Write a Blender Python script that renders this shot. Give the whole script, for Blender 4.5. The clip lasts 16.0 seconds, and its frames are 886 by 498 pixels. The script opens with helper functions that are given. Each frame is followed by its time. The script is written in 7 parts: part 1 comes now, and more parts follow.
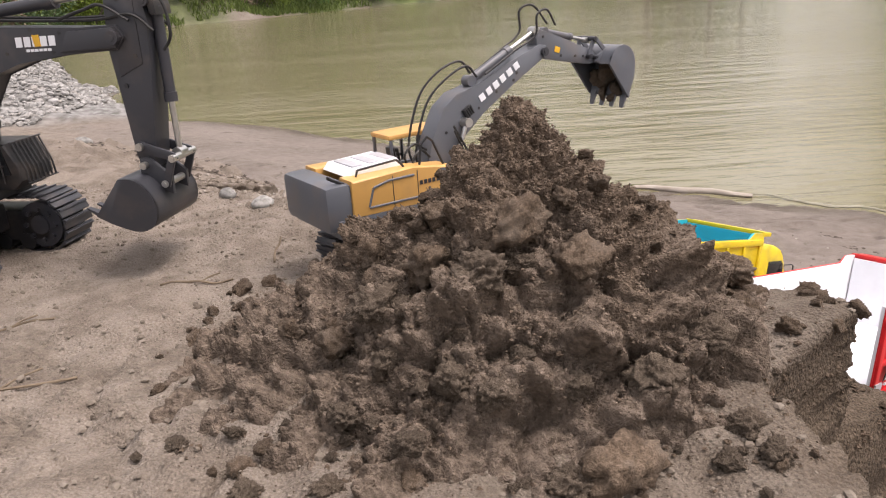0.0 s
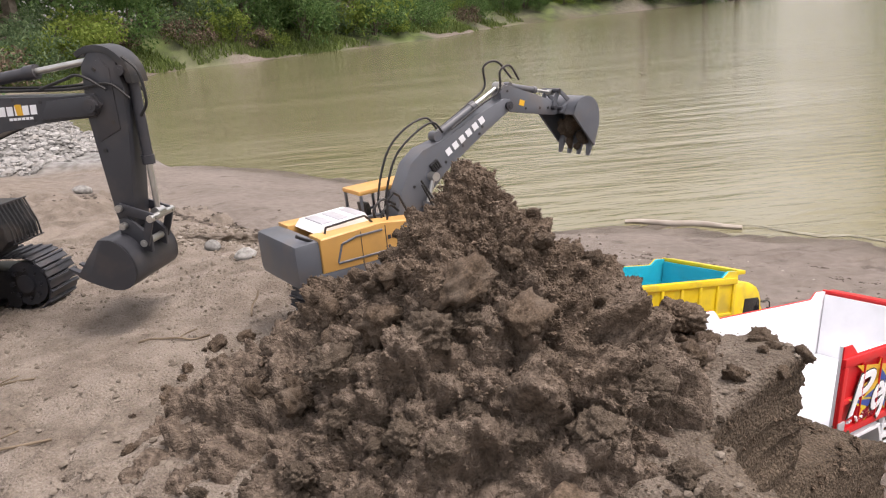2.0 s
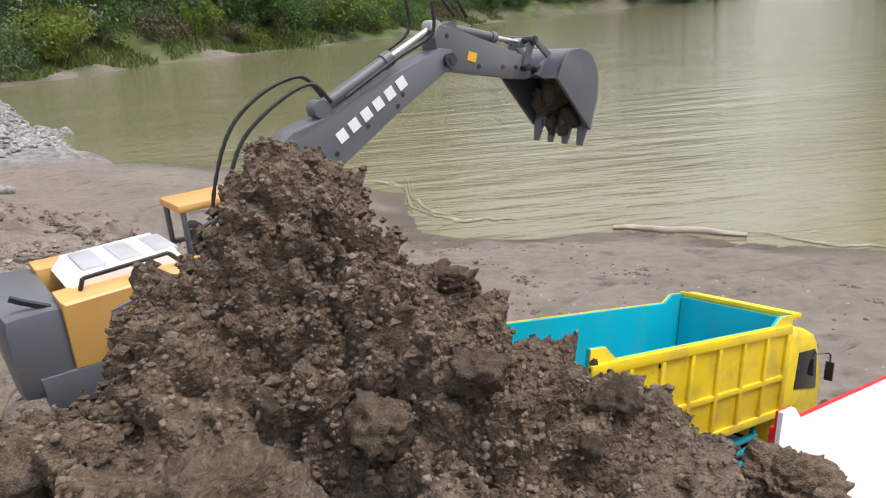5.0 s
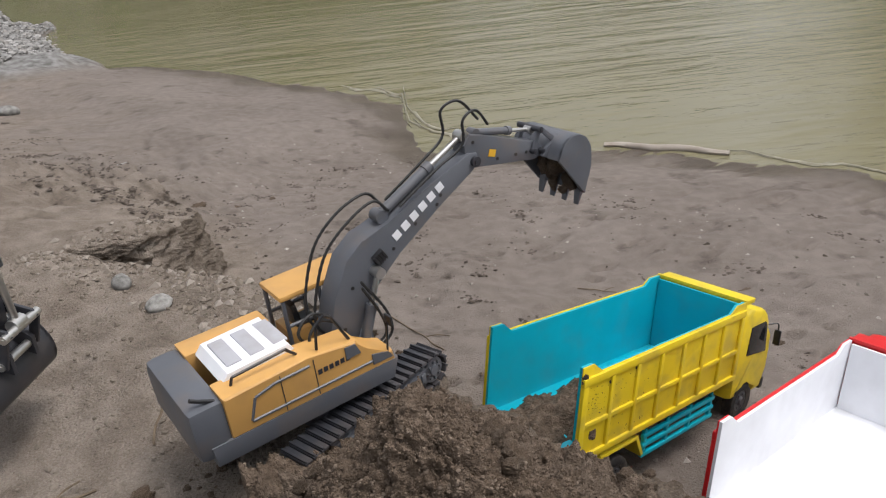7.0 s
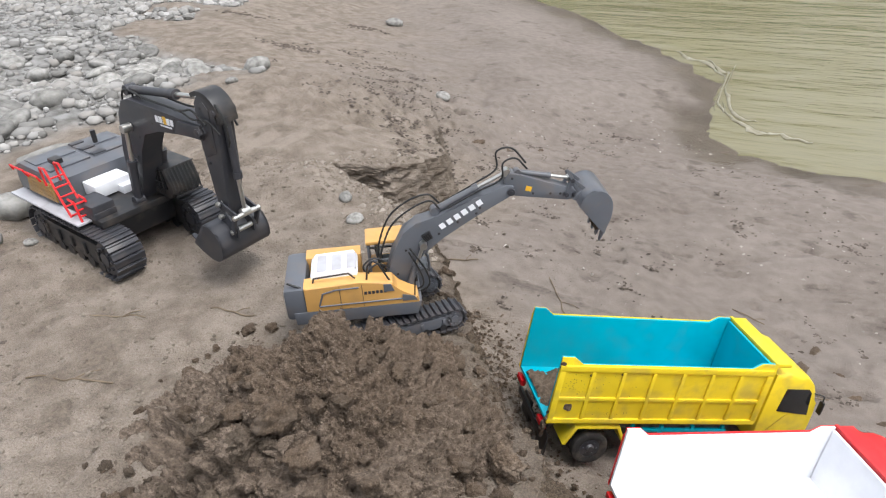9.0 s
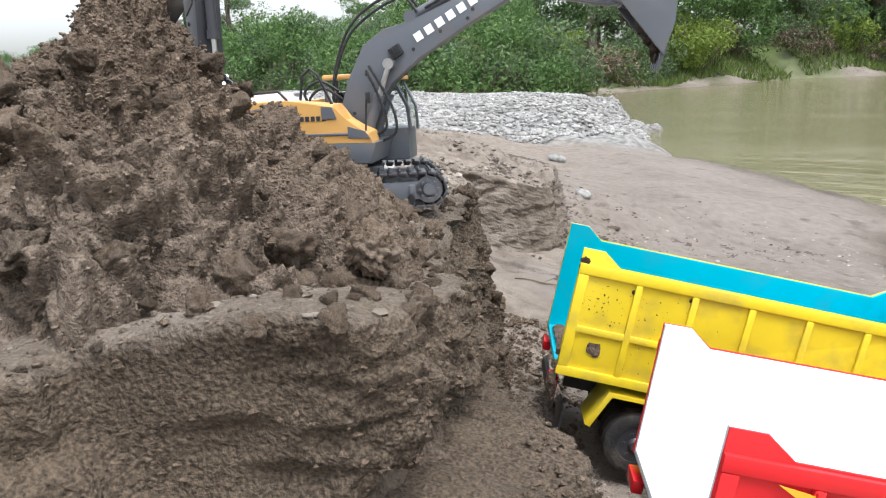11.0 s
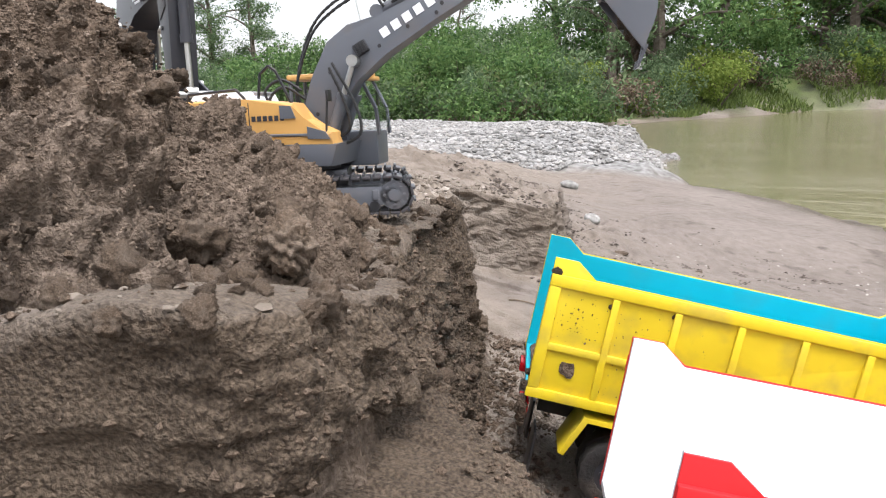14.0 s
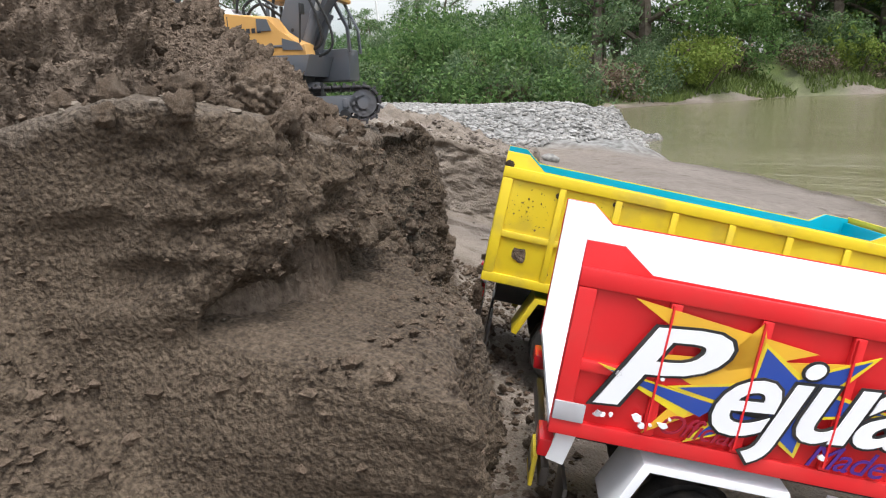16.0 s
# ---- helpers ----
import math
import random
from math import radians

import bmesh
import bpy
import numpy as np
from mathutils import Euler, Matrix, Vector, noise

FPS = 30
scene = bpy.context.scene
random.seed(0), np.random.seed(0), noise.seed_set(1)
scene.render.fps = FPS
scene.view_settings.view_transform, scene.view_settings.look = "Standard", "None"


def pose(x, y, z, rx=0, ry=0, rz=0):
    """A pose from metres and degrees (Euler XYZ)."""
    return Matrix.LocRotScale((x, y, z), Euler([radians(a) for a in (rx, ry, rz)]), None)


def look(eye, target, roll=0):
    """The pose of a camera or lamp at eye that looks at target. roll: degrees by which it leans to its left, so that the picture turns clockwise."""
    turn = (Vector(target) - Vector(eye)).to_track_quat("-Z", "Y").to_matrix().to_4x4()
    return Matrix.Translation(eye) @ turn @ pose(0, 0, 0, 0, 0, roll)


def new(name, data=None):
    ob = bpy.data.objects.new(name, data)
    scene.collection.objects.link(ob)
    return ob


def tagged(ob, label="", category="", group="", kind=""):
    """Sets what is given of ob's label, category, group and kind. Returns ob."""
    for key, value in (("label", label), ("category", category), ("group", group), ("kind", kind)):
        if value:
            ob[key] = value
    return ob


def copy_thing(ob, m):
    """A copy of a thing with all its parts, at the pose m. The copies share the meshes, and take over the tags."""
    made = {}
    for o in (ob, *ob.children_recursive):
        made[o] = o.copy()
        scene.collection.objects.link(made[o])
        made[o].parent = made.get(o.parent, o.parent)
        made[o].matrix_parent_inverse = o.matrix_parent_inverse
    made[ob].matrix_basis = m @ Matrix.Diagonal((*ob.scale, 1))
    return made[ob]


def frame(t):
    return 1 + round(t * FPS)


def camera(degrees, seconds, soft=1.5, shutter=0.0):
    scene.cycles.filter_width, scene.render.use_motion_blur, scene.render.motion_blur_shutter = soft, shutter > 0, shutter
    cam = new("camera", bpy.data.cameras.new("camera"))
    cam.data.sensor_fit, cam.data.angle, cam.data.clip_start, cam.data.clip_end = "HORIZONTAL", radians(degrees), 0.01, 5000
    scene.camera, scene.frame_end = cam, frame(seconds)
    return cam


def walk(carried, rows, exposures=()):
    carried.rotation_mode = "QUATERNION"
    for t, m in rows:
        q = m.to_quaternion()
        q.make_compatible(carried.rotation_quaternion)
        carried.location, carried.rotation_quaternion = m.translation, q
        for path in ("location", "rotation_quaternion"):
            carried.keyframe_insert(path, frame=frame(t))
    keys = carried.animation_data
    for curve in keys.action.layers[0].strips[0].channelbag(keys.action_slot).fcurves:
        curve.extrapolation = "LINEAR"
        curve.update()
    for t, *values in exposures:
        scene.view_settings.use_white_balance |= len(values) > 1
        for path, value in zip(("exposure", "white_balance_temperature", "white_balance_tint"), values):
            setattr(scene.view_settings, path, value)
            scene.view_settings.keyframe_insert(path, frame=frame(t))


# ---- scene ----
cam = camera(61.5, 16.0, 1.15)
METRES, EYE, TILT, LEAN, TURN = 3.4, 0.6, -19.8, 3.8, 0.0
ROWS = [
    (0.0, 0.0, 0.0, 0.0, 0.0, 0.0, -0.0),
    (0.5, 0.0115, -0.0109, 0.0042, 0.13, 1.14, 0.96),
    (1.0, 0.0199, -0.0207, 0.0159, 0.59, 1.63, 1.43),
    (1.5, 0.0177, -0.0241, 0.0109, 0.79, 2.09, 1.7),
    (2.0, 0.014, -0.0087, 0.0066, 0.35, 2.6, 1.5),
    (2.5, 0.0096, 0.0135, 0.0132, -1.01, 2.55, 1.75),
    (3.0, 0.0053, 0.0206, 0.0264, -2.24, 2.59, 1.83),
    (3.5, 0.0108, 0.0476, 0.0214, -2.65, 2.46, 1.54),
    (4.0, 0.0324, 0.0897, 0.0166, -2.11, 2.78, 1.69),
    (4.5, 0.0369, 0.1239, 0.0256, -1.21, 2.92, 1.32),
    (7.0, 0.0243, 0.0665, 0.0878, -1.88, -7.46, 2.92),
    (7.5, 0.0293, -0.0258, 0.1559, 2.76, -11.53, 1.01),
    (8.0, 0.0651, -0.0819, 0.2156, 10.23, -15.75, -3.29),
    (8.5, 0.1204, -0.0796, 0.2186, 18.25, -17.32, -7.03),
    (9.0, 0.167, -0.0163, 0.1417, 27.22, -14.61, -8.98),
    (9.5, 0.1818, 0.0451, 0.0844, 33.06, -10.66, -11.18),
    (10.0, 0.1949, 0.094, 0.0148, 37.86, -5.77, -12.23),
    (12.5, 0.2058, 0.1602, 0.001, 44.24, 0.29, -14.26),
    (13.0, 0.2038, 0.1585, 0.0032, 44.64, 0.81, -14.47),
    (13.5, 0.2034, 0.1587, 0.0019, 44.47, 0.75, -14.38),
    (14.0, 0.204, 0.1609, -0.0021, 44.11, 0.6, -14.28),
    (14.5, 0.2141, 0.1719, -0.0141, 43.82, 0.31, -14.27),
    (15.0, 0.2159, 0.1646, -0.0114, 43.23, 0.36, -14.44),
    (15.5, 0.221, 0.1622, -0.021, 43.04, 0.01, -14.42),
    (16.0, 0.2288, 0.156, -0.0282, 43.09, -0.12, -14.2),
]
LIGHT = [(0.0, 0.9, 6850, 19), (2.0, 0.9, 6800, 18), (4.5, 0.88, 6400, 12), (6.8, 0.28, 6400, 12), (7.5, 0.38, 6400, 12), (8.0, 0.58, 6400, 12), (8.5, 0.72, 6350, 12),
         (9.0, 0.84, 6250, 10), (9.5, 0.98, 6100, 9), (10.2, 1.15, 6000, 7), (12.3, 1.3, 6250, 13), (14.5, 1.22, 6250, 13), (15.5, 1.02, 6250, 11), (16.0, 0.96, 6250, 10)]
walk(cam, [(t, pose(0, 0, EYE, TILT, LEAN, TURN) @ pose(METRES * x, METRES * y, METRES * z, 90 + pitch, roll, yaw)) for t, x, y, z, yaw, pitch, roll in ROWS], LIGHT)

# ---- world, sun ----
world = bpy.data.worlds.new("overcast_sky")
scene.world = world
world.use_nodes = True
wn = world.node_tree.nodes
wl = world.node_tree.links
sky = wn.new("ShaderNodeTexSky")
sky.sky_type = "NISHITA"
sky.sun_disc = False
sky.sun_elevation, sky.sun_rotation = radians(68), radians(100)
sky.dust_density, sky.air_density, sky.ozone_density = 4.0, 1.5, 1.0
grey = wn.new("ShaderNodeHueSaturation")
grey.inputs["Saturation"].default_value = 0.22
wl.new(sky.outputs[0], grey.inputs["Color"])
wl.new(grey.outputs[0], wn["Background"].inputs[0])
wn["Background"].inputs[1].default_value = 0.15
sun_data = bpy.data.lights.new("sun", "SUN")
sun_data.energy, sun_data.angle, sun_data.color = 1.3, radians(25), (1.0, 0.96, 0.9)
sun = new("sun", sun_data)
sun.matrix_world = look((0.36, -0.06, 0.93), (0, 0, 0))

# ---- materials ----
def ramp_mat(name, cols, scale=20.0, rough=0.9, bump=0.3, bscale=None, metal=0.0, detail=8.0, second=None, spec=0.3, object_var=0.0, bdist=0.004, coat=0.0):
    """Principled material: colours through a noise at one scale, mottled by a second one, with a fine bump."""
    m = bpy.data.materials.new(name)
    m.use_nodes = True
    nt = m.node_tree
    bs = nt.nodes["Principled BSDF"]
    tc = nt.nodes.new("ShaderNodeTexCoord")
    n1 = nt.nodes.new("ShaderNodeTexNoise")
    n1.inputs["Scale"].default_value, n1.inputs["Detail"].default_value = scale, detail
    nt.links.new(tc.outputs["Object"], n1.inputs["Vector"])
    rp = nt.nodes.new("ShaderNodeValToRGB")
    while len(rp.color_ramp.elements) < len(cols):
        rp.color_ramp.elements.new(0.5)
    for k, (e, c) in enumerate(zip(rp.color_ramp.elements, cols)):
        e.position = 0.3 + 0.4 * k / max(1, len(cols) - 1)
        e.color = (*c, 1)
    nt.links.new(n1.outputs["Fac"], rp.inputs["Fac"])
    out = rp.outputs["Color"]
    if second:
        sc, amount, col = second
        n2 = nt.nodes.new("ShaderNodeTexNoise")
        n2.inputs["Scale"].default_value, n2.inputs["Detail"].default_value = sc, 5
        nt.links.new(tc.outputs["Object"], n2.inputs["Vector"])
        mr = nt.nodes.new("ShaderNodeMapRange")
        mr.inputs["From Min"].default_value, mr.inputs["From Max"].default_value = 0.48, 0.68
        mr.inputs["To Max"].default_value = amount
        nt.links.new(n2.outputs["Fac"], mr.inputs["Value"])
        mx = nt.nodes.new("ShaderNodeMixRGB")
        mx.inputs["Color2"].default_value = (*col, 1)
        nt.links.new(mr.outputs[0], mx.inputs["Fac"])
        nt.links.new(out, mx.inputs["Color1"])
        out = mx.outputs[0]
    if object_var:
        oi = nt.nodes.new("ShaderNodeObjectInfo")
        mr2 = nt.nodes.new("ShaderNodeMapRange")
        mr2.inputs["To Min"].default_value, mr2.inputs["To Max"].default_value = 1 - object_var, 1 + object_var
        nt.links.new(oi.outputs["Random"], mr2.inputs["Value"])
        hs = nt.nodes.new("ShaderNodeHueSaturation")
        nt.links.new(mr2.outputs[0], hs.inputs["Value"])
        nt.links.new(out, hs.inputs["Color"])
        out = hs.outputs[0]
    nt.links.new(out, bs.inputs["Base Color"])
    bs.inputs["Roughness"].default_value, bs.inputs["Metallic"].default_value = rough, metal
    bs.inputs["Specular IOR Level"].default_value = spec
    bs.inputs["Coat Weight"].default_value = coat
    if bump:
        nb = nt.nodes.new("ShaderNodeTexNoise")
        nb.inputs["Scale"].default_value, nb.inputs["Detail"].default_value = bscale or scale * 4, 6
        nt.links.new(tc.outputs["Object"], nb.inputs["Vector"])
        bp = nt.nodes.new("ShaderNodeBump")
        bp.inputs["Strength"].default_value, bp.inputs["Distance"].default_value = bump, bdist
        nt.links.new(nb.outputs["Fac"], bp.inputs["Height"])
        nt.links.new(bp.outputs[0], bs.inputs["Normal"])
    return m


def paint(name, col, rough=0.4, wear=0.25, dirt=(0.16, 0.12, 0.09), **kw):
    """Toy paint with faint mottling and dried mud in patches."""
    lo = tuple(c * 0.88 for c in col)
    return ramp_mat(name, [lo, col], scale=14, rough=rough, bump=0.08, bscale=160, second=(26, wear, dirt), spec=0.45, bdist=0.001, **kw)


# ---- mesh building ----
def finish(name, bm, mat, parent=None, label="", smooth=0.0):
    bmesh.ops.recalc_face_normals(bm, faces=bm.faces)
    me = bpy.data.meshes.new(name)
    bm.to_mesh(me)
    bm.free()
    mats = mat if isinstance(mat, (list, tuple)) else [mat]
    for q in mats:
        me.materials.append(q)
    if smooth:
        me.shade_smooth()
        me.set_sharp_from_angle(angle=radians(smooth))
    ob = new(name, me)
    if parent:
        ob.parent = parent
    if label:
        tagged(ob, label)
    return ob


def part(name, bm, mat, parent, label="", smooth=35):
    return finish(name, bm, mat, parent, label, smooth)


def empty(name, m, label, category, group=""):
    ob = new(name)
    ob.empty_display_size = 0.05
    ob.matrix_basis = m
    return tagged(ob, label, category, group)


def add_box(bm, c, size, bev=0.0, rot=None, taper=None):
    """A box at c, its edges bevelled. taper: (x, y) factors of the top."""
    g = bmesh.ops.create_cube(bm, size=1)
    vs = g["verts"]
    for v in vs:
        v.co = Vector((v.co.x * size[0], v.co.y * size[1], v.co.z * size[2]))
        if taper and v.co.z > 0:
            v.co.x *= taper[0]
            v.co.y *= taper[1]
    if bev:
        es = list({e for v in vs for e in v.link_edges})
        r = bmesh.ops.bevel(bm, geom=es, offset=bev, segments=2, affect="EDGES", profile=0.6)
        vs = list({v for f in r["faces"] for v in f.verts} | {v for v in vs if v.is_valid})
    m = Matrix.Translation(c)
    if rot:
        m = m @ Euler([radians(a) for a in rot]).to_matrix().to_4x4()
    bmesh.ops.transform(bm, matrix=m, verts=vs)
    return vs


def add_cyl(bm, a, b, r, seg=14, r2=None):
    """A capped cylinder or cone from a to b."""
    a, b = Vector(a), Vector(b)
    d = b - a
    m = Matrix.Translation((a + b) / 2) @ d.to_track_quat("Z", "Y").to_matrix().to_4x4()
    return bmesh.ops.create_cone(bm, cap_ends=True, segments=seg, radius1=r, radius2=r if r2 is None else r2, depth=d.length, matrix=m)["verts"]


def add_prism(bm, prof, y0, y1, bev=0.0):
    """An outline in x and z, extruded from y0 to y1."""
    lo = [bm.verts.new((x, y0, z)) for x, z in prof]
    hi = [bm.verts.new((x, y1, z)) for x, z in prof]
    n = len(prof)
    fs = [bm.faces.new(lo), bm.faces.new(hi[::-1])]
    for k in range(n):
        fs.append(bm.faces.new((lo[k], hi[k], hi[(k + 1) % n], lo[(k + 1) % n])))
    if bev:
        es = list({e for f in fs[:2] for e in f.edges})
        bmesh.ops.bevel(bm, geom=es, offset=bev, segments=2, affect="EDGES", profile=0.6)


def smooth_path(pts, steps=6):
    """A Catmull-Rom curve through the points."""
    p = [Vector(q) for q in pts]
    p = [p[0] * 2 - p[1]] + p + [p[-1] * 2 - p[-2]]
    out = []
    for i in range(1, len(p) - 2):
        for k in range(steps):
            t = k / steps
            a, b, c, d = p[i - 1], p[i], p[i + 1], p[i + 2]
            out.append(0.5 * (2 * b + (c - a) * t + (2 * a - 5 * b + 4 * c - d) * t * t + (3 * b - a - 3 * c + d) * t ** 3))
    return out + [p[-2]]


def add_tube(bm, pts, r, seg=7, steps=6, ribs=0.0):
    """A round tube along a curve; ribs: corrugation."""
    path = smooth_path(pts, steps)
    rings, up = [], Vector((0.13, 0.31, 0.94)).normalized()
    for i, c in enumerate(path):
        t = (path[min(i + 1, len(path) - 1)] - path[max(i - 1, 0)]).normalized()
        u = t.cross(up)
        u = u.normalized() if u.length > 1e-4 else Vector((1, 0, 0))
        w = u.cross(t)
        rr = r * (1 + (ribs if i % 2 else -ribs))
        rings.append([bm.verts.new(c + (u * math.cos(2 * math.pi * k / seg) + w * math.sin(2 * math.pi * k / seg)) * rr) for k in range(seg)])
    for A, B in zip(rings, rings[1:]):
        for k in range(seg):
            bm.faces.new((A[k], A[(k + 1) % seg], B[(k + 1) % seg], B[k]))
    bm.faces.new(rings[0][::-1])
    bm.faces.new(rings[-1])


def bar_path(bm, pts, r, seg=6):
    """Straight round bars from point to point."""
    for a, b in zip(pts, pts[1:]):
        add_cyl(bm, a, b, r, seg)


def B():
    return bmesh.new()


# ---- noise on arrays ----
def hash3(i, j, k, seed):
    h = (i.astype(np.int64) * 374761393 + j.astype(np.int64) * 668265263 + k.astype(np.int64) * 2147483647 + seed * 1274126177) & 0xFFFFFFFF
    h = ((h ^ (h >> 13)) * 1274126177) & 0xFFFFFFFF
    return ((h ^ (h >> 16)) & 0xFFFFFF) / float(0xFFFFFF)


def vnoise(x, y, z, seed=0):
    """Smooth value noise, -1 to 1."""
    xi, yi, zi = np.floor(x), np.floor(y), np.floor(z)
    fx, fy, fz = x - xi, y - yi, z - zi
    fx, fy, fz = (f * f * f * (f * (f * 6 - 15) + 10) for f in (fx, fy, fz))
    out = 0
    for a in (0, 1):
        for b in (0, 1):
            for c in (0, 1):
                w = (fx if a else 1 - fx) * (fy if b else 1 - fy) * (fz if c else 1 - fz)
                out = out + w * hash3(xi + a, yi + b, zi + c, seed)
    return out * 2 - 1


def fbm(x, y, z, octaves=4, seed=0, gain=0.5):
    out, amp = 0, 1.0
    for o in range(octaves):
        out = out + amp * vnoise(x * 2 ** o + 17.3 * o, y * 2 ** o - 9.1 * o, z * 2 ** o + 3.7 * o, seed + o)
        amp *= gain
    return out


def cells(x, y, z=None, seed=0):
    """Distance to the nearest feature point of a jittered lattice, in lattice units, with that cell's random number."""
    if z is None:
        xi, yi = np.floor(x), np.floor(y)
        zi = np.zeros_like(x)
        best, rnd = np.full(x.shape, 9.0), np.zeros(x.shape)
        for a in (-1, 0, 1):
            for b in (-1, 0, 1):
                i, j = xi + a, yi + b
                d = 1.22 * np.sqrt((i + hash3(i, j, zi, seed) - x) ** 2 + (j + hash3(i, j, zi, seed + 1) - y) ** 2)
                m = d < best
                best = np.where(m, d, best)
                rnd = np.where(m, hash3(i, j, zi, seed + 3), rnd)
        return best, rnd
    xi, yi, zi = np.floor(x), np.floor(y), np.floor(z)
    best, rnd = np.full(x.shape, 9.0), np.zeros(x.shape)
    for a in (-1, 0, 1):
        for b in (-1, 0, 1):
            for c in (-1, 0, 1):
                i, j, k = xi + a, yi + b, zi + c
                d = np.sqrt((i + hash3(i, j, k, seed) - x) ** 2 + (j + hash3(i, j, k, seed + 1) - y) ** 2 + (k + hash3(i, j, k, seed + 2) - z) ** 2)
                m = d < best
                best = np.where(m, d, best)
                rnd = np.where(m, hash3(i, j, k, seed + 3), rnd)
    return best, rnd


def sstep(a, b, x):
    t = np.clip((x - a) / (b - a), 0, 1)
    return t * t * (3 - 2 * t)


def grid_mesh(name, co, mat, attrs=None):
    """A sheet from an array of rows and columns of points."""
    nr, nc = co.shape[:2]
    me = bpy.data.meshes.new(name)
    idx = np.arange(nr * nc).reshape(nr, nc)
    quads = np.stack([idx[:-1, :-1], idx[:-1, 1:], idx[1:, 1:], idx[1:, :-1]], -1).reshape(-1, 4)
    me.vertices.add(nr * nc)
    me.vertices.foreach_set("co", co.reshape(-1).astype(np.float32))
    me.loops.add(quads.size)
    me.loops.foreach_set("vertex_index", quads.reshape(-1).astype(np.int32))
    me.polygons.add(len(quads))
    me.polygons.foreach_set("loop_start", np.arange(0, quads.size, 4, dtype=np.int32))
    me.polygons.foreach_set("use_smooth", np.ones(len(quads), dtype=bool))
    me.update(calc_edges=True)
    for key, val in (attrs or {}).items():
        at = me.attributes.new(key, "FLOAT", "POINT")
        at.data.foreach_set("value", val.reshape(-1).astype(np.float32))
    me.materials.append(mat)
    return new(name, me)


def merge_islands(name, verts, faces, mat, smooth=True):
    """One mesh out of arrays of points and faces that all have as many corners."""
    me = bpy.data.meshes.new(name)
    n = faces.shape[1]
    me.vertices.add(len(verts))
    me.vertices.foreach_set("co", verts.reshape(-1).astype(np.float32))
    me.loops.add(faces.size)
    me.loops.foreach_set("vertex_index", faces.reshape(-1).astype(np.int32))
    me.polygons.add(len(faces))
    me.polygons.foreach_set("loop_start", np.arange(0, faces.size, n, dtype=np.int32))
    me.polygons.foreach_set("use_smooth", np.full(len(faces), smooth, dtype=bool))
    me.update(calc_edges=True)
    me.materials.append(mat)
    return me

# ---- ground: terrace, cut bank, beach, river bed, far bank, in one sheet ----
AX, AY = -0.479, 0.878          # along the cut bank
NX, NY = 0.878, 0.479           # from the terrace out to the beach
WATER = -0.38
EDGE_S = [-3.0, -0.3, 0.0, 0.12, 0.22, 0.29, 0.34, 0.370, 0.388, 0.41, 0.50, 0.58, 0.65, 0.72, 0.85, 0.98, 1.12, 1.26, 1.36, 1.46, 1.56, 1.64, 1.69, 1.712, 1.735, 1.75, 1.80, 1.90, 2.00, 2.06, 2.12, 2.32, 2.6, 2.9, 3.2, 6.0]
EDGE_P = [0.20, 0.25, 0.34, 0.39, 0.435, 0.463, 0.485, 0.505, 0.640, 0.665, 0.671, 0.660, 0.630, 0.600, 0.575, 0.560, 0.535, 0.50, 0.46, 0.42, 0.35, 0.27, 0.215, 0.22, 0.30, 0.36, 0.40, 0.455, 0.515, 0.53, 0.50, 0.49, 0.46, 0.41, 0.35, 0.3]
# the foot of the bank, which stands out beyond its edge
FOOT_S = [-3.0, 0.0, 0.20, 0.28, 0.33, 0.37, 0.41, 0.46, 0.55, 0.60, 0.66, 0.75, 0.90, 1.10, 1.30]
FOOT_P = [0.12, 0.14, 0.17, 0.18, 0.19, 0.20, 0.115, 0.100, 0.095, 0.085, 0.070, 0.060, 0.050, 0.045, 0.04]
# the waterline of the far bank
BANK_Y = [18.5, 26.0, 31.0, 34.0, 40.0, 60.0, 80.0]
BANK_X = [-11.5, -11.0, -9.5, -6.0, -0.5, 6.0, 30.0]
# the near waterline in coordinates across and along the river
SHORE_U = [-60.0, -39.0, -14.8, -8.6, -7.2, -6.58, -5.83, -4.97, -4.17, -3.54, -3.15, -2.83, -2.52, -2.28, -1.99, -1.74, -1.38, -1.12, -0.83, -0.64, 0.0, 6.0, 400.0]
SHORE_V = [-17.0, -17.0, 2.1, 2.95, 2.75, 2.62, 3.0, 3.09, 3.11, 3.11, 3.06, 2.76, 2.60, 2.60, 2.79, 3.0, 3.08, 3.12, 3.13, 3.11, 3.1, 3.0, 3.0]


def to_xy(s, p):
    return s * AX + p * NX, s * AY + p * NY


def shore_d(x, y):
    """How far inland of the near waterline a place lies."""
    u, v = (x - y) * 0.7071, (x + y) * 0.7071
    return 0.92 * (np.interp(u, SHORE_U, SHORE_V) - v) + 0.03 * vnoise(x * 2.2, y * 2.2, x * 0, 14) + 0.012 * vnoise(x * 7, y * 7, x * 0, 15)


def beach_z(x, y):
    q = x + y
    z = -0.043 - 0.155 * (q - 1.35)
    z = np.where(z > 0.06, 0.06 + (z - 0.06) * 0.3, z)
    d = shore_d(x, y)
    low = WATER + np.where(d > 0, 0.17 * d, 0.20 * d) + 0.05 * sstep(-0.4, -1.2, x) * sstep(0.4, 1.2, d)
    z = low + (z - low) * sstep(0.75, 1.40, d)
    z = z + 0.030 * vnoise(x * 0.9, y * 0.9, x * 0 + 2.5, 5) * sstep(0.1, 0.8, d) * sstep(1.4, 3.0, q)
    return np.maximum(z, -1.4)


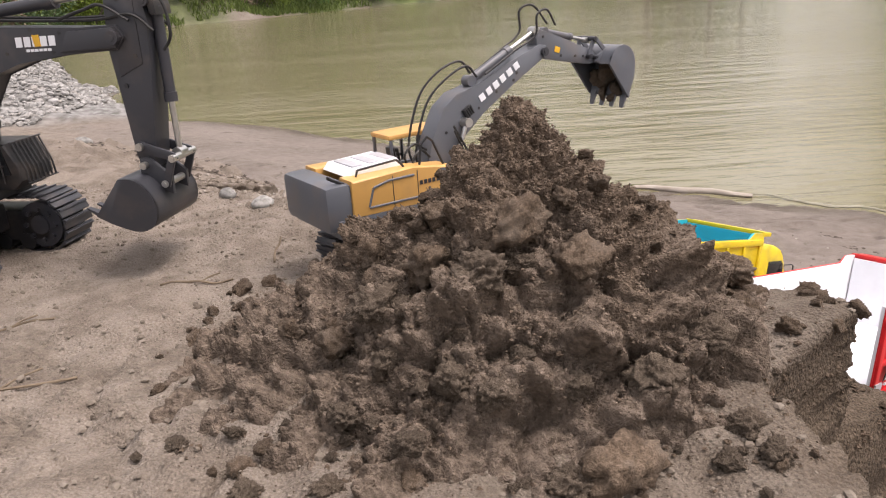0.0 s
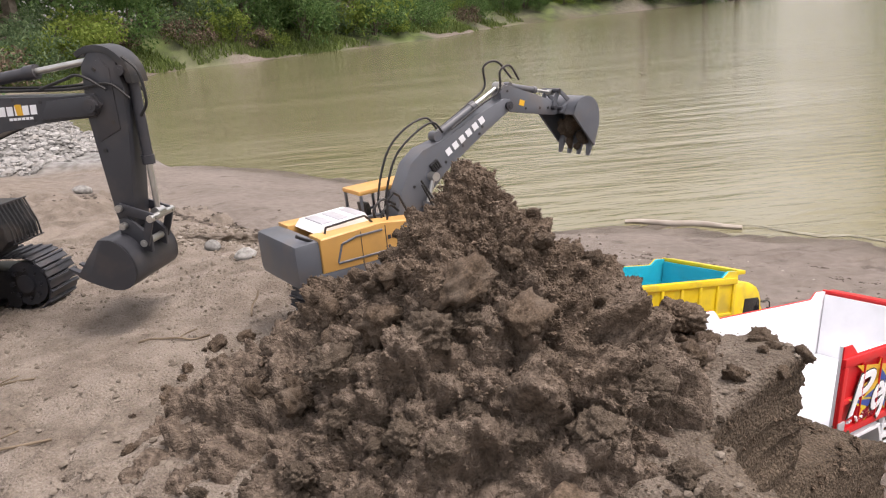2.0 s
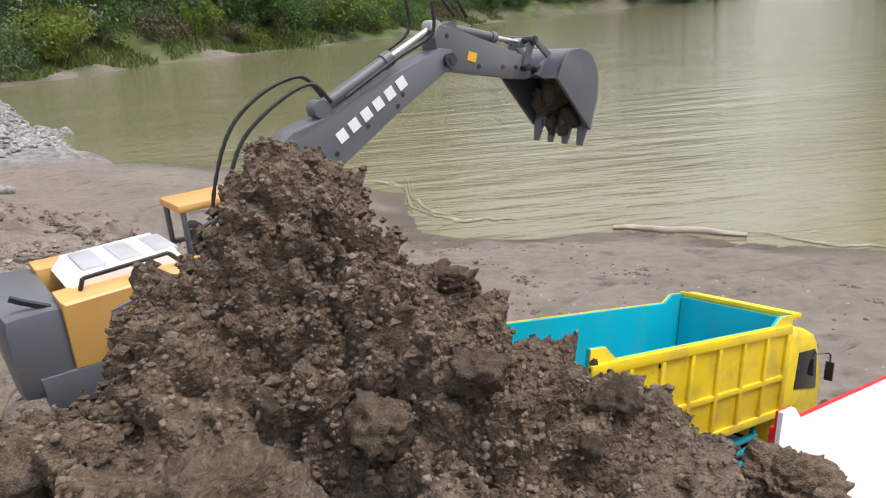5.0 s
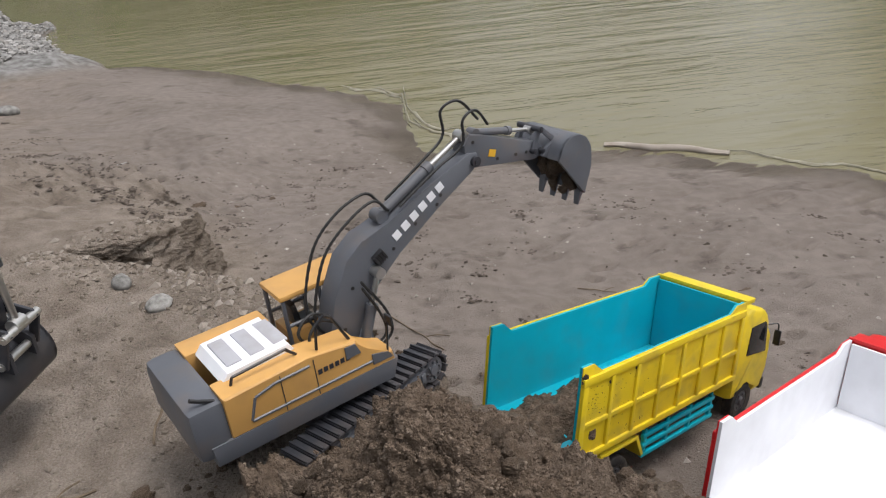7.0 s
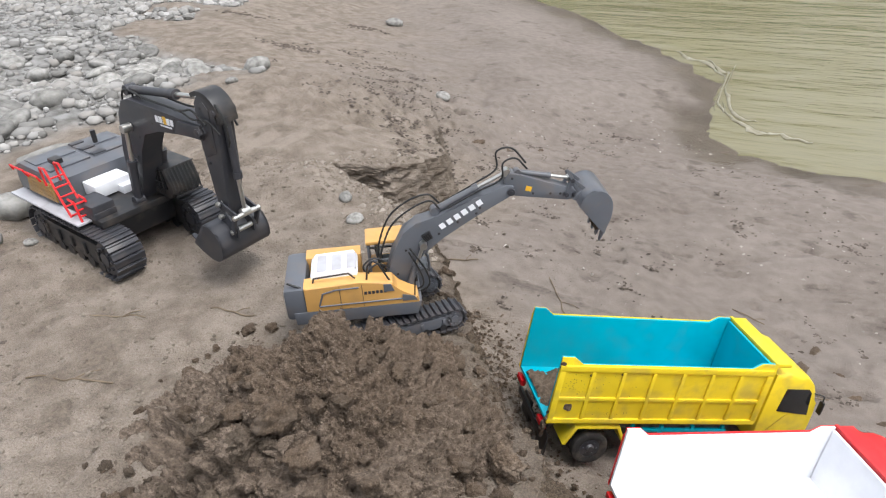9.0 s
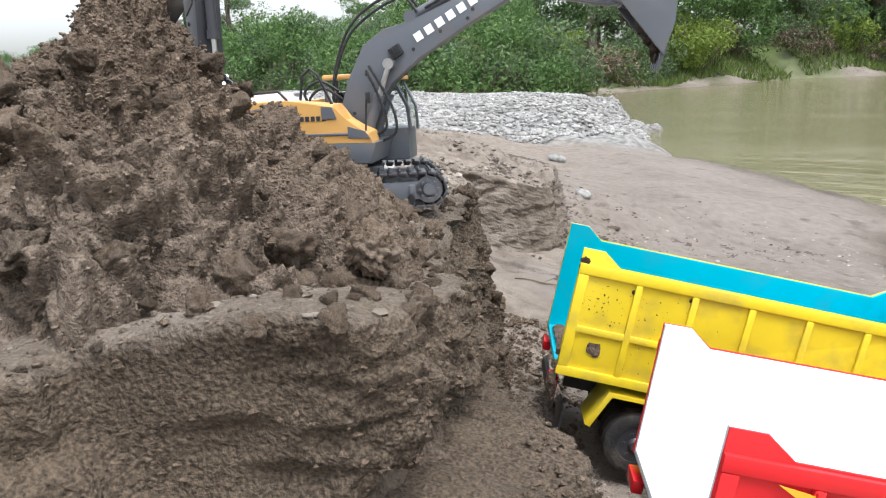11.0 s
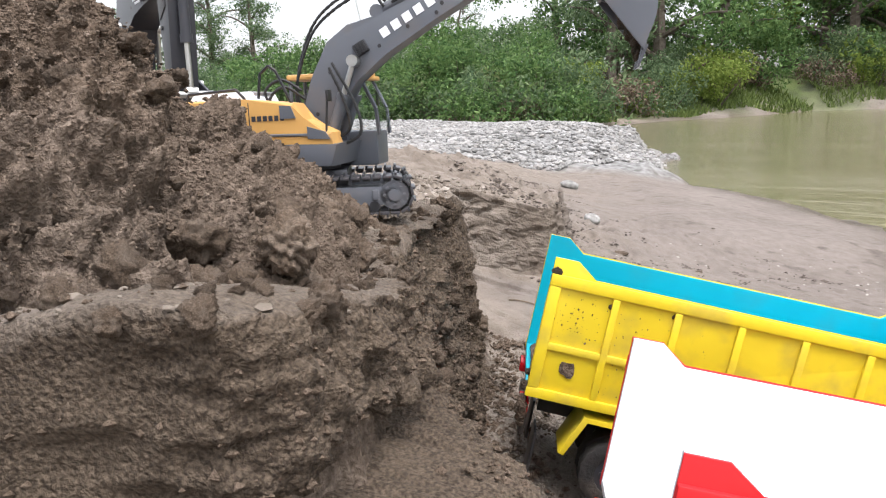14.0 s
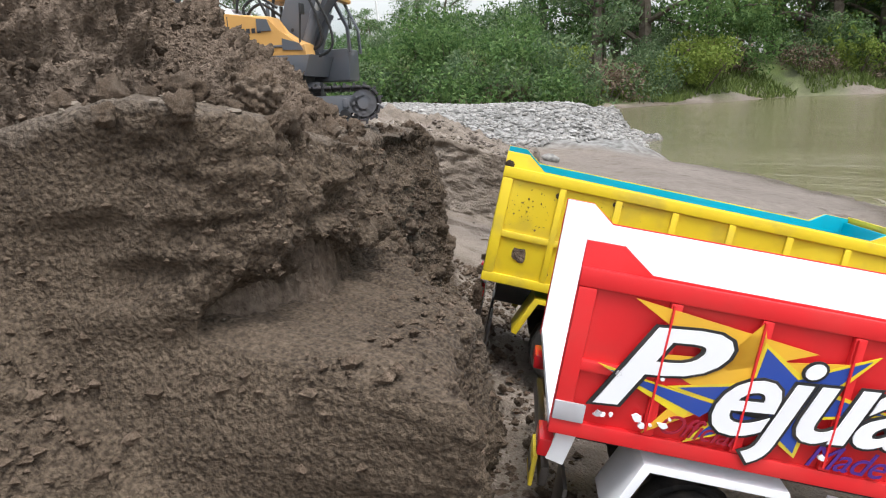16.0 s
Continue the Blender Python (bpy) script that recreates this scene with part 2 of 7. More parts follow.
def terrace_z(x, y, s):
    q = x + y
    near = 0.245 - 0.02 * (y - 0.8) + 0.035 * np.exp(-((x - 0.36) / 0.12) ** 2 - ((y - 0.64) / 0.14) ** 2)
    back = 0.235 - 0.170 * sstep(0.85, 1.75, q) - 0.01 * np.clip(y - 2, 0, 5)
    z = near + (back - near) * sstep(1.2, 1.55, s)
    low = beach_z(x, y)
    return np.where(s > 2.0, z + (np.minimum(low, z) - z) * sstep(2.5, 3.4, s), z)


def bar_mask(x, y):
    """The gravel bar: from beside the terrace out to its tip in the river."""
    ys = np.array([-60, 0.6, 1.0, 1.75, 2.3, 2.5, 2.7, 2.95, 4.2, 5.0, 5.35, 6.4, 6.9, 9.24, 12.0, 16.0])
    xs = np.array([-3.5, -1.35, -1.25, -1.45, -1.62, -1.75, -2.4, -3.0, -3.45, -3.4, -2.8, -2.5, -2.9, -3.9, -9.0, -40.0])
    return np.interp(y, ys, xs) - x + 0.24 * vnoise(x * 2.3, y * 2.3, x * 0, 9) + 0.16 * vnoise(x * 6, y * 6, x * 0, 10)


def far_bank(x, y):
    """How far behind the waterline of the far shore a place lies."""
    ys = np.array([-200, 9, 16, *BANK_Y, 300.0])
    xs = np.array([-300, -70, -42, *BANK_X, 400.0])
    return np.interp(y, ys, xs) - x + 0.8 * vnoise(x * 0.3, y * 0.3, x * 0, 3)


def bank_lift(d):
    return 0.42 + 0.45 * sstep(-0.2, 2.6, d) + 1.5 * sstep(1.5, 7.0, d) + 0.6 * sstep(9, 40, d)


def open_ground(x, y):
    """Far ground that both sides share."""
    z = beach_z(x, y)
    z = np.where(x + y < 1.0, np.minimum(z, 0.2), z)
    z = np.minimum(z, 0.22)
    m = bar_mask(x, y)
    z = np.where(x < -1, z + sstep(-0.1, 1.5, m) * np.clip(0.09 - z, 0, 1) * 0.95, z)
    d = far_bank(x, y)
    z = np.where(d > -1.5, np.maximum(z, WATER - 0.5 + bank_lift(d) - 0.6 * sstep(0.3, -0.8, d)), z)
    return z


def spaced(fine, step, far, growth=1.09):
    """Offsets from 0: even steps up to fine, then growing ones to far."""
    v = list(np.arange(0, fine, step))
    d = step
    while v[-1] < far:
        d *= growth
        v.append(v[-1] + d)
    return np.array(v)


S_ROWS = np.concatenate([-spaced(0.15, 0.006, 220)[::-1][:-1], np.arange(0.0, 0.30, 0.0042), np.arange(0.30, 0.366, 0.003), np.arange(0.366, 0.394, 0.0008), np.arange(0.394, 0.78, 0.003), np.arange(0.78, 1.40, 0.0042), np.arange(1.40, 1.69, 0.0065), np.arange(1.69, 1.77, 0.0016), np.arange(1.77, 2.45, 0.0065), 2.45 + spaced(0.6, 0.012, 260, 1.06)])
S_ROWS = S_ROWS[np.r_[True, np.diff(S_ROWS) > 0.0003]]
T_OFF = -spaced(1.0, 0.0055, 240, 1.07)[::-1]
FACE_N = 120
B_OFF = spaced(0.9, 0.011, 320, 1.06)[1:]


def ledge_at(s):
    """The depth, 0 top to 1 foot, at which the sandy ledge leaves the face under its overhang."""
    return np.interp(s, [0.0, 0.30, 0.34, 0.368, 0.38, 0.392, 0.42, 0.54, 0.66, 0.85, 1.2], [0.45, 0.60, 0.60, 0.56, 0.47, 0.41, 0.385, 0.36, 0.34, 0.30, 0.30])


def face_profile(s, h):
    """How far the cut face stands out of the edge line at depth h."""
    ledge = ledge_at(s)
    foot = np.interp(s, FOOT_S, FOOT_P)
    wide = sstep(0.364, 0.394, s) * sstep(0.70, 0.58, s)
    out = foot * (wide * (sstep(ledge, ledge + 0.13, h) ** 0.8) + (1 - wide) * h ** np.where(s < 0.6, 1.4, 1.0))
    out = out + wide * sstep(0.38, 0.42, s) * (0.010 * np.exp(-((h - 0.20) / 0.14) ** 2) - 0.042 * np.exp(-((h - ledge + 0.01) / 0.06) ** 2))
    toe = wide * sstep(0.36, 0.42, s)
    return out + 0.016 * toe * np.exp(-((h - 0.80) / 0.13) ** 2) - 0.060 * toe * sstep(0.90, 0.965, h)


def build_ground():
    s = S_ROWS[:, None]
    edge = np.interp(S_ROWS, EDGE_S, EDGE_P)[:, None]
    ec, _ = cells(s * 26, s * 0 + 0.4, None, 22)
    edge = edge + 0.010 * fbm(s * 14, s * 0, s * 0, 4, 21) + 0.006 * fbm(s * 70, s * 0, s * 0, 3, 23) + 0.006 * (0.45 - ec)
    # terrace
    pT = edge + T_OFF[None, :]
    xT, yT = to_xy(s + 0 * pT, pT)
    far = sstep(1.6, 3.5, np.hypot(xT + 0.2, yT - 1.0))
    zT = terrace_z(xT, yT, s + 0 * pT) * (1 - far) + open_ground(xT, yT) * far
    lip = np.exp(T_OFF[None, :] / 0.020)
    zT = zT - lip * (0.010 * np.abs(fbm(s * 40, pT * 40, pT * 0, 3, 24)) + 0.004) * sstep(2.0, 1.2, s)
    # foot of the face
    pF = edge + np.interp(s, FOOT_S, FOOT_P)
    xF, yF = to_xy(s, pF)
    pit = sstep(1.60, 1.70, s) * sstep(2.18, 2.08, s)
    zF = np.minimum(np.maximum(open_ground(xF, yF), (zT[:, -1:] - 0.18) * pit - 9 * (1 - pit)), zT[:, -1:] - 0.004)
    # face
    h = np.linspace(0, 1, FACE_N + 1)[None, 1:]
    top = zT[:, -1:]
    z = top + (zF - top) * h
    tall = np.clip((top - zF) / 0.25, 0, 1)
    p = edge + face_profile(s, h) * tall + 0.05 * h * np.clip(1 - (top - zF) / 0.2, 0, 1)
    xM, yM = to_xy(s + 0 * p, p)
    # relief along the normal of the face: strata and pits in the block, a smooth ledge, rubble beside it
    grid = np.stack([xM, yM, z], -1)
    nrm = np.cross(np.gradient(grid, axis=0), np.gradient(grid, axis=1))
    nrm = -nrm / (np.linalg.norm(nrm, axis=-1, keepdims=True) + 1e-9)
    for k in range(10):
        for ax in (0, 0, 1):
            nrm = nrm + np.roll(nrm, 1, ax) + np.roll(nrm, -1, ax)
        nrm = nrm / (np.linalg.norm(nrm, axis=-1, keepdims=True) + 1e-9)
    ledge = ledge_at(s)
    on_ledge = sstep(0.365, 0.385, s) * sstep(0.66, 0.56, s) * sstep(ledge - 0.01, ledge + 0.03, h)
    fore = sstep(ledge + 0.20, ledge + 0.27, h) * sstep(0.47, 0.40, s)
    calm = on_ledge * (1 - 0.85 * fore)
    slope = sstep(0.375, 0.35, s)
    rubble = np.exp(-((s - 0.74) / 0.12) ** 2) * sstep(0.22, 0.45, h)
    n1 = fbm(xM * 11, yM * 11, z * 16, 4, 31)
    n2 = fbm(xM * 30, yM * 30, z * 48, 3, 32)
    c1, q1 = cells(xM * 17 + 0.6 * n1, yM * 17, z * 24 + 0.6 * n1, 35)
    c2, q2 = cells(xM * 40 + 0.5 * n1, yM * 40, z * 52 + 0.5 * n2, 36)
    c3, q3 = cells(xM * 95, yM * 95, z * 105, 38)
    strata = vnoise(xM * 4, yM * 4, z * 46 + 1.2 * n1, 34)
    pits = sstep(0.25, 0.75, fbm(xM * 9 + 5, yM * 9, z * 15, 3, 39))
    crumbly = (0.75 + 0.7 * pits) * (1 - 0.86 * calm) * (1 - 0.75 * slope) + 1.1 * rubble
    push = crumbly * (0.007 * n1 + 0.003 * n2 + 0.005 * strata + 0.013 * (0.5 - c1) * (0.2 + q1) + 0.014 * (0.46 - c2) * (0.2 + q2) + 0.008 * (0.5 - c3) * (0.3 + q3) - 0.012 * pits)
    push = push + 0.012 * rubble * (0.5 - c1) + 0.0022 * fbm(xM * 210, yM * 210, z * 210, 2, 37) + 0.0040 * n1 * calm
    rut = np.exp(-((h - 0.13) / 0.035) ** 2) + 0.8 * np.exp(-((h - 0.34 - 0.03 * n1) / 0.03) ** 2) + 0.5 * np.exp(-((h - 0.52) / 0.02) ** 2)
    push = push - 0.011 * rut * slope * sstep(0.02, 0.12, s) * (1 + 0.4 * n1)
    push = push * (1 - 0.8 * sstep(0.33, 0.36, s) * sstep(0.66, 0.58, s) * np.exp(-((h - ledge - 0.02) / 0.05) ** 2))
    push = push * (1 - 0.96 * np.exp(-((s - 0.368) / 0.016) ** 2))
    push = push * np.clip((top - zF) / 0.2, 0.05, 1) * sstep(0, 0.05, h) * sstep(1.0, 0.94, h)
    xM, yM, z = xM + nrm[..., 0] * push, yM + nrm[..., 1] * push, z + nrm[..., 2] * push
    # ease the fold where the ramp meets the block
    ease = 0.5 * sstep(0.352, 0.362, s) * sstep(0.386, 0.376, s) * sstep(0.02, 0.08, h) * sstep(0.98, 0.92, h)
    for k in range(24):
        xM, yM, z = (a + ease * (0.5 * (np.roll(a, 1, 0) + np.roll(a, -1, 0)) - a) for a in (xM, yM, z))
    # beach
    pB = p[:, -1:] + B_OFF[None, :]
    xB, yB = to_xy(s + 0 * pB, pB)
    zB = open_ground(xB, yB)
    d0 = B_OFF[None, :]
    zB = zB + (z[:, -1:] - open_ground(xM[:, -1:], yM[:, -1:])) * np.exp(-d0 / (0.05 + 0.12 * pit))
    x, y, zz = np.hstack([xT, xM, xB]), np.hstack([yT, yM, yB]), np.hstack([zT, z, zB])
    nT, nM = T_OFF.size, FACE_N
    # relief
    near = np.exp(-np.hypot(x, y - 1.0) / 3.5)
    col = np.zeros_like(x)
    col[:, nT + nM:] = 1
    flat = np.ones_like(x)
    flat[:, nT:nT + nM] = 0.0
    flat[:, :nT] = 1 - 0.72 * np.exp(T_OFF[None, :] / 0.16) * sstep(0.30, 0.40, s) * sstep(0.75, 0.62, s)
    lump = fbm(x * 7, y * 7, x * 0, 4, 41)
    crumb, rnd = cells(x * 46, y * 46, None, 43)
    grit = np.clip(0.42 - crumb, 0, 1) * (rnd > 0.6)
    chop, chr_ = cells(x * 24 + 0.6 * lump, y * 17 + 0.6 * lump, None, 44)
    patch = sstep(-0.1, 0.5, fbm(x * 2.3, y * 2.3, x * 0, 3, 45))
    zz = zz + near * flat * ((0.012 + 0.001 * col) * lump + (0.024 - 0.017 * col) * grit * 0.6 + 0.030 * patch * (0.45 - chop) * (0.2 + chr_) * (1 - 0.62 * col))
    tread = vnoise(x * 26 + 6 * y, y * 9 - 4 * x, x * 0, 46)
    zz = zz + near * flat * 0.0035 * tread
    pits, prn = cells(x * 12 + 0.4 * lump, y * 17 + 0.4 * lump, None, 47)
    zz = zz - near * col * 0.024 * sstep(0.40, 0.24, pits) * (prn > 0.74) * sstep(0.15, 0.6, fbm(x * 1.7, y * 1.7, x * 0, 2, 49) + 0.5)
    clump, crn = cells(x * 3.1, y * 3.1, None, 51)
    zz = zz + near * (1 - col) * flat * 0.012 * np.clip(0.5 - clump, 0, 1) * (crn > 0.6)
    # scarps and trodden sand behind the diggers
    back = np.exp(-((x + 1.0) / 0.5) ** 2 - ((y - 2.6) / 0.9) ** 2)
    bc, br = cells(x * 7 + 0.5 * lump, y * 9 + 0.5 * lump, None, 55)
    bd, bq = cells(x * 19 + 0.5 * lump, y * 23, None, 56)
    zz = zz + flat * back * (0.034 * vnoise(x * 6, y * 6, x * 0, 53) + 0.05 * (0.45 - bc) * br + 0.034 * (0.45 - bd) * (0.2 + bq))
    d = far_bank(x, y)
    zz = zz + np.where(d > 0, 0.5 * fbm(x * 0.5, y * 0.5, x * 0, 4, 57) * sstep(0.3, 3, d), 0)
    m = sstep(-0.12, 0.25, bar_mask(x, y)) * sstep(0.5, -1.0, d)
    zz = zz + m * (0.05 * fbm(x * 0.9, y * 0.9, x * 0, 4, 59)) * sstep(2.0, 4.0, np.hypot(x, y))
    mud = np.where(col > 0, 1.0, 0.0) * sstep(0.02, 0.3, np.hstack([0 * xT, 0 * xM, 0 * xB + d0]))
    pe = x * NX + y * NY - edge
    mud = mud + (sstep(-0.7, 0.5, pe + 0.3 * lump) - mud) * sstep(2.2, 2.7, s + 0 * x)
    wet = sstep(WATER + 0.05, WATER + 0.005, zz + 0.012 * lump)
    grass = sstep(0.5, 1.8, d + 1.5 * fbm(x * 0.35, y * 0.35, x * 0, 3, 61))
    stone = m
    co = np.stack([x, y, zz], -1)
    return co, dict(mud=mud, wet=wet, grass=grass, stone=stone, face=np.hstack([0.75 * np.exp(T_OFF[None, :] / 0.10) * sstep(1.4, 1.1, s) + 0 * xT, (0 * xM + 1) * np.maximum(sstep(1.7, 1.3, s), 0.35 * sstep(1.80, 1.88, s) * sstep(2.9, 2.4, s)), 0 * xB]))


def ground_material():
    m = bpy.data.materials.new("river_sand")
    m.use_nodes = True
    nt = m.node_tree
    bs = nt.nodes["Principled BSDF"]
    tc = nt.nodes.new("ShaderNodeTexCoord")

    def noise_at(scale, detail=6):
        n = nt.nodes.new("ShaderNodeTexNoise")
        n.inputs["Scale"].default_value, n.inputs["Detail"].default_value = scale, detail
        nt.links.new(tc.outputs["Object"], n.inputs["Vector"])
        return n.outputs["Fac"]

    def ramp(fac, a, b, lo=0.35, hi=0.65):
        r = nt.nodes.new("ShaderNodeValToRGB")
        r.color_ramp.elements[0].position, r.color_ramp.elements[1].position = lo, hi
        r.color_ramp.elements[0].color, r.color_ramp.elements[1].color = (*a, 1), (*b, 1)
        nt.links.new(fac, r.inputs[0])
        return r.outputs[0]

    def mix(fac, a, b):
        x = nt.nodes.new("ShaderNodeMixRGB")
        if isinstance(fac, float):
            x.inputs[0].default_value = fac
        else:
            nt.links.new(fac, x.inputs[0])
        nt.links.new(a, x.inputs[1])
        nt.links.new(b, x.inputs[2])
        return x.outputs[0]

    def attr(name):
        a = nt.nodes.new("ShaderNodeAttribute")
        a.attribute_name = name
        return a.outputs["Fac"]

    sand = ramp(noise_at(5), (0.165, 0.132, 0.104), (0.245, 0.205, 0.168))
    grain = ramp(noise_at(420, 3), (0.085, 0.069, 0.054), (0.42, 0.365, 0.31), 0.38, 0.64)
    sand = mix(0.35, sand, grain)
    dark_grain = ramp(noise_at(360, 3), (0.022, 0.015, 0.010), (0.190, 0.145, 0.104), 0.36, 0.68)
    cut = mix(0.5, ramp(noise_at(13), (0.050, 0.036, 0.025), (0.112, 0.084, 0.059)), dark_grain)
    mud = mix(0.12, ramp(noise_at(2.2), (0.163, 0.136, 0.117), (0.230, 0.197, 0.173)), grain)
    mud = mix(0.35, mud, ramp(noise_at(24), (0.122, 0.100, 0.086), (0.246, 0.213, 0.186)))
    mud = mix(ramp(noise_at(8, 10), (0, 0, 0), (0.75, 0.75, 0.75), 0.59, 0.67), mud, ramp(noise_at(60), (0.085, 0.069, 0.057), (0.145, 0.120, 0.102)))
    wet = ramp(noise_at(3), (0.085, 0.067, 0.050), (0.125, 0.100, 0.075))
    gravel = ramp(noise_at(16, 8), (0.13, 0.125, 0.115), (0.30, 0.295, 0.285))
    grass = ramp(noise_at(1.1, 9), (0.040, 0.050, 0.022), (0.10, 0.13, 0.04))
    sand = mix(0.45, sand, ramp(noise_at(19, 8), (0.125, 0.097, 0.075), (0.285, 0.243, 0.203), 0.38, 0.62))
    sand = mix(ramp(noise_at(10, 10), (0, 0, 0), (0.6, 0.6, 0.6), 0.56, 0.64), sand, ramp(noise_at(90), (0.085, 0.066, 0.050), (0.17, 0.138, 0.108)))
    c = mix(attr("face"), sand, cut)
    c = mix(attr("mud"), c, mud)
    c = mix(attr("stone"), c, gravel)
    c = mix(attr("wet"), c, wet)
    c = mix(attr("grass"), c, grass)
    nt.links.new(c, bs.inputs["Base Color"])
    mr = nt.nodes.new("ShaderNodeMapRange")
    mr.inputs["To Min"].default_value, mr.inputs["To Max"].default_value = 0.92, 0.38
    nt.links.new(attr("wet"), mr.inputs[0])
    nt.links.new(mr.outputs[0], bs.inputs["Roughness"])
    bs.inputs["Specular IOR Level"].default_value = 0.25
    bp = nt.nodes.new("ShaderNodeBump")
    bp.inputs["Strength"].default_value, bp.inputs["Distance"].default_value = 1.0, 0.007
    nt.links.new(noise_at(280, 5), bp.inputs["Height"])
    nt.links.new(bp.outputs[0], bs.inputs["Normal"])
    return m


M_GROUND = ground_material()
ground_co, ground_at = build_ground()
ground = grid_mesh("ground", ground_co, M_GROUND, ground_at)
tagged(ground, "brown river sand terrace with a cut bank and muddy beach", "ground", kind="structure")


GROUND_P = ground_co[..., 0] * NX + ground_co[..., 1] * NY
FLAT_COLS = np.r_[0:T_OFF.size, T_OFF.size + FACE_N:ground_co.shape[1]]


def ground_height(x, y):
    """The height of the finished sheet at a place: its nearest point beside the bank, between its points farther off."""
    s, p = x * AX + y * AY, x * NX + y * NY
    i = int(np.clip(np.searchsorted(S_ROWS, s), 1, len(S_ROWS) - 2))
    if -0.1 < s < 2.3 and abs(p) < 1.2:
        row = ground_co[i]
        k = int(np.argmin((row[:, 0] - x) ** 2 + (row[:, 1] - y) ** 2))
        return float(row[max(k - 1, 0):k + 2, 2].max())
    lo, hi = (float(np.interp(p, GROUND_P[j][FLAT_COLS], ground_co[j][FLAT_COLS, 2])) for j in (i - 1, i))
    f = (s - S_ROWS[i - 1]) / (S_ROWS[i] - S_ROWS[i - 1])
    return lo + (hi - lo) * float(np.clip(f, 0, 1))


# ---- river ----
def water_material():
    m = bpy.data.materials.new("muddy_water")
    m.use_nodes = True
    nt = m.node_tree
    bs = nt.nodes["Principled BSDF"]
    tc = nt.nodes.new("ShaderNodeTexCoord")
    mp = nt.nodes.new("ShaderNodeMapping")
    mp.inputs["Rotation"].default_value = (0, 0, radians(-14))
    mp.inputs["Scale"].default_value = (0.5, 2.2, 1)
    nt.links.new(tc.outputs["Object"], mp.inputs[0])
    n = nt.nodes.new("ShaderNodeTexNoise")
    n.inputs["Scale"].default_value, n.inputs["Detail"].default_value = 0.5, 4
    nt.links.new(mp.outputs[0], n.inputs["Vector"])
    r = nt.nodes.new("ShaderNodeValToRGB")
    r.color_ramp.elements[0].color, r.color_ramp.elements[1].color = (0.157, 0.142, 0.082, 1), (0.200, 0.181, 0.110, 1)
    nt.links.new(n.outputs["Fac"], r.inputs[0])
    nt.links.new(r.outputs[0], bs.inputs["Base Color"])
    bs.inputs["Roughness"].default_value = 0.09
    bs.inputs["IOR"].default_value = 1.33
    a = nt.nodes.new("ShaderNodeTexNoise")
    a.inputs["Scale"].default_value, a.inputs["Detail"].default_value = 2.6, 5
    nt.links.new(mp.outputs[0], a.inputs["Vector"])
    fine = nt.nodes.new("ShaderNodeTexNoise")
    fine.inputs["Scale"].default_value, fine.inputs["Detail"].default_value = 9.0, 4
    nt.links.new(mp.outputs[0], fine.inputs["Vector"])
    big = nt.nodes.new("ShaderNodeTexNoise")
    big.inputs["Scale"].default_value, big.inputs["Detail"].default_value = 0.35, 2
    nt.links.new(mp.outputs[0], big.inputs["Vector"])
    calm = nt.nodes.new("ShaderNodeMapRange")
    calm.inputs["From Min"].default_value, calm.inputs["From Max"].default_value = 0.40, 0.62
    calm.inputs["To Min"].default_value, calm.inputs["To Max"].default_value = 0.15, 1.0
    nt.links.new(big.outputs["Fac"], calm.inputs[0])
    mul = nt.nodes.new("ShaderNodeMath")
    mul.operation = "MULTIPLY"
    nt.links.new(fine.outputs["Fac"], mul.inputs[0])
    nt.links.new(calm.outputs[0], mul.inputs[1])
    add = nt.nodes.new("ShaderNodeMath")
    add.operation = "MULTIPLY_ADD"
    add.inputs[1].default_value = 0.6
    nt.links.new(mul.outputs[0], add.inputs[0])
    nt.links.new(a.outputs["Fac"], add.inputs[2])
    bp = nt.nodes.new("ShaderNodeBump")
    bp.inputs["Strength"].default_value, bp.inputs["Distance"].default_value = 0.65, 0.036
    nt.links.new(add.outputs[0], bp.inputs["Height"])
    nt.links.new(bp.outputs[0], bs.inputs["Normal"])
    return m


M_WATER = water_material()
wx = np.concatenate([-spaced(2, 0.5, 140, 1.15)[::-1][:-1], spaced(2, 0.5, 400, 1.15)])
wy = np.concatenate([[-120.0, -40.0, -10.0], spaced(6, 0.5, 400, 1.12)])
WX, WY = np.meshgrid(wx, wy, indexing="ij")
river = grid_mesh("water", np.stack([WX, WY, 0 * WX + WATER], -1), M_WATER)
tagged(river, "muddy olive-brown river with small ripples", "river", kind="structure")


# ---- pile of dug soil on the terrace ----
PILE_X, PILE_Y, PILE_N = 0.066, 0.702, 540


def pile_base(x, y):
    """The heap without its lumps: a blunt steep crown on a wide skirt."""
    dx, dy = x - PILE_X, y - PILE_Y
    r = np.hypot(dx, dy * np.where(dy < 0, 0.92, 1.12))
    ang = np.arctan2(dy, dx)
    r = r * (1 + 0.08 * np.sin(ang * 3 + 0.6) + 0.05 * np.sin(ang * 5 + 2) * sstep(0.1, 0.2, r))
    r = r * (1 + 0.46 * np.exp(-((ang + 1.0) / 1.1) ** 2) * sstep(0.09, 0.21, r) + 0.32 * np.exp(-((ang - 0.75) / 0.8) ** 2) * sstep(0.015, 0.09, r) * sstep(0.30, 0.14, r) + 0.03 * np.exp(-((ang - 0.75) / 0.7) ** 2) * sstep(0.16, 0.30, r))
    rs = [0.0, 0.026, 0.055, 0.085, 0.112, 0.142, 0.170, 0.23, 0.30, 0.36, 0.45]
    hs = [0.493, 0.481, 0.452, 0.421, 0.398, 0.376, 0.352, 0.308, 0.260, 0.230, 0.195]
    return np.interp(r, rs, hs)


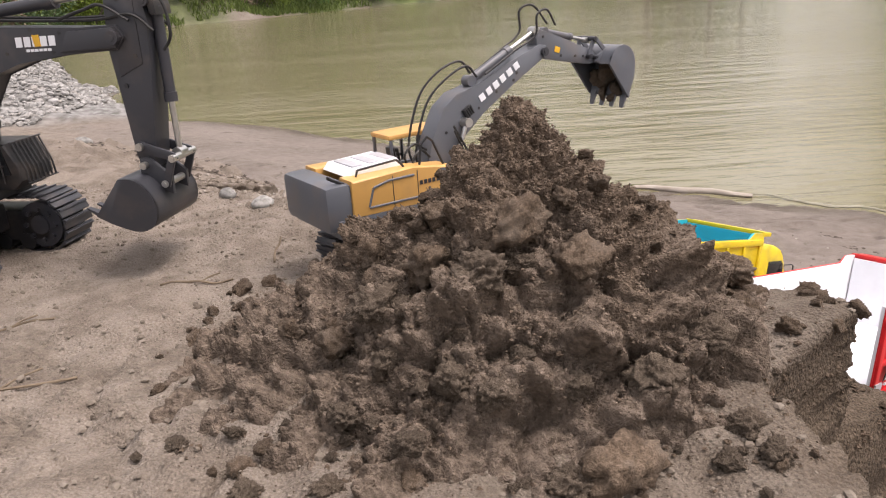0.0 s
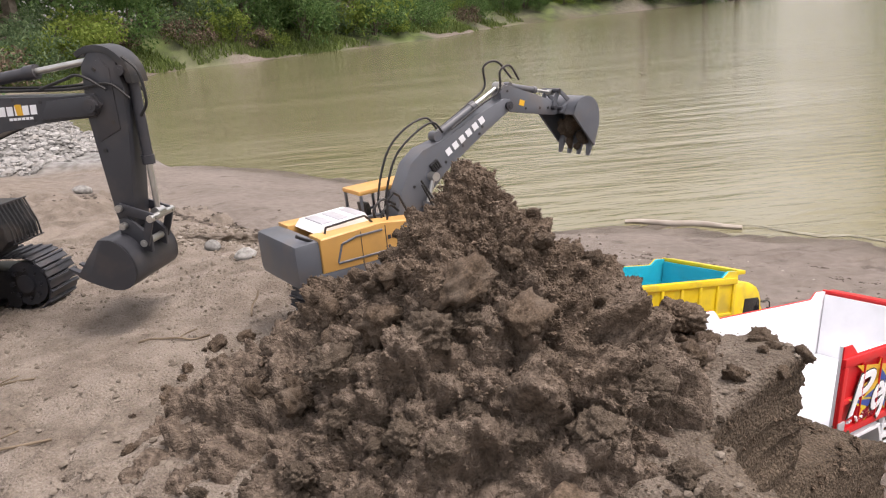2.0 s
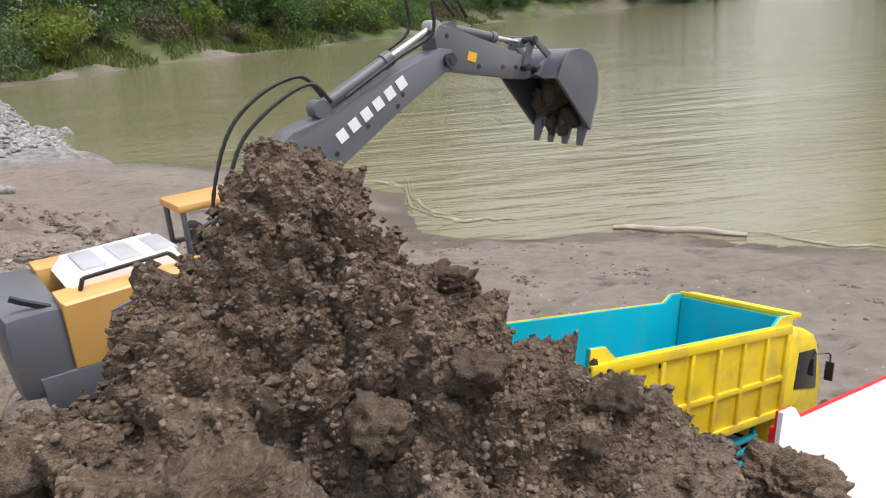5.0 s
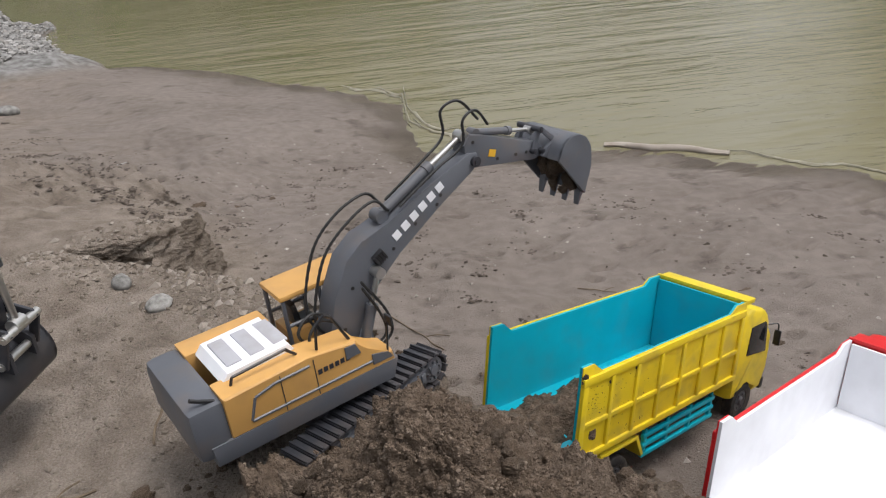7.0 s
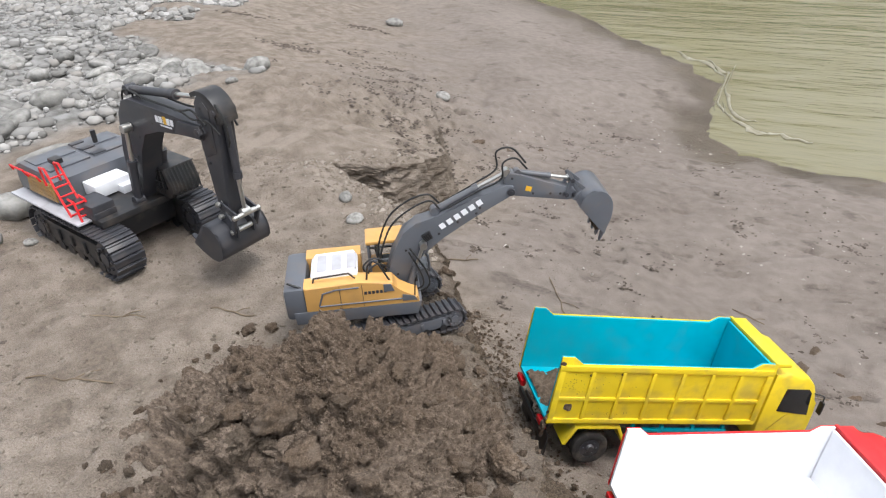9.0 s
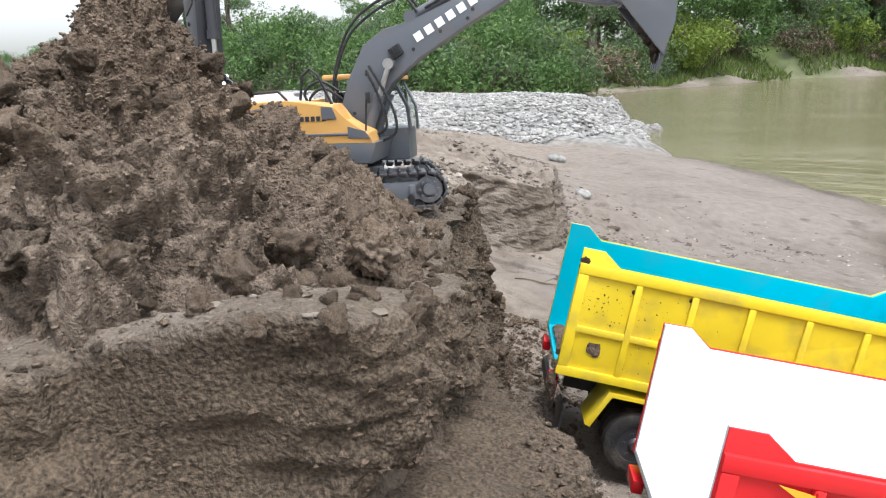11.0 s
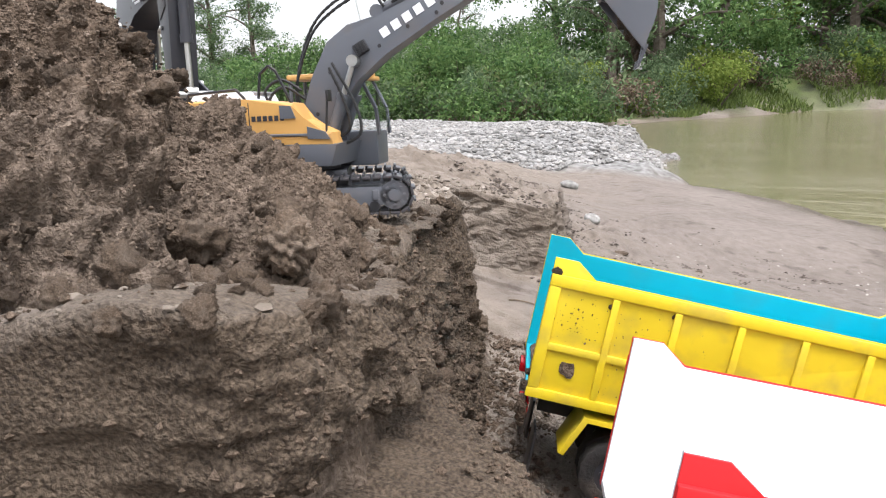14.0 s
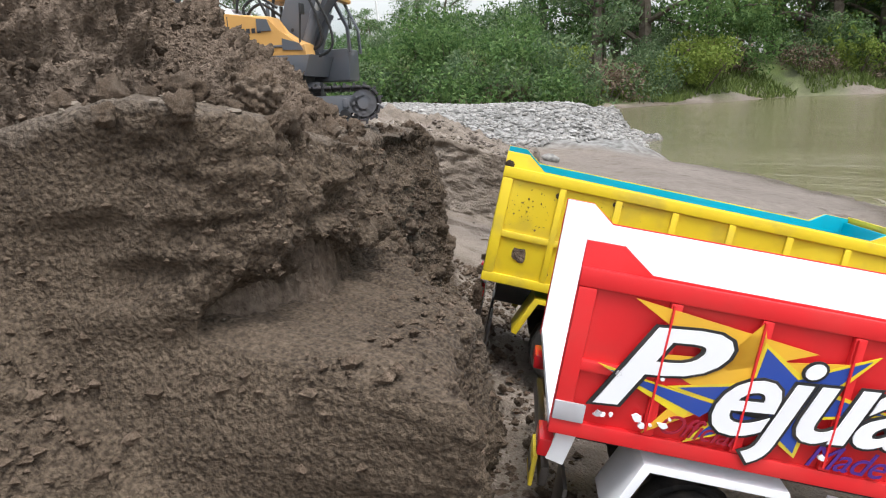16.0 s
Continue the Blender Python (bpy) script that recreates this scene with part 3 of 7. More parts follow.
def build_pile():
    n = PILE_N
    u = np.linspace(-1, 1, n)
    X, Y = np.meshgrid(PILE_X + 0.43 * u, PILE_Y - 0.02 + 0.40 * u, indexing="ij")
    s, p = X * AX + Y * AY, X * NX + Y * NY
    Z = pile_base(X, Y)
    n1 = fbm(X * 16, Y * 16, Z * 16, 3, 71)
    c0, r0 = cells(X * 9 + 0.5 * n1, Y * 9 + 0.5 * n1, Z * 9, 70)
    c1, r1 = cells(X * 19 + 0.5 * n1, Y * 19 + 0.4 * n1, Z * 19, 73)
    c2, r2 = cells(X * 42 + 0.6 * n1, Y * 42, Z * 42 - 0.5 * n1, 77)
    c3, r3 = cells(X * 95, Y * 95, Z * 95, 79)
    c4, _ = cells(X * 210, Y * 210, Z * 210, 83)
    body = sstep(0.20, 0.28, Z)
    top = 1 - 0.85 * sstep(0.15, 0.05, np.hypot(X - PILE_X, Y - PILE_Y))
    lump = 0.012 * n1 + top * (0.055 * np.clip(0.55 - c0, -0.1, 1) * r0 + 0.072 * np.clip(0.58 - c1, -0.25, 1) * (0.2 + r1)) + (0.5 + 0.5 * top) * 0.034 * (0.48 - c2) * (0.3 + r2) + 0.016 * (0.5 - c3) * (0.4 + r3) + 0.0055 * (0.5 - c4) - 0.014
    lump = lump + 0.0026 * fbm(X * 250, Y * 250, Z * 250, 2, 81)
    gx = np.gradient(Z, axis=0) / (0.86 / (n - 1))
    gy = np.gradient(Z, axis=1) / (0.80 / (n - 1))
    L = np.sqrt(gx ** 2 + gy ** 2 + 1)
    k = body * lump
    X2, Y2, Z = X - gx / L * k, Y - gy / L * k, Z + k / L
    # the heap ends at the cut bank
    edge = np.minimum(np.minimum(np.interp(s, EDGE_S, EDGE_P), np.interp(s - 0.011, EDGE_S, EDGE_P)), np.interp(s - 0.022, EDGE_S, EDGE_P))
    out = sstep(-0.035, 0.0, p - edge)
    Z = Z - 0.12 * out
    keep = p - edge > -0.004
    X2, Y2 = np.where(keep, X - NX * (p - edge + 0.02), X2), np.where(keep, Y - NY * (p - edge + 0.02), Y2)
    Z = np.where(keep, 0.16, Z)
    return np.stack([X2, Y2, Z], -1)


M_SOIL = ramp_mat("moist_soil", [(0.062, 0.045, 0.032), (0.119, 0.087, 0.062), (0.190, 0.142, 0.106)], scale=150, rough=0.95, bump=1.0, bscale=420, second=(9, 0.5, (0.160, 0.119, 0.088)), spec=0.2, bdist=0.006)
pile_co = build_pile()
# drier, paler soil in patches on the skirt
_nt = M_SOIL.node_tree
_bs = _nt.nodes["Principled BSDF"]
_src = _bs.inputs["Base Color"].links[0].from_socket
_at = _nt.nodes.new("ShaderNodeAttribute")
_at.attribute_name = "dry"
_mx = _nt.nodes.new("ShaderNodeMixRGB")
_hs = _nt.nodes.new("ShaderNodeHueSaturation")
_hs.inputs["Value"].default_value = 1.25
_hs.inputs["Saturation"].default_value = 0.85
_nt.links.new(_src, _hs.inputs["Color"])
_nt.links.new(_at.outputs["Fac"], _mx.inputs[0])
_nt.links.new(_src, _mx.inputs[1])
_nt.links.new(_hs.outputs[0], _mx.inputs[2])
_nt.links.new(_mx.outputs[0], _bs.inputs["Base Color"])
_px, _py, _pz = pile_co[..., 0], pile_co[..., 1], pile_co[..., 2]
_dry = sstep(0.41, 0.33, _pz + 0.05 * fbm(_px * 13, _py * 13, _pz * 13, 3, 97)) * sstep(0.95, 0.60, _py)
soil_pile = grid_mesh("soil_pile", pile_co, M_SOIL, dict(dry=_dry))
tagged(soil_pile, "heap of dark moist crumbly dug soil on the sand", "soil pile", kind="stuff")


# ---- clods and crumbs ----
def clod_mesh(name, mat, seed, rough=0.32, sub=3, flat=0.75, facets=0):
    bm = B()
    bmesh.ops.create_icosphere(bm, subdivisions=sub, radius=1.0)
    co = np.array([v.co[:] for v in bm.verts])
    x, y, z = co.T
    f = 1 + rough * fbm(x * 1.3 + seed, y * 1.3, z * 1.3, 4, seed, 0.6)
    c, _ = cells(x * 1.4 + seed * 3, y * 1.4, z * 1.4, seed)
    f = f + rough * 0.9 * (0.55 - c)
    if facets:
        q = np.random.RandomState(seed)
        nv = q.randn(facets, 3)
        nv /= np.linalg.norm(nv, axis=1)[:, None]
        dk = 0.62 + 0.30 * q.rand(facets)
        dots = np.clip(co @ nv.T, 0.05, None)
        cut = np.min(dk[None] / dots, axis=1)
        c2, _ = cells(x * 3.2, y * 3.2, z * 3.2, seed + 9)
        f = np.minimum(cut, 1.15) * (1 + 0.18 * fbm(x * 3 + seed, y * 3, z * 3, 4, seed, 0.7) + 0.24 * (0.5 - c2) + 0.20 * (0.5 - cells(x * 6.5, y * 6.5, z * 6.5, seed + 12)[0]) + 0.13 * (0.5 - cells(x * 13, y * 13, z * 13, seed + 14)[0]))
    for v, k in zip(bm.verts, f):
        v.co = Vector((v.co.x * k, v.co.y * k * 0.88, v.co.z * k * flat))
    me = bpy.data.meshes.new(name)
    bm.to_mesh(me)
    bm.free()
    me.materials.append(mat)
    me.shade_smooth()
    return me


M_CLOD = ramp_mat("soil_clod", [(0.056, 0.041, 0.029), (0.102, 0.074, 0.052), (0.160, 0.119, 0.087)], scale=11.0, rough=0.95, bump=0.9, bscale=22, spec=0.2, object_var=0.22, bdist=0.0022, detail=10, second=(1.2, 0.5, (0.17, 0.138, 0.110)))
M_CLOD_DRY = ramp_mat("dry_soil_clod", [(0.060, 0.045, 0.033), (0.102, 0.079, 0.059), (0.150, 0.119, 0.091)], scale=11.0, rough=0.95, bump=0.9, bscale=22, spec=0.2, object_var=0.2, bdist=0.0022, detail=10)
dry_clods = [clod_mesh("clod", M_CLOD_DRY, 13 + 7 * k, 0.55, 5, 0.75, 9) for k in range(5)]
clods = [clod_mesh("clod", M_CLOD, 11 + 7 * k, 0.5, 4, 0.8, 10) for k in range(9)]
big_clods = [clod_mesh("clod", M_CLOD, 31 + 9 * k, 0.5, 5, 0.85, 12) for k in range(3)]
rng = random.Random(5)


def pile_height(x, y):
    """Height of the finished heap at a place."""
    i = int(round((x - PILE_X + 0.43) / 0.86 * (PILE_N - 1)))
    j = int(round((y - PILE_Y + 0.02 + 0.40) / 0.80 * (PILE_N - 1)))
    if 0 <= i < PILE_N and 0 <= j < PILE_N:
        return float(pile_co[i, j, 2])
    return -9.0


def top_height(x, y):
    return max(pile_height(x, y), ground_height(x, y))


def put_clod(x, y, size, z=None, sink=0.42, squash=1.0, mesh=None):
    dry = y < 0.60 and rng.random() < 0.75
    pick = dry_clods[rng.randrange(5)] if dry else clods[rng.randrange(len(clods))]
    o = new("clod", mesh or pick)
    o.parent = soil_pile
    z = top_height(x, y) if z is None else z
    o.matrix_basis = Matrix.Translation((x, y, z + size * (0.75 - 2 * sink) * 0.6)) @ Euler([rng.uniform(-0.5, 0.5), rng.uniform(-0.5, 0.5), rng.uniform(0, 6.3)]).to_matrix().to_4x4() @ Matrix.Diagonal((size, size, size * squash, 1))


for dx, dy, size, z in ((0.0, 0.0, 0.028, 0.252), (-0.024, 0.004, 0.022, 0.252), (0.016, -0.018, 0.018, 0.250), (0.002, 0.002, 0.023, 0.284)):
    put_clod(0.285 + dx, 0.749 + dy, size, z, 0.375, 1.0, big_clods[rng.randrange(3)])
for x, y, size in ((0.014, 0.574, 0.026), (0.110, 0.470, 0.036), (0.070, 0.455, 0.018), (0.045, 0.60, 0.030), (-0.03, 0.605, 0.022), (0.10, 0.585, 0.024), (-0.075, 0.585, 0.022), (0.15, 0.52, 0.022), (-0.01, 0.52, 0.020), (-0.115, 0.60, 0.018), (0.215, 0.50, 0.018), (-0.02, 0.64, 0.016), (0.06, 0.60, 0.018), (-0.085, 0.66, 0.016),
                   (0.20, 0.56, 0.018), (0.02, 0.50, 0.016), (-0.10, 0.52, 0.014), (-0.05, 0.47, 0.012), (0.24, 0.60, 0.016), (0.27, 0.66, 0.017), (0.30, 0.71, 0.015),
                   (0.235, 0.72, 0.020), (0.20, 0.80, 0.024), (0.17, 0.86, 0.017), (0.12, 0.93, 0.014), (0.22, 0.86, 0.014), (-0.16, 0.62, 0.014), (-0.13, 0.76, 0.015), (0.30, 0.62, 0.012)):
    put_clod(x, y, size)
for k in range(46):
    i = int(np.searchsorted(S_ROWS, rng.uniform(0.34, 1.12)))
    x, y, z = ground_co[i, T_OFF.size - 1 - int(abs(rng.gauss(0, 4)))]
    put_clod(x, y, 0.004 + 0.008 * rng.random() ** 1.5, z, 0.35)
for k in range(262):
    a, r = rng.uniform(0, 6.283), 0.02 + 0.38 * rng.random() ** 0.55
    x, y = PILE_X + r * math.cos(a), PILE_Y + r * math.sin(a) * 0.95
    if x * NX + y * NY < np.interp(x * AX + y * AY, EDGE_S, EDGE_P) - 0.015:
        put_clod(x, y, 0.004 + 0.010 * rng.random() ** 2.0, None, 0.35)
nT = T_OFF.size
for k in range(70):
    i = int(np.searchsorted(S_ROWS, rng.gauss(0.82, 0.13)))
    x, y, z = ground_co[i, nT + int(FACE_N * rng.uniform(0.35, 0.98))]
    put_clod(x, y, 0.004 + 0.012 * rng.random() ** 2.2, z, 0.3)
for k in range(26):
    s0 = rng.uniform(0.35, 0.80)
    x, y = to_xy(s0, float(np.interp(s0, EDGE_S, EDGE_P)) + 0.13 + 0.05 * rng.random())
    put_clod(x, y, 0.003 + 0.006 * rng.random() ** 1.5, float(beach_z(np.array(x), np.array(y))), 0.3)


PHI = 1.618
ICO_V = np.array([(-1, PHI, 0), (1, PHI, 0), (-1, -PHI, 0), (1, -PHI, 0), (0, -1, PHI), (0, 1, PHI), (0, -1, -PHI), (0, 1, -PHI), (PHI, 0, -1), (PHI, 0, 1), (-PHI, 0, -1), (-PHI, 0, 1)]) / 1.9
ICO_F = np.array([(0, 11, 5), (0, 5, 1), (0, 1, 7), (0, 7, 10), (0, 10, 11), (1, 5, 9), (5, 11, 4), (11, 10, 2), (10, 7, 6), (7, 1, 8), (3, 9, 4), (3, 4, 2), (3, 2, 6), (3, 6, 8), (3, 8, 9), (4, 9, 5), (2, 4, 11), (6, 2, 10), (8, 6, 7), (9, 8, 1)])


def scatter_bits(name, places, mat, seed, parent=None, label="", category="", flat=0.7, round_ones=False, ragged=0.24):
    """Many small lumps joined in one mesh: places are rows of x, y, z, size."""
    r = np.random.RandomState(seed)
    base = np.array([(1, 0, 0), (-0.6, 0.8, 0), (-0.5, -0.85, 0.1), (0.15, 0.1, 1), (0, 0, -1.0), (0.5, 0.75, 0.3)])
    tri = np.array([(0, 5, 3), (5, 1, 3), (1, 2, 3), (2, 0, 3), (5, 0, 4), (1, 5, 4), (2, 1, 4), (0, 2, 4)])
    if round_ones:
        base, tri = ICO_V, ICO_F
    P = np.asarray(places)
    n, nv = len(P), len(base)
    v = base[None] * (0.7 + 0.6 * r.rand(n, nv, 1) if not round_ones else (1 - 0.5 * ragged + ragged * r.rand(n, nv, 1)) * (0.7 + 0.6 * r.rand(n, 1, 3))) * P[:, None, 3:4]
    a = r.rand(n) * 6.283
    ca, sa = np.cos(a)[:, None], np.sin(a)[:, None]
    x, y, z = v[..., 0] * ca - v[..., 1] * sa, v[..., 0] * sa + v[..., 1] * ca, v[..., 2] * flat
    v = np.stack([x, y, z], -1) + P[:, None, :3]
    f = (tri[None] + nv * np.arange(n)[:, None, None]).reshape(-1, 3)
    me = merge_islands(name, v.reshape(-1, 3), f, mat, round_ones and ragged < 0.4)
    o = new(name, me)
    if parent:
        o.parent = parent
        tagged(o, label, kind="stuff")
    else:
        tagged(o, label, category, kind="stuff")
    return o


rs = np.random.RandomState(3)
bits = []
for k in range(3000):
    a = rs.rand() * 6.283
    r = 0.36 * rs.rand() ** 0.6 * (1 + 0.12 * math.sin(3 * a + 1) + 0.08 * math.sin(7 * a)) + (0.10 * rs.rand() ** 2 if rs.rand() < 0.12 else 0)
    x, y = PILE_X + r * math.cos(a), PILE_Y + r * math.sin(a)
    if x * NX + y * NY < np.interp(x * AX + y * AY, EDGE_S, EDGE_P) - 0.004:
        z = top_height(x, y)
        bits.append((x, y, z, 0.0011 + 0.0034 * rs.rand() ** 4))
for k in range(2600):
    s0 = 0.25 + 1.1 * rs.rand()
    p0 = np.interp(s0, EDGE_S, EDGE_P) + 0.05 + abs(rs.randn()) * 0.07
    x, y = to_xy(s0, p0)
    bits.append((x, y, ground_height(x, y), 0.0015 + 0.006 * rs.rand() ** 4))
for k in range(7000):
    i = int(np.searchsorted(S_ROWS, 0.25 + 0.85 * rs.rand()))
    h0 = rs.rand() ** 0.7 * 0.99
    if (S_ROWS[i] < 0.365 or S_ROWS[i] < 0.64 and h0 > ledge_at(S_ROWS[i]) - 0.02) and rs.rand() < 0.88:
        continue
    x, y, z = ground_co[i, nT + int(FACE_N * h0)]
    bits.append((x, y, z, 0.0010 + 0.0038 * rs.rand() ** 3))
scatter_bits("crumbs", bits, M_SOIL, 4, soil_pile, "loose dark soil crumbs")
M_GRAIN = ramp_mat("soil_grains", [(0.060, 0.044, 0.032), (0.122, 0.091, 0.067), (0.205, 0.161, 0.125)], scale=120, rough=0.95, bump=0.0, spec=0.25, detail=3)


def popcorn(count, seed, most, least_size):
    """Rounded crumbs bedded all over the heap, thickest on its crown."""
    i, j = rs.randint(4, PILE_N - 4, (2, count * 4))
    P = pile_co[i, j]
    r = np.hypot(P[:, 0] - PILE_X, P[:, 1] - PILE_Y)
    ok = (P[:, 2] > 0.27) & (rs.rand(count * 4) < np.clip(1.6 - r / 0.16, 0.12, 1.0))
    ok &= P[:, 0] * NX + P[:, 1] * NY < np.interp(P[:, 0] * AX + P[:, 1] * AY, EDGE_S, EDGE_P) - 0.01
    P = P[ok][:count]
    size = least_size + most * rs.rand(len(P)) ** 3.0
    return np.column_stack([P + np.array([0, 0, 0.0002]), size])


scatter_bits("soil_grains", popcorn(40000, 5, 0.0012, 0.0006), M_GRAIN, 8, soil_pile, "coarse grains of damp soil", flat=0.9, round_ones=True, ragged=0.55)
grit = []
for k in range(9000):
    x, y = -1.2 + 1.7 * rs.rand(), 0.25 + 1.35 * rs.rand()
    if x * NX + y * NY < np.interp(x * AX + y * AY, EDGE_S, EDGE_P) - 0.006:
        grit.append((x, y, ground_height(x, y), 0.0012 + 0.0035 * rs.rand() ** 4))
M_GRIT = ramp_mat("sand_grit", [(0.12, 0.097, 0.075), (0.235, 0.20, 0.165)], scale=30, rough=0.95, bump=0.0)
scatter_bits("sand_grit", grit, M_GRIT, 6, None, "coarse grit and crumbs strewn over the sand", "grit", round_ones=True, ragged=0.5)

# ---- toys: paints ----
M_YEL = paint("yellow_paint", (0.77, 0.585, 0.020), wear=0.32)
M_CYAN = paint("cyan_paint", (0.0, 0.40, 0.52), wear=0.10)
M_WHITE = paint("white_paint", (0.82, 0.83, 0.86), wear=0.05)
M_RED = paint("red_paint", (0.68, 0.018, 0.022), wear=0.10)
M_BLK = paint("black_plastic", (0.020, 0.020, 0.022), wear=0.25)
M_DGREY = paint("dark_grey_paint", (0.036, 0.037, 0.044), wear=0.15)
M_GREY = paint("slate_grey_paint", (0.105, 0.112, 0.128), wear=0.30)
M_ORANGE = paint("orange_paint", (0.62, 0.345, 0.105), wear=0.20)
M_BROWN = paint("ochre_panel", (0.34, 0.19, 0.05), wear=0.4)
M_LGREY = paint("light_grey_metal", (0.42, 0.42, 0.45), wear=0.3)
M_STEEL = ramp_mat("worn_steel", [(0.45, 0.44, 0.42), (0.62, 0.61, 0.58)], scale=40, rough=0.3, metal=0.9, bump=0.05)
M_RUB = ramp_mat("black_rubber", [(0.016, 0.016, 0.016), (0.035, 0.032, 0.03)], scale=60, rough=0.85, bump=0.3, second=(30, 0.5, (0.14, 0.11, 0.085)))
M_HOSE = ramp_mat("black_hose", [(0.014, 0.014, 0.014), (0.03, 0.03, 0.03)], scale=80, rough=0.5, bump=0.1)
M_TINT = ramp_mat("dark_window", [(0.012, 0.013, 0.014), (0.022, 0.022, 0.024)], scale=8, rough=0.12, bump=0.0, spec=0.6)
M_BLUE = paint("blue_decal", (0.02, 0.06, 0.32), wear=0.1)
M_GOLD = paint("gold_decal", (0.75, 0.42, 0.03), wear=0.1)
M_PLUM = paint("dark_red_decal", (0.30, 0.01, 0.03), wear=0.1)
M_VIOLET = paint("violet_decal", (0.07, 0.02, 0.20), wear=0.1)
M_LAMP = paint("red_lamp", (0.5, 0.01, 0.015), rough=0.2, wear=0.1)
M_CLEAR = bpy.data.materials.new("cab_glass")
M_CLEAR.use_nodes = True
_g = M_CLEAR.node_tree.nodes["Principled BSDF"]
_g.inputs["Base Color"].default_value, _g.inputs["Roughness"].default_value = (0.93, 0.95, 0.96, 1), 0.02
_g.inputs["Transmission Weight"].default_value, _g.inputs["IOR"].default_value = 1.0, 1.12


def flat_shape(bm, pts, y, depth, side):
    """A thin raised shape on a side wall, outline in x and z."""
    add_prism(bm, pts, y, y + side * depth)


# ---- toy dump truck ----
def wheel_meshes():
    t = B()
    prof = [(0.020, 0.008), (0.030, 0.0105), (0.035, 0.0085), (0.0362, 0.004), (0.0362, -0.004), (0.035, -0.0085), (0.030, -0.0105), (0.020, -0.008)]
    n = 36
    rings = []
    for k in range(n):
        a = 2 * math.pi * k / n
        rings.append([t.verts.new((r * (1.0 if (k % 2 or abs(w) < 0.0038) else 0.975) * math.cos(a), w, r * (1.0 if (k % 2 or abs(w) < 0.0038) else 0.975) * math.sin(a))) for r, w in prof])
    for k in range(n):
        A, C = rings[k], rings[(k + 1) % n]
        for j in range(len(prof)):
            t.faces.new((A[j], A[(j + 1) % len(prof)], C[(j + 1) % len(prof)], C[j]))
    r = B()
    add_cyl(r, (0, -0.007, 0), (0, 0.007, 0), 0.0205, 24)
    for s in (-1, 1):
        add_cyl(r, (0, s * 0.0072, 0), (0, s * 0.0112, 0), 0.009, 14, 0.006)
        for k in range(6):
            a = k * math.pi / 3
            add_cyl(r, (0.0135 * math.cos(a), s * 0.0072, 0.0135 * math.sin(a)), (0.0135 * math.cos(a), s * 0.009, 0.0135 * math.sin(a)), 0.0022, 7)
    return t, r


def side_wall(t, L, H, y, z0, side, mat, cols=7, ear_a=0.023, ear_b=0.042):
    """Ribbed wall of a tipper bed with raised ears at both ends."""
    th = 0.0020
    ear = 0.015
    out = [(0, z0), (L, z0), (L, z0 + H + ear * 0.8), (L - 0.028, z0 + H + ear * 0.8), (L - 0.045, z0 + H), (ear_b, z0 + H), (ear_a, z0 + H + ear), (0.0, z0 + H + ear)]
    yo = y * side
    bm = B()
    add_prism(bm, out, yo - side * th, yo, 0.0006)
    wall = part("side_wall", bm, mat, t)
    rib = 0.0045

    def bar(name, x0, x1, za, zb, dy=0.0):
        bm = B()
        add_box(bm, ((x0 + x1) / 2, yo + side * (rib / 2 - 0.0006 + dy), (za + zb) / 2), (x1 - x0, rib, zb - za), 0.0012)
        part(name, bm, mat, wall)
    bar("top_rail", 0, L, z0 + H - 0.012, z0 + H - 0.0005)
    bar("bottom_rail", 0, L, z0, z0 + 0.010)
    bar("middle_rail", 0.001, L - 0.001, z0 + H * 0.40, z0 + H * 0.40 + 0.007, -0.0006)
    for k in range(cols + 1):
        x = 0.006 + (L - 0.012) * k / cols
        w = 0.011 if k in (0, cols) else 0.007
        bar("rib", max(0, x - w / 2), min(L, x + w / 2), z0 + 0.0102, z0 + H - 0.0122)
    return wall


def decal_star(cx, cz, r1, r2, n, rot, squash=1.0, lean=0.0):
    pts = []
    for k in range(2 * n):
        a = rot + math.pi * k / n
        r = r1 if k % 2 == 0 else r2
        pts.append((cx + r * math.cos(a) + lean * r * math.sin(a), cz + squash * r * math.sin(a)))
    return pts


def lettering(words, size, at, grow, mat, parent, name, wide=1.0, tilt=0.0):
    """Slanted printed letters on a wall that faces towards -y."""
    cu = bpy.data.curves.new(name, "FONT")
    cu.body, cu.size, cu.shear, cu.extrude, cu.offset, cu.space_character, cu.resolution_u = words, size, 0.42, 0.0004, grow, 0.92, 4
    ob = new(name, cu)
    me = bpy.data.meshes.new_from_object(ob)
    bpy.data.objects.remove(ob)
    me.name = name
    me.materials.clear()
    me.materials.append(mat)
    o = new(name, me)
    o.parent = parent
    o.matrix_basis = Matrix.Translation(at) @ Matrix.Rotation(radians(90), 4, "X") @ Matrix.Rotation(radians(tilt), 4, "Z") @ Matrix.Diagonal((wide, 1, 1, 1))
    return tagged(o, "white slanted printed lettering" if mat is M_WHITE else "dark printed lettering")


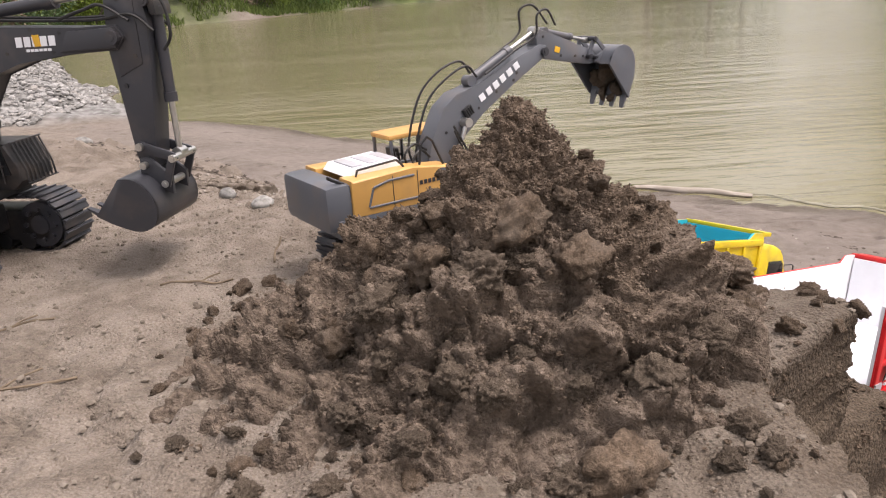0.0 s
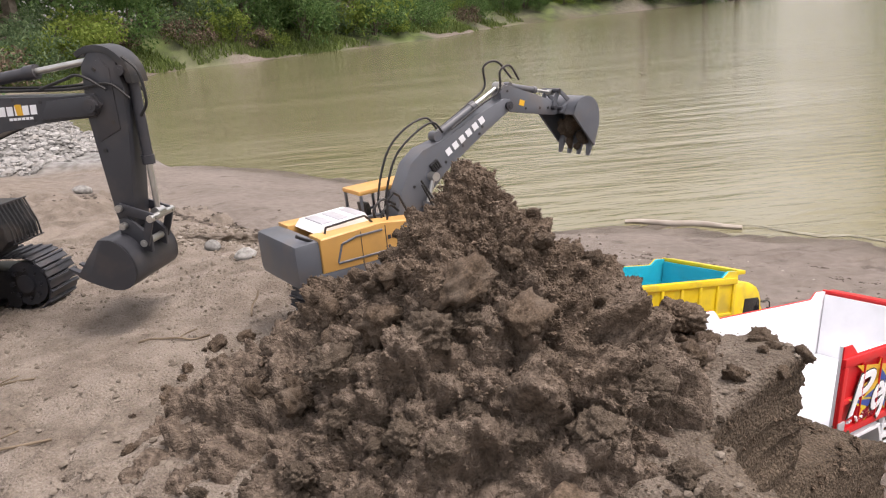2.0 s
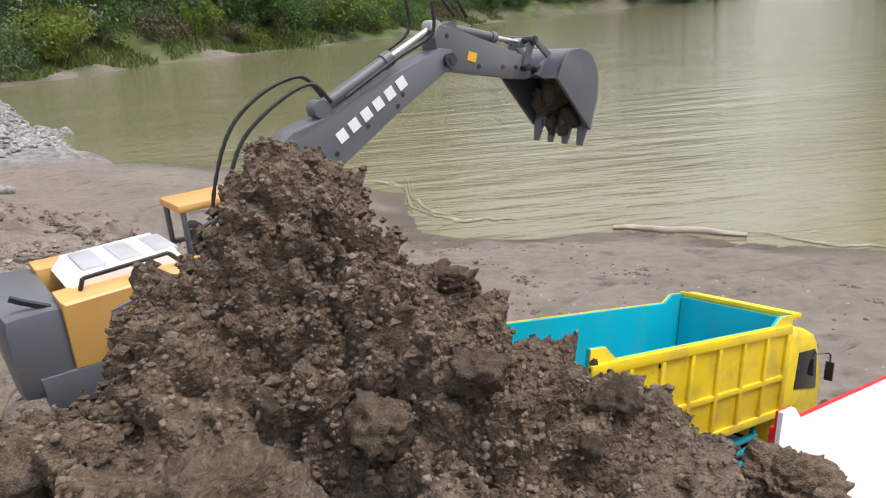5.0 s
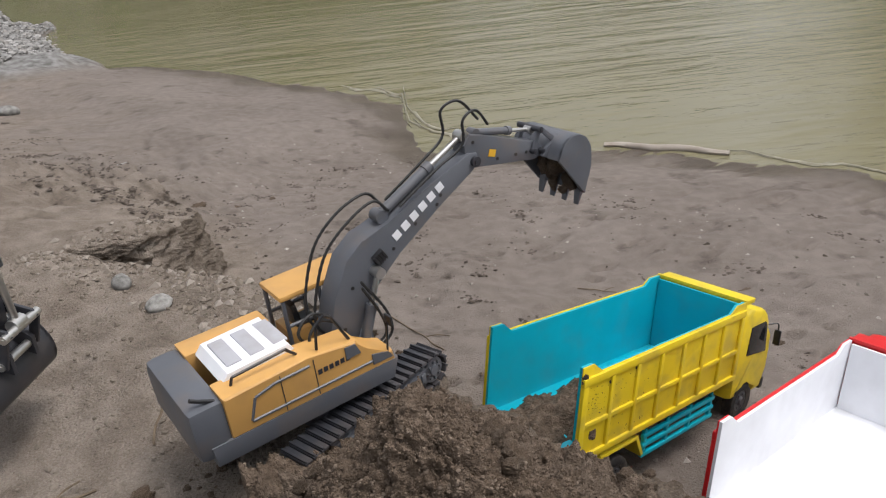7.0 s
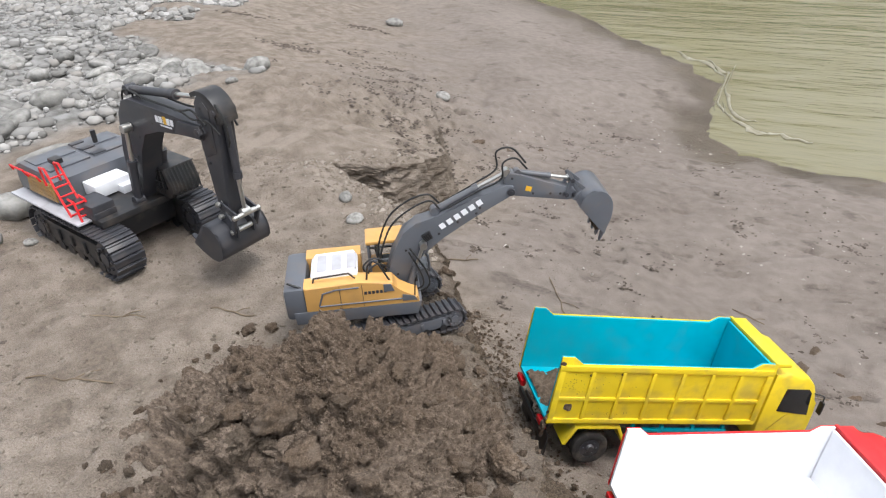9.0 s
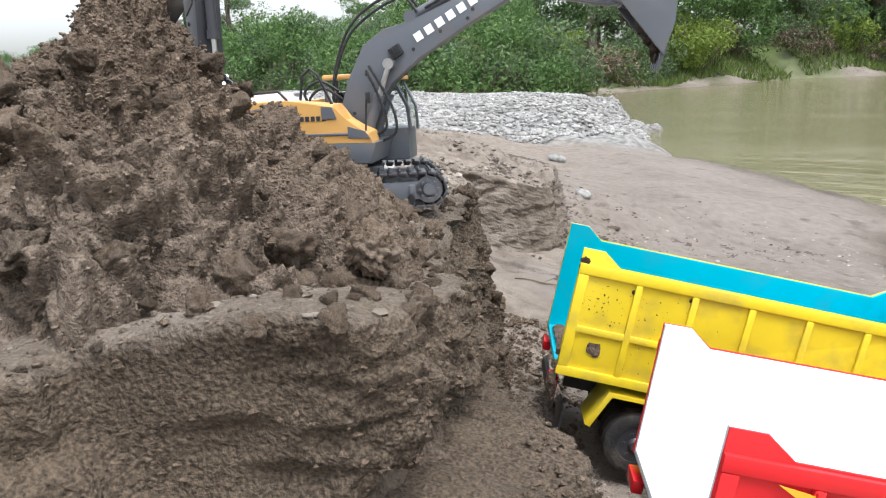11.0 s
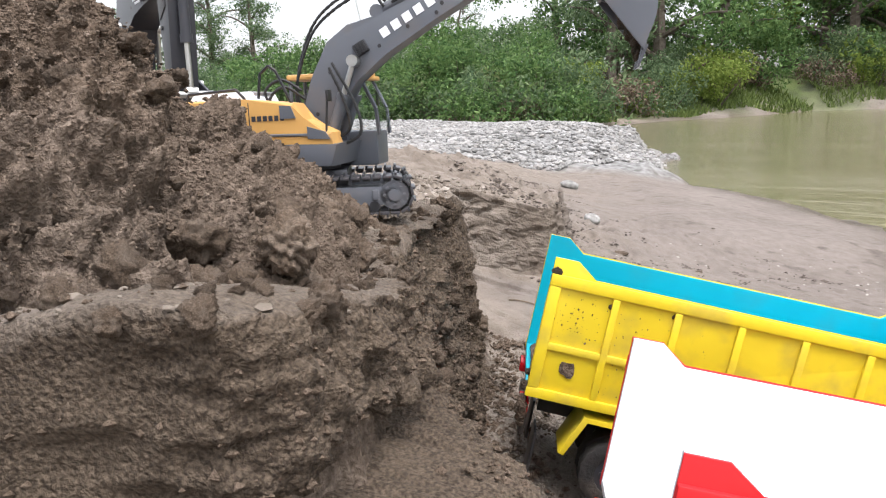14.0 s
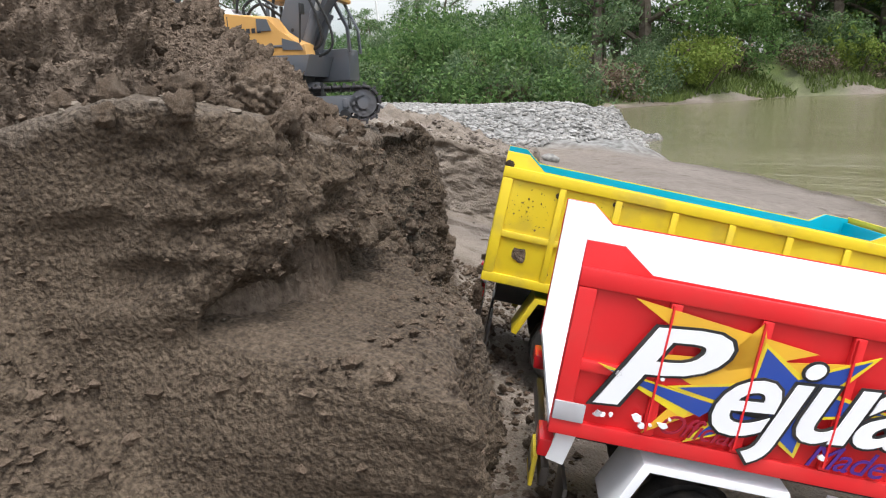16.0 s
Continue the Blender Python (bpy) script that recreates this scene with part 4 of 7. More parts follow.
def dump_truck(m, W, L, H, body, inside, trim, label, livery):
    Z0 = 0.105
    stretch = L / 0.40
    hw = W / 2
    t = empty("toy_dump_truck", m, label, "toy truck", "toy dump trucks on the beach")
    bed = B()
    add_box(bed, (L / 2, 0, Z0 - 0.001), (L - 0.001, W - 0.006, 0.006), 0.001)
    bed = part("bed", bed, inside, t)
    for side in (1, -1):
        w = side_wall(t, L, H, hw, Z0 - 0.004, side, body)
        bm = B()
        zt = Z0 - 0.004 + H
        add_prism(bm, [(0.0006, Z0 - 0.003), (L - 0.001, Z0 - 0.003), (L - 0.001, zt + 0.0116), (L - 0.028, zt + 0.0116), (L - 0.0448, zt - 0.0004), (0.0418, zt - 0.0004), (0.023, zt + 0.0146), (0.0006, zt + 0.0146)], side * (hw - 0.0021), side * (hw - 0.0062))
        part("lining", bm, inside, w, "inner lining of the bed in another colour")
    bm = B()
    add_prism(bm, [(L, Z0 - 0.004), (L + 0.006, Z0 - 0.004), (L + 0.006, Z0 + H + 0.010), (L, Z0 + H + 0.010)], -hw + 0.0002, hw - 0.0002, 0.001)
    add_box(bm, (L + 0.018, 0, Z0 + H + 0.004), (0.036, W * 0.98, 0.008), 0.002)
    front = part("front_wall", bm, body, t)
    bm = B()
    add_box(bm, (L - 0.0035, 0, Z0 + H / 2), (0.005, W - 0.016, H + 0.006))
    part("lining", bm, inside, front)
    # chassis and running gear
    bm = B()
    for s in (-1, 1):
        add_box(bm, (L / 2 + 0.07, s * 0.026, 0.078), (L + 0.10, 0.009, 0.020), 0.001)
    for x in (0.03, 0.16, 0.29, 0.42):
        add_box(bm, (x, 0, 0.078), (0.008, 0.05, 0.014))
    add_box(bm, (0.24, 0, 0.088), (0.34, 0.07, 0.012))
    part("chassis", bm, M_BLK, t)
    bm = B()
    add_cyl(bm, (0.105, -hw + 0.03, 0.0362), (0.105, hw - 0.03, 0.0362), 0.006)
    add_box(bm, (0.105, 0, 0.0362), (0.03, 0.03, 0.028), 0.006)
    part("rear_axle", bm, M_BLK, t)
    bm = B()
    add_cyl(bm, (L + 0.062, -hw + 0.03, 0.0362), (L + 0.062, hw - 0.03, 0.0362), 0.005)
    part("front_axle", bm, M_BLK, t)
    tb, rb = wheel_meshes()
    first = None
    for x, ys in ((0.105, (hw - 0.012, hw - 0.036, -hw + 0.012, -hw + 0.036)), (L + 0.062, (hw - 0.016, -hw + 0.016))):
        for y in ys:
            if first is None:
                first = part("wheel", tb, M_RUB, t, "black rubber tyre", 50)
                first.location = (x, y, 0.0362)
                rim = part("rim", rb, M_WHITE if trim is M_WHITE else M_DGREY, first, "pale hub with bolts", 40)
            else:
                o = new("wheel", first.data)
                tagged(o, "black rubber tyre")
                o.parent, o.location = t, (x, y, 0.0362)
                q = new("rim", rim.data)
                q.parent = o
    # mudguards over the rear wheels
    for s in (-1, 1):
        bm = B()
        pts = [(0.045, 0.050), (0.062, 0.092), (0.150, 0.092), (0.170, 0.055), (0.164, 0.053), (0.146, 0.0875), (0.066, 0.0875), (0.051, 0.048)]
        add_prism(bm, pts, s * (hw - 0.052), s * (hw + 0.001), 0.0008)
        part("mudguard", bm, body if trim is not M_WHITE else M_WHITE, t)
        bm = B()
        for z in (0.048, 0.064, 0.080):
            add_box(bm, (0.275, s * (hw - 0.006), z), (0.205, 0.006, 0.0065), 0.001)
        for x in (0.18, 0.24, 0.305, 0.37):
            add_box(bm, (x, s * (hw - 0.0072), 0.068), (0.007, 0.006, 0.046), 0.001)
        part("side_guard", bm, trim, t, "painted slatted guard below the bed")
        bm = B()
        add_box(bm, (0.021, s * (hw - 0.035), 0.034), (0.003, 0.045, 0.046), 0.001)
        part("mud_flap", bm, M_BLK, t)
        bm = B()
        add_box(bm, (0.002, s * (hw - 0.02), 0.086), (0.010, 0.030, 0.012), 0.002)
        part("tail_lamp", bm, M_LAMP, t, "small red tail lamp")
    bm = B()
    add_box(bm, (0.006, 0, 0.060), (0.006, W * 0.82, 0.014), 0.002)
    part("rear_bumper", bm, M_BLK, t)
    # cab
    c0 = L + 0.016
    bm = B()
    prof = [(c0, 0.052), (c0 + 0.018, 0.052), (c0 + 0.022, 0.074), (c0 + 0.036, 0.084), (c0 + 0.056, 0.084), (c0 + 0.070, 0.074), (c0 + 0.074, 0.045), (c0 + 0.112, 0.045), (c0 + 0.116, 0.085), (c0 + 0.1155, 0.120), (c0 + 0.112, 0.148), (c0 + 0.105, 0.172), (c0 + 0.095, 0.190), (c0 + 0.080, 0.203), (c0 + 0.060, 0.210), (c0 + 0.030, 0.212), (c0, 0.212)]
    add_prism(bm, prof, -W * 0.47, W * 0.47, 0.011)
    cab = part("cab", bm, body, t, "", 40)
    for s in (-1, 1):
        bm = B()
        add_prism(bm, [(c0 + 0.030, 0.128), (c0 + 0.102, 0.120), (c0 + 0.092, 0.172), (c0 + 0.084, 0.180), (c0 + 0.034, 0.180)], s * W * 0.466, s * (W * 0.47 + 0.0012), 0.0008)
        part("side_window", bm, M_TINT, cab, "dark tinted window")
        bm = B()
        add_box(bm, (c0 + 0.112, s * W * 0.36, 0.074), (0.012, 0.026, 0.016), 0.003)
        part("headlight", bm, M_LGREY, cab, "clear headlight")
        bm = B()
        add_tube(bm, [(c0 + 0.100, s * W * 0.465, 0.170), (c0 + 0.112, s * (W * 0.47 + 0.010), 0.172), (c0 + 0.114, s * (W * 0.47 + 0.012), 0.160)], 0.0014, 6)
        add_box(bm, (c0 + 0.114, s * (W * 0.47 + 0.012), 0.146), (0.004, 0.012, 0.028), 0.0015)
        part("door_mirror", bm, M_BLK, cab)
    bm = B()
    add_prism(bm, [(c0 + 0.1135, 0.124), (c0 + 0.1165, 0.124), (c0 + 0.1135, 0.148), (c0 + 0.1065, 0.172), (c0 + 0.0985, 0.186), (c0 + 0.0955, 0.184), (c0 + 0.1035, 0.170), (c0 + 0.1105, 0.147)], -W * 0.41, W * 0.41)
    part("windscreen", bm, M_TINT, cab, "dark windscreen")
    bm = B()
    add_box(bm, (c0 + 0.114, 0, 0.053), (0.014, W * 0.94, 0.022), 0.004)
    part("front_bumper", bm, M_BLK if trim is not M_WHITE else M_WHITE, t)
    if not livery:
        for s in (-1, 1):
            bm = B()
            q = random.Random(61)
            pts = []
            for k in range(14):
                a = 2 * math.pi * k / 14
                r = 0.0085 * q.uniform(0.6, 1.25)
                pts.append((0.034 + r * math.cos(a), Z0 + 0.030 + r * math.sin(a)))
            add_prism(bm, pts, s * (hw - 0.0004), s * (hw + 0.0012))
            part("mud_splat", bm, M_SOIL, t, "dried dark mud splat")
        bm = B()
        for k in range(5):
            add_box(bm, (-0.001 + 0.001 * k, -hw + 0.004 + 0.002 * k, Z0 - 0.012 - 0.006 * k), (0.008, 0.012 - 0.001 * k, 0.012), 0.003, (10 * k, 20 * k, 30 * k))
        part("mud_cake", bm, M_SOIL, t, "mud caked on the rear corner")
        q = np.random.RandomState(63)
        n = 200
        px = np.abs(np.r_[0.028 + 0.016 * q.randn(n // 2), 0.06 + 0.10 * q.rand(n // 2)])
        pz = Z0 + np.r_[0.078 + 0.014 * q.randn(n // 2), 0.012 + 0.10 * q.rand(n // 2) ** 1.5]
        keep = (pz > Z0) & (pz < Z0 + H - 0.014)
        scatter_bits("mud_specks", np.column_stack([px, 0 * px - hw - 0.0002, pz, 0.0003 + 0.0009 * q.rand(n) ** 3])[keep], M_SOIL, 64, t, "dried mud specks on the paint", flat=1.0)
        for k, (x, z, r) in enumerate(((0.004, Z0 + 0.122, 0.0045), (0.002, Z0 + 0.116, 0.003), (0.001, Z0 + 0.02, 0.004), (0.0, Z0 + 0.006, 0.005), (0.120, Z0 + 0.104, 0.002), (0.061, Z0 + 0.100, 0.0025))):
            o = new("mud", big_clods[k % 3])
            o.parent = t
            o.matrix_basis = Matrix.Translation((x, -hw - 0.001, z)) @ Matrix.Rotation(k, 4, "Y") @ Matrix.Diagonal((r, r * 0.6, r * 1.3, 1))
    if livery:
        bm = B()
        add_box(bm, (-0.001, -W * 0.30, 0.060), (0.003, 0.034, 0.022), 0.001)
        plate = part("rear_plate", bm, M_YEL, t, "small yellow plate")
        bm = B()
        add_box(bm, (-0.0028, -W * 0.30, 0.060), (0.0008, 0.026, 0.006))
        part("plate_bar", bm, M_BLK, plate)
        for s in (-1,):
            y = s * (hw + 0.0040)
            z0 = Z0 - 0.004
            for nm, mat, shapes in (
                ("starburst", M_GOLD, [decal_star(0.105, z0 + 0.055, 0.064, 0.022, 5, 0.5, 0.75, 0.35), decal_star(0.275, z0 + 0.060, 0.058, 0.020, 6, 0.2, 0.72, 0.3)]),
                ("star_edge", M_YEL, [decal_star(0.135, z0 + 0.048, 0.066, 0.029, 6, 0.1, 0.62, 0.4), decal_star(0.330, z0 + 0.052, 0.056, 0.021, 5, 0.9, 0.8, 0.2), [(0.022, z0 + 0.050), (0.090, z0 + 0.040), (0.080, z0 + 0.026)], [(0.235, z0 + 0.092), (0.290, z0 + 0.097), (0.240, z0 + 0.086)], decal_star(0.252, z0 + 0.086, 0.016, 0.007, 5, 0.3, 0.8, 0.2)]),
                ("printed_spike", M_GOLD, [[(0.036, z0 + 0.098), (0.150, z0 + 0.080), (0.100, z0 + 0.060)], [(0.200, z0 + 0.075), (0.285, z0 + 0.066), (0.290, z0 + 0.050), (0.215, z0 + 0.050)], [(0.300, z0 + 0.020), (0.380, z0 + 0.040), (0.370, z0 + 0.016)]]),
                ("printed_spike", M_BLUE, [[(0.028, z0 + 0.0475), (0.100, z0 + 0.038), (0.090, z0 + 0.029)], [(0.300, z0 + 0.080), (0.385, z0 + 0.086), (0.330, z0 + 0.068)], decal_star(0.252, z0 + 0.086, 0.0125, 0.005, 5, 0.3, 0.8, 0.2)]),
                ("printed_spike", M_WHITE, [[(0.205, z0 + 0.052), (0.275, z0 + 0.092), (0.235, z0 + 0.050)]]),
                ("starburst", M_BLUE, [decal_star(0.135, z0 + 0.048, 0.060, 0.024, 6, 0.1, 0.62, 0.4), decal_star(0.330, z0 + 0.052, 0.050, 0.016, 5, 0.9, 0.8, 0.2)]),
            ):
                for k, sh in enumerate(shapes):
                    bm = B()
                    flat_shape(bm, [(px * stretch, min(max(pz, z0 + 0.011), z0 + H - 0.013)) for px, pz in sh], y, 0.0006 if mat is M_GOLD else 0.00075 if mat is M_YEL else 0.0009 if mat is M_BLUE else 0.0014, s)
                    part(nm, bm, mat, t, "printed star shape on the side")
            for grow, off, mat, nm in ((0.0027, 0.0012, M_BLK, "lettering_edge"), (0.0010, 0.0020, M_WHITE, "lettering")):
                lettering("P", 0.070, (0.017, y - off, z0 + 0.026), grow, mat, t, nm, 1.60, 6)
                lettering("ejuang", 0.072, (0.085, y - off - 0.0002, z0 + 0.0215), grow, mat, t, nm, 1.10, 6)
            lettering("Official", 0.018, (0.062, y - 0.0010, z0 + 0.0145), 0.0, M_PLUM, t, "lettering")
            lettering("Made Mini", 0.022, (0.150, y - 0.0010, z0 + 0.0125), 0.0, M_VIOLET, t, "lettering")
            for k in range(1, 7):
                x = 0.006 + (L - 0.012) * k / 7
                bm = B()
                add_box(bm, (x - 0.002, y - 0.0015, z0 + H * 0.5), (0.0012, 0.0024, H - 0.026))
                part("seam", bm, M_RED, t, "red rib edge showing through the print")
            q = random.Random(9)
            for k in range(16):
                cx, cz, r = q.choice((0.061, 0.117, 0.172, 0.03, 0.228, 0.285)) + q.gauss(0, 0.005), z0 + q.choice((0.016, 0.018, 0.045)) + abs(q.gauss(0, 0.005)), q.uniform(0.0012, 0.0034)
                bm = B()
                flat_shape(bm, [(cx + r * q.uniform(0.5, 1.3) * math.cos(a), cz + r * q.uniform(0.4, 1.0) * math.sin(a)) for a in (0, 0.9, 1.8, 2.7, 3.6, 4.5, 5.4)], y, 0.0024, s)
                part("paint_chip", bm, M_WHITE if k % 4 else M_LGREY, t, "chipped pale paint")
            bm = B()
            add_box(bm, (0.010, -hw - 0.0042, z0 + 0.016), (0.019, 0.0022, 0.012), 0.0008)
            part("tape", bm, M_LGREY, t, "grey tape on the worn corner")
            bm = B()
            add_box(bm, (0.011, -hw + 0.006, z0 - 0.012), (0.012, 0.003, 0.022), 0.001, (0, 12, 0))
            part("bracket", bm, M_WHITE, t, "chipped white bracket")
    return t


YELLOW_POSE, RED_POSE = pose(0.159, 1.0895, -0.0186, -2.2, 13.7, 39.0), pose(0.4182, 0.8715, -0.0266, -1.1, 11.85, 38.75)
truck_yellow = dump_truck(YELLOW_POSE, 0.1676, 0.426, 0.125, M_YEL, M_CYAN, M_CYAN, "yellow toy dump truck with cyan bed, tailgate missing, on mud", False)
truck_red = dump_truck(RED_POSE, 0.199, 0.380, 0.106, M_RED, M_WHITE, M_WHITE, "red toy dump truck with empty white bed and printed sides", True)


# ---- toy excavators ----
def stadium(half, r, u):
    """A point and its tangent angle on a belt's line: straight runs and two half circles, u in 0..1."""
    total = 4 * half + 2 * math.pi * r
    d = (u % 1) * total
    if d < 2 * half:
        return -half + d, 2 * r, 0.0
    d -= 2 * half
    if d < math.pi * r:
        a = d / r
        return half + r * math.sin(a), r + r * math.cos(a), -a
    d -= math.pi * r
    if d < 2 * half:
        return half - d, 0.0, math.pi
    d -= 2 * half
    a = d / r
    return -half - r * math.sin(a), r - r * math.cos(a), math.pi - a


def tracks(thing, half, r, gauge, width, shoes, frame_mat, shoe_mat):
    bm = B()
    step = (4 * half + 2 * math.pi * r) / shoes
    add_box(bm, (0, 0, 0), (step * 0.86, width, 0.0030), 0.0007)
    add_box(bm, (-step * 0.25, 0, 0.0026), (step * 0.22, width * 0.98, 0.0034), 0.0006)
    add_box(bm, (0, 0, -0.003), (step * 0.7, width * 0.34, 0.004))
    shoe = None
    for s in (1, -1):
        fm = B()
        add_prism(fm, [(-half - r * 0.25, r * 0.45), (half + r * 0.2, r * 0.45), (half + r * 0.35, r), (half + r * 0.1, r * 1.5), (-half - r * 0.1, r * 1.55), (-half - r * 0.4, r)], s * gauge - width * 0.40, s * gauge + width * 0.40, 0.0015)
        for k in range(5):
            x = -half * 0.8 + 1.6 * half * k / 4
            add_box(fm, (x, s * gauge + s * width * 0.42, r * 1.05), (half * 0.07, width * 0.10, r * 0.55), 0.001)
        tf = part("track_frame", fm, frame_mat, thing)
        for x, nm in ((half, "idler"), (-half, "sprocket")):
            wm = B()
            add_cyl(wm, (x, s * gauge - width * 0.40, r), (x, s * gauge + width * 0.44, r), r * 0.80, 24)
            add_cyl(wm, (x, s * gauge - width * 0.46, r), (x, s * gauge + width * 0.50, r), r * 0.34, 12)
            for k in range(8):
                a = k * math.pi / 4
                for e in (-1, 1):
                    add_cyl(wm, (x + r * 0.55 * math.cos(a), s * gauge + e * width * 0.38, r + r * 0.55 * math.sin(a)), (x + r * 0.55 * math.cos(a), s * gauge + e * width * 0.47, r + r * 0.55 * math.sin(a)), r * 0.09, 6)
            part(nm, wm, M_GREY if frame_mat is M_GREY else M_DGREY, tf)
        for k in range(6):
            x = -half * 0.78 + 1.56 * half * k / 5
            wm = B()
            add_cyl(wm, (x, s * gauge - width * 0.42, r * 0.40), (x, s * gauge + width * 0.42, r * 0.40), r * 0.30, 12)
            part("roller", wm, M_BLK, tf)
        for k in range(shoes):
            x, z, a = stadium(half, r, k / shoes)
            if shoe is None:
                shoe = part("track_shoe", bm, shoe_mat, tf)
                o = shoe
            else:
                o = new("track_shoe", shoe.data)
                o.parent = tf
            o.matrix_basis = Matrix.Translation((x, s * gauge, z)) @ Matrix.Rotation(-a, 4, "Y")
    return thing


def ram(thing, a, b, y, r, share=0.6, barrel=None):
    """A hydraulic ram: barrel from a, bright rod to b; points in x and z."""
    A, C = Vector((a[0], y, a[1])), Vector((b[0], y, b[1]))
    mid = A + (C - A) * share
    bm = B()
    add_cyl(bm, A, mid, r, 16)
    add_cyl(bm, mid - (C - A) * 0.05, mid + (C - A) * 0.015, r * 1.22, 16)
    add_cyl(bm, A + Vector((0, -r * 1.3, 0)), A + Vector((0, r * 1.3, 0)), r * 1.3, 12)
    o = part("ram", bm, barrel or M_DGREY, thing)
    bm = B()
    add_cyl(bm, mid, C, r * 0.55, 12)
    add_cyl(bm, C + Vector((0, -r * 1.2, 0)), C + Vector((0, r * 1.2, 0)), r * 1.1, 12)
    part("rod", bm, M_STEEL, o, "bright bare metal rod")
    return o


def bucket(thing, curve, width, mat, teeth, hinge, y=0.0, label=""):
    """An open bucket: the back curve from its upper lip round to the cutting edge, two cheeks, and teeth."""
    path = [(q.x, q.z) for q in smooth_path([(x, 0, z) for x, z in curve], 5)]
    cx, cz = sum(p[0] for p in path) / len(path), sum(p[1] for p in path) / len(path)
    inner = [(x + (cx - x) * 0.075, z + (cz - z) * 0.075) for x, z in path]
    bm = B()
    add_prism(bm, path + inner[::-1], y - width / 2, y + width / 2, 0.0007)
    for s in (-1, 1):
        add_prism(bm, path, y + s * (width / 2 - 0.004), y + s * (width / 2 + 0.0006), 0.0008)
    bk = part("bucket", bm, mat, thing, label, 40)
    e, e2 = Vector((path[-1][0], 0, path[-1][1])), Vector((path[-4][0], 0, path[-4][1]))
    d = (e - e2).normalized()
    nrm = Vector((-d.z, 0, d.x))
    for k in range(teeth):
        yy = y - width / 2 + width * (k + 0.5) / teeth
        w = width / teeth * 0.28
        bm = B()
        a, tip = e - d * 0.008, e + d * 0.020
        th = 0.0034
        vs = [bm.verts.new(q) for q in (a + nrm * th + Vector((0, yy - w, 0)), a + nrm * th + Vector((0, yy + w, 0)), a - nrm * th + Vector((0, yy + w, 0)), a - nrm * th + Vector((0, yy - w, 0)),
                                        tip + nrm * 0.001 + Vector((0, yy - w * 0.6, 0)), tip + nrm * 0.001 + Vector((0, yy + w * 0.6, 0)), tip - nrm * 0.001 + Vector((0, yy + w * 0.6, 0)), tip - nrm * 0.001 + Vector((0, yy - w * 0.6, 0)))]
        for f in ((0, 1, 2, 3), (7, 6, 5, 4), (0, 4, 5, 1), (1, 5, 6, 2), (2, 6, 7, 3), (3, 7, 4, 0)):
            bm.faces.new([vs[q] for q in f])
        part("tooth", bm, mat, bk)
    bm = B()
    for s in (-1, 1):
        add_prism(bm, hinge, y + s * 0.017, y + s * 0.023, 0.0008)
    part("hinge_plate", bm, mat, bk)
    return bk


def pin(thing, x, z, y0, y1, r, mat, name="pivot_pin"):
    bm = B()
    add_cyl(bm, (x, y0, z), (x, y1, z), r, 14)
    add_cyl(bm, (x, y0 - 0.001, z), (x, y1 + 0.001, z), r * 0.5, 6)
    return part(name, bm, mat, thing)


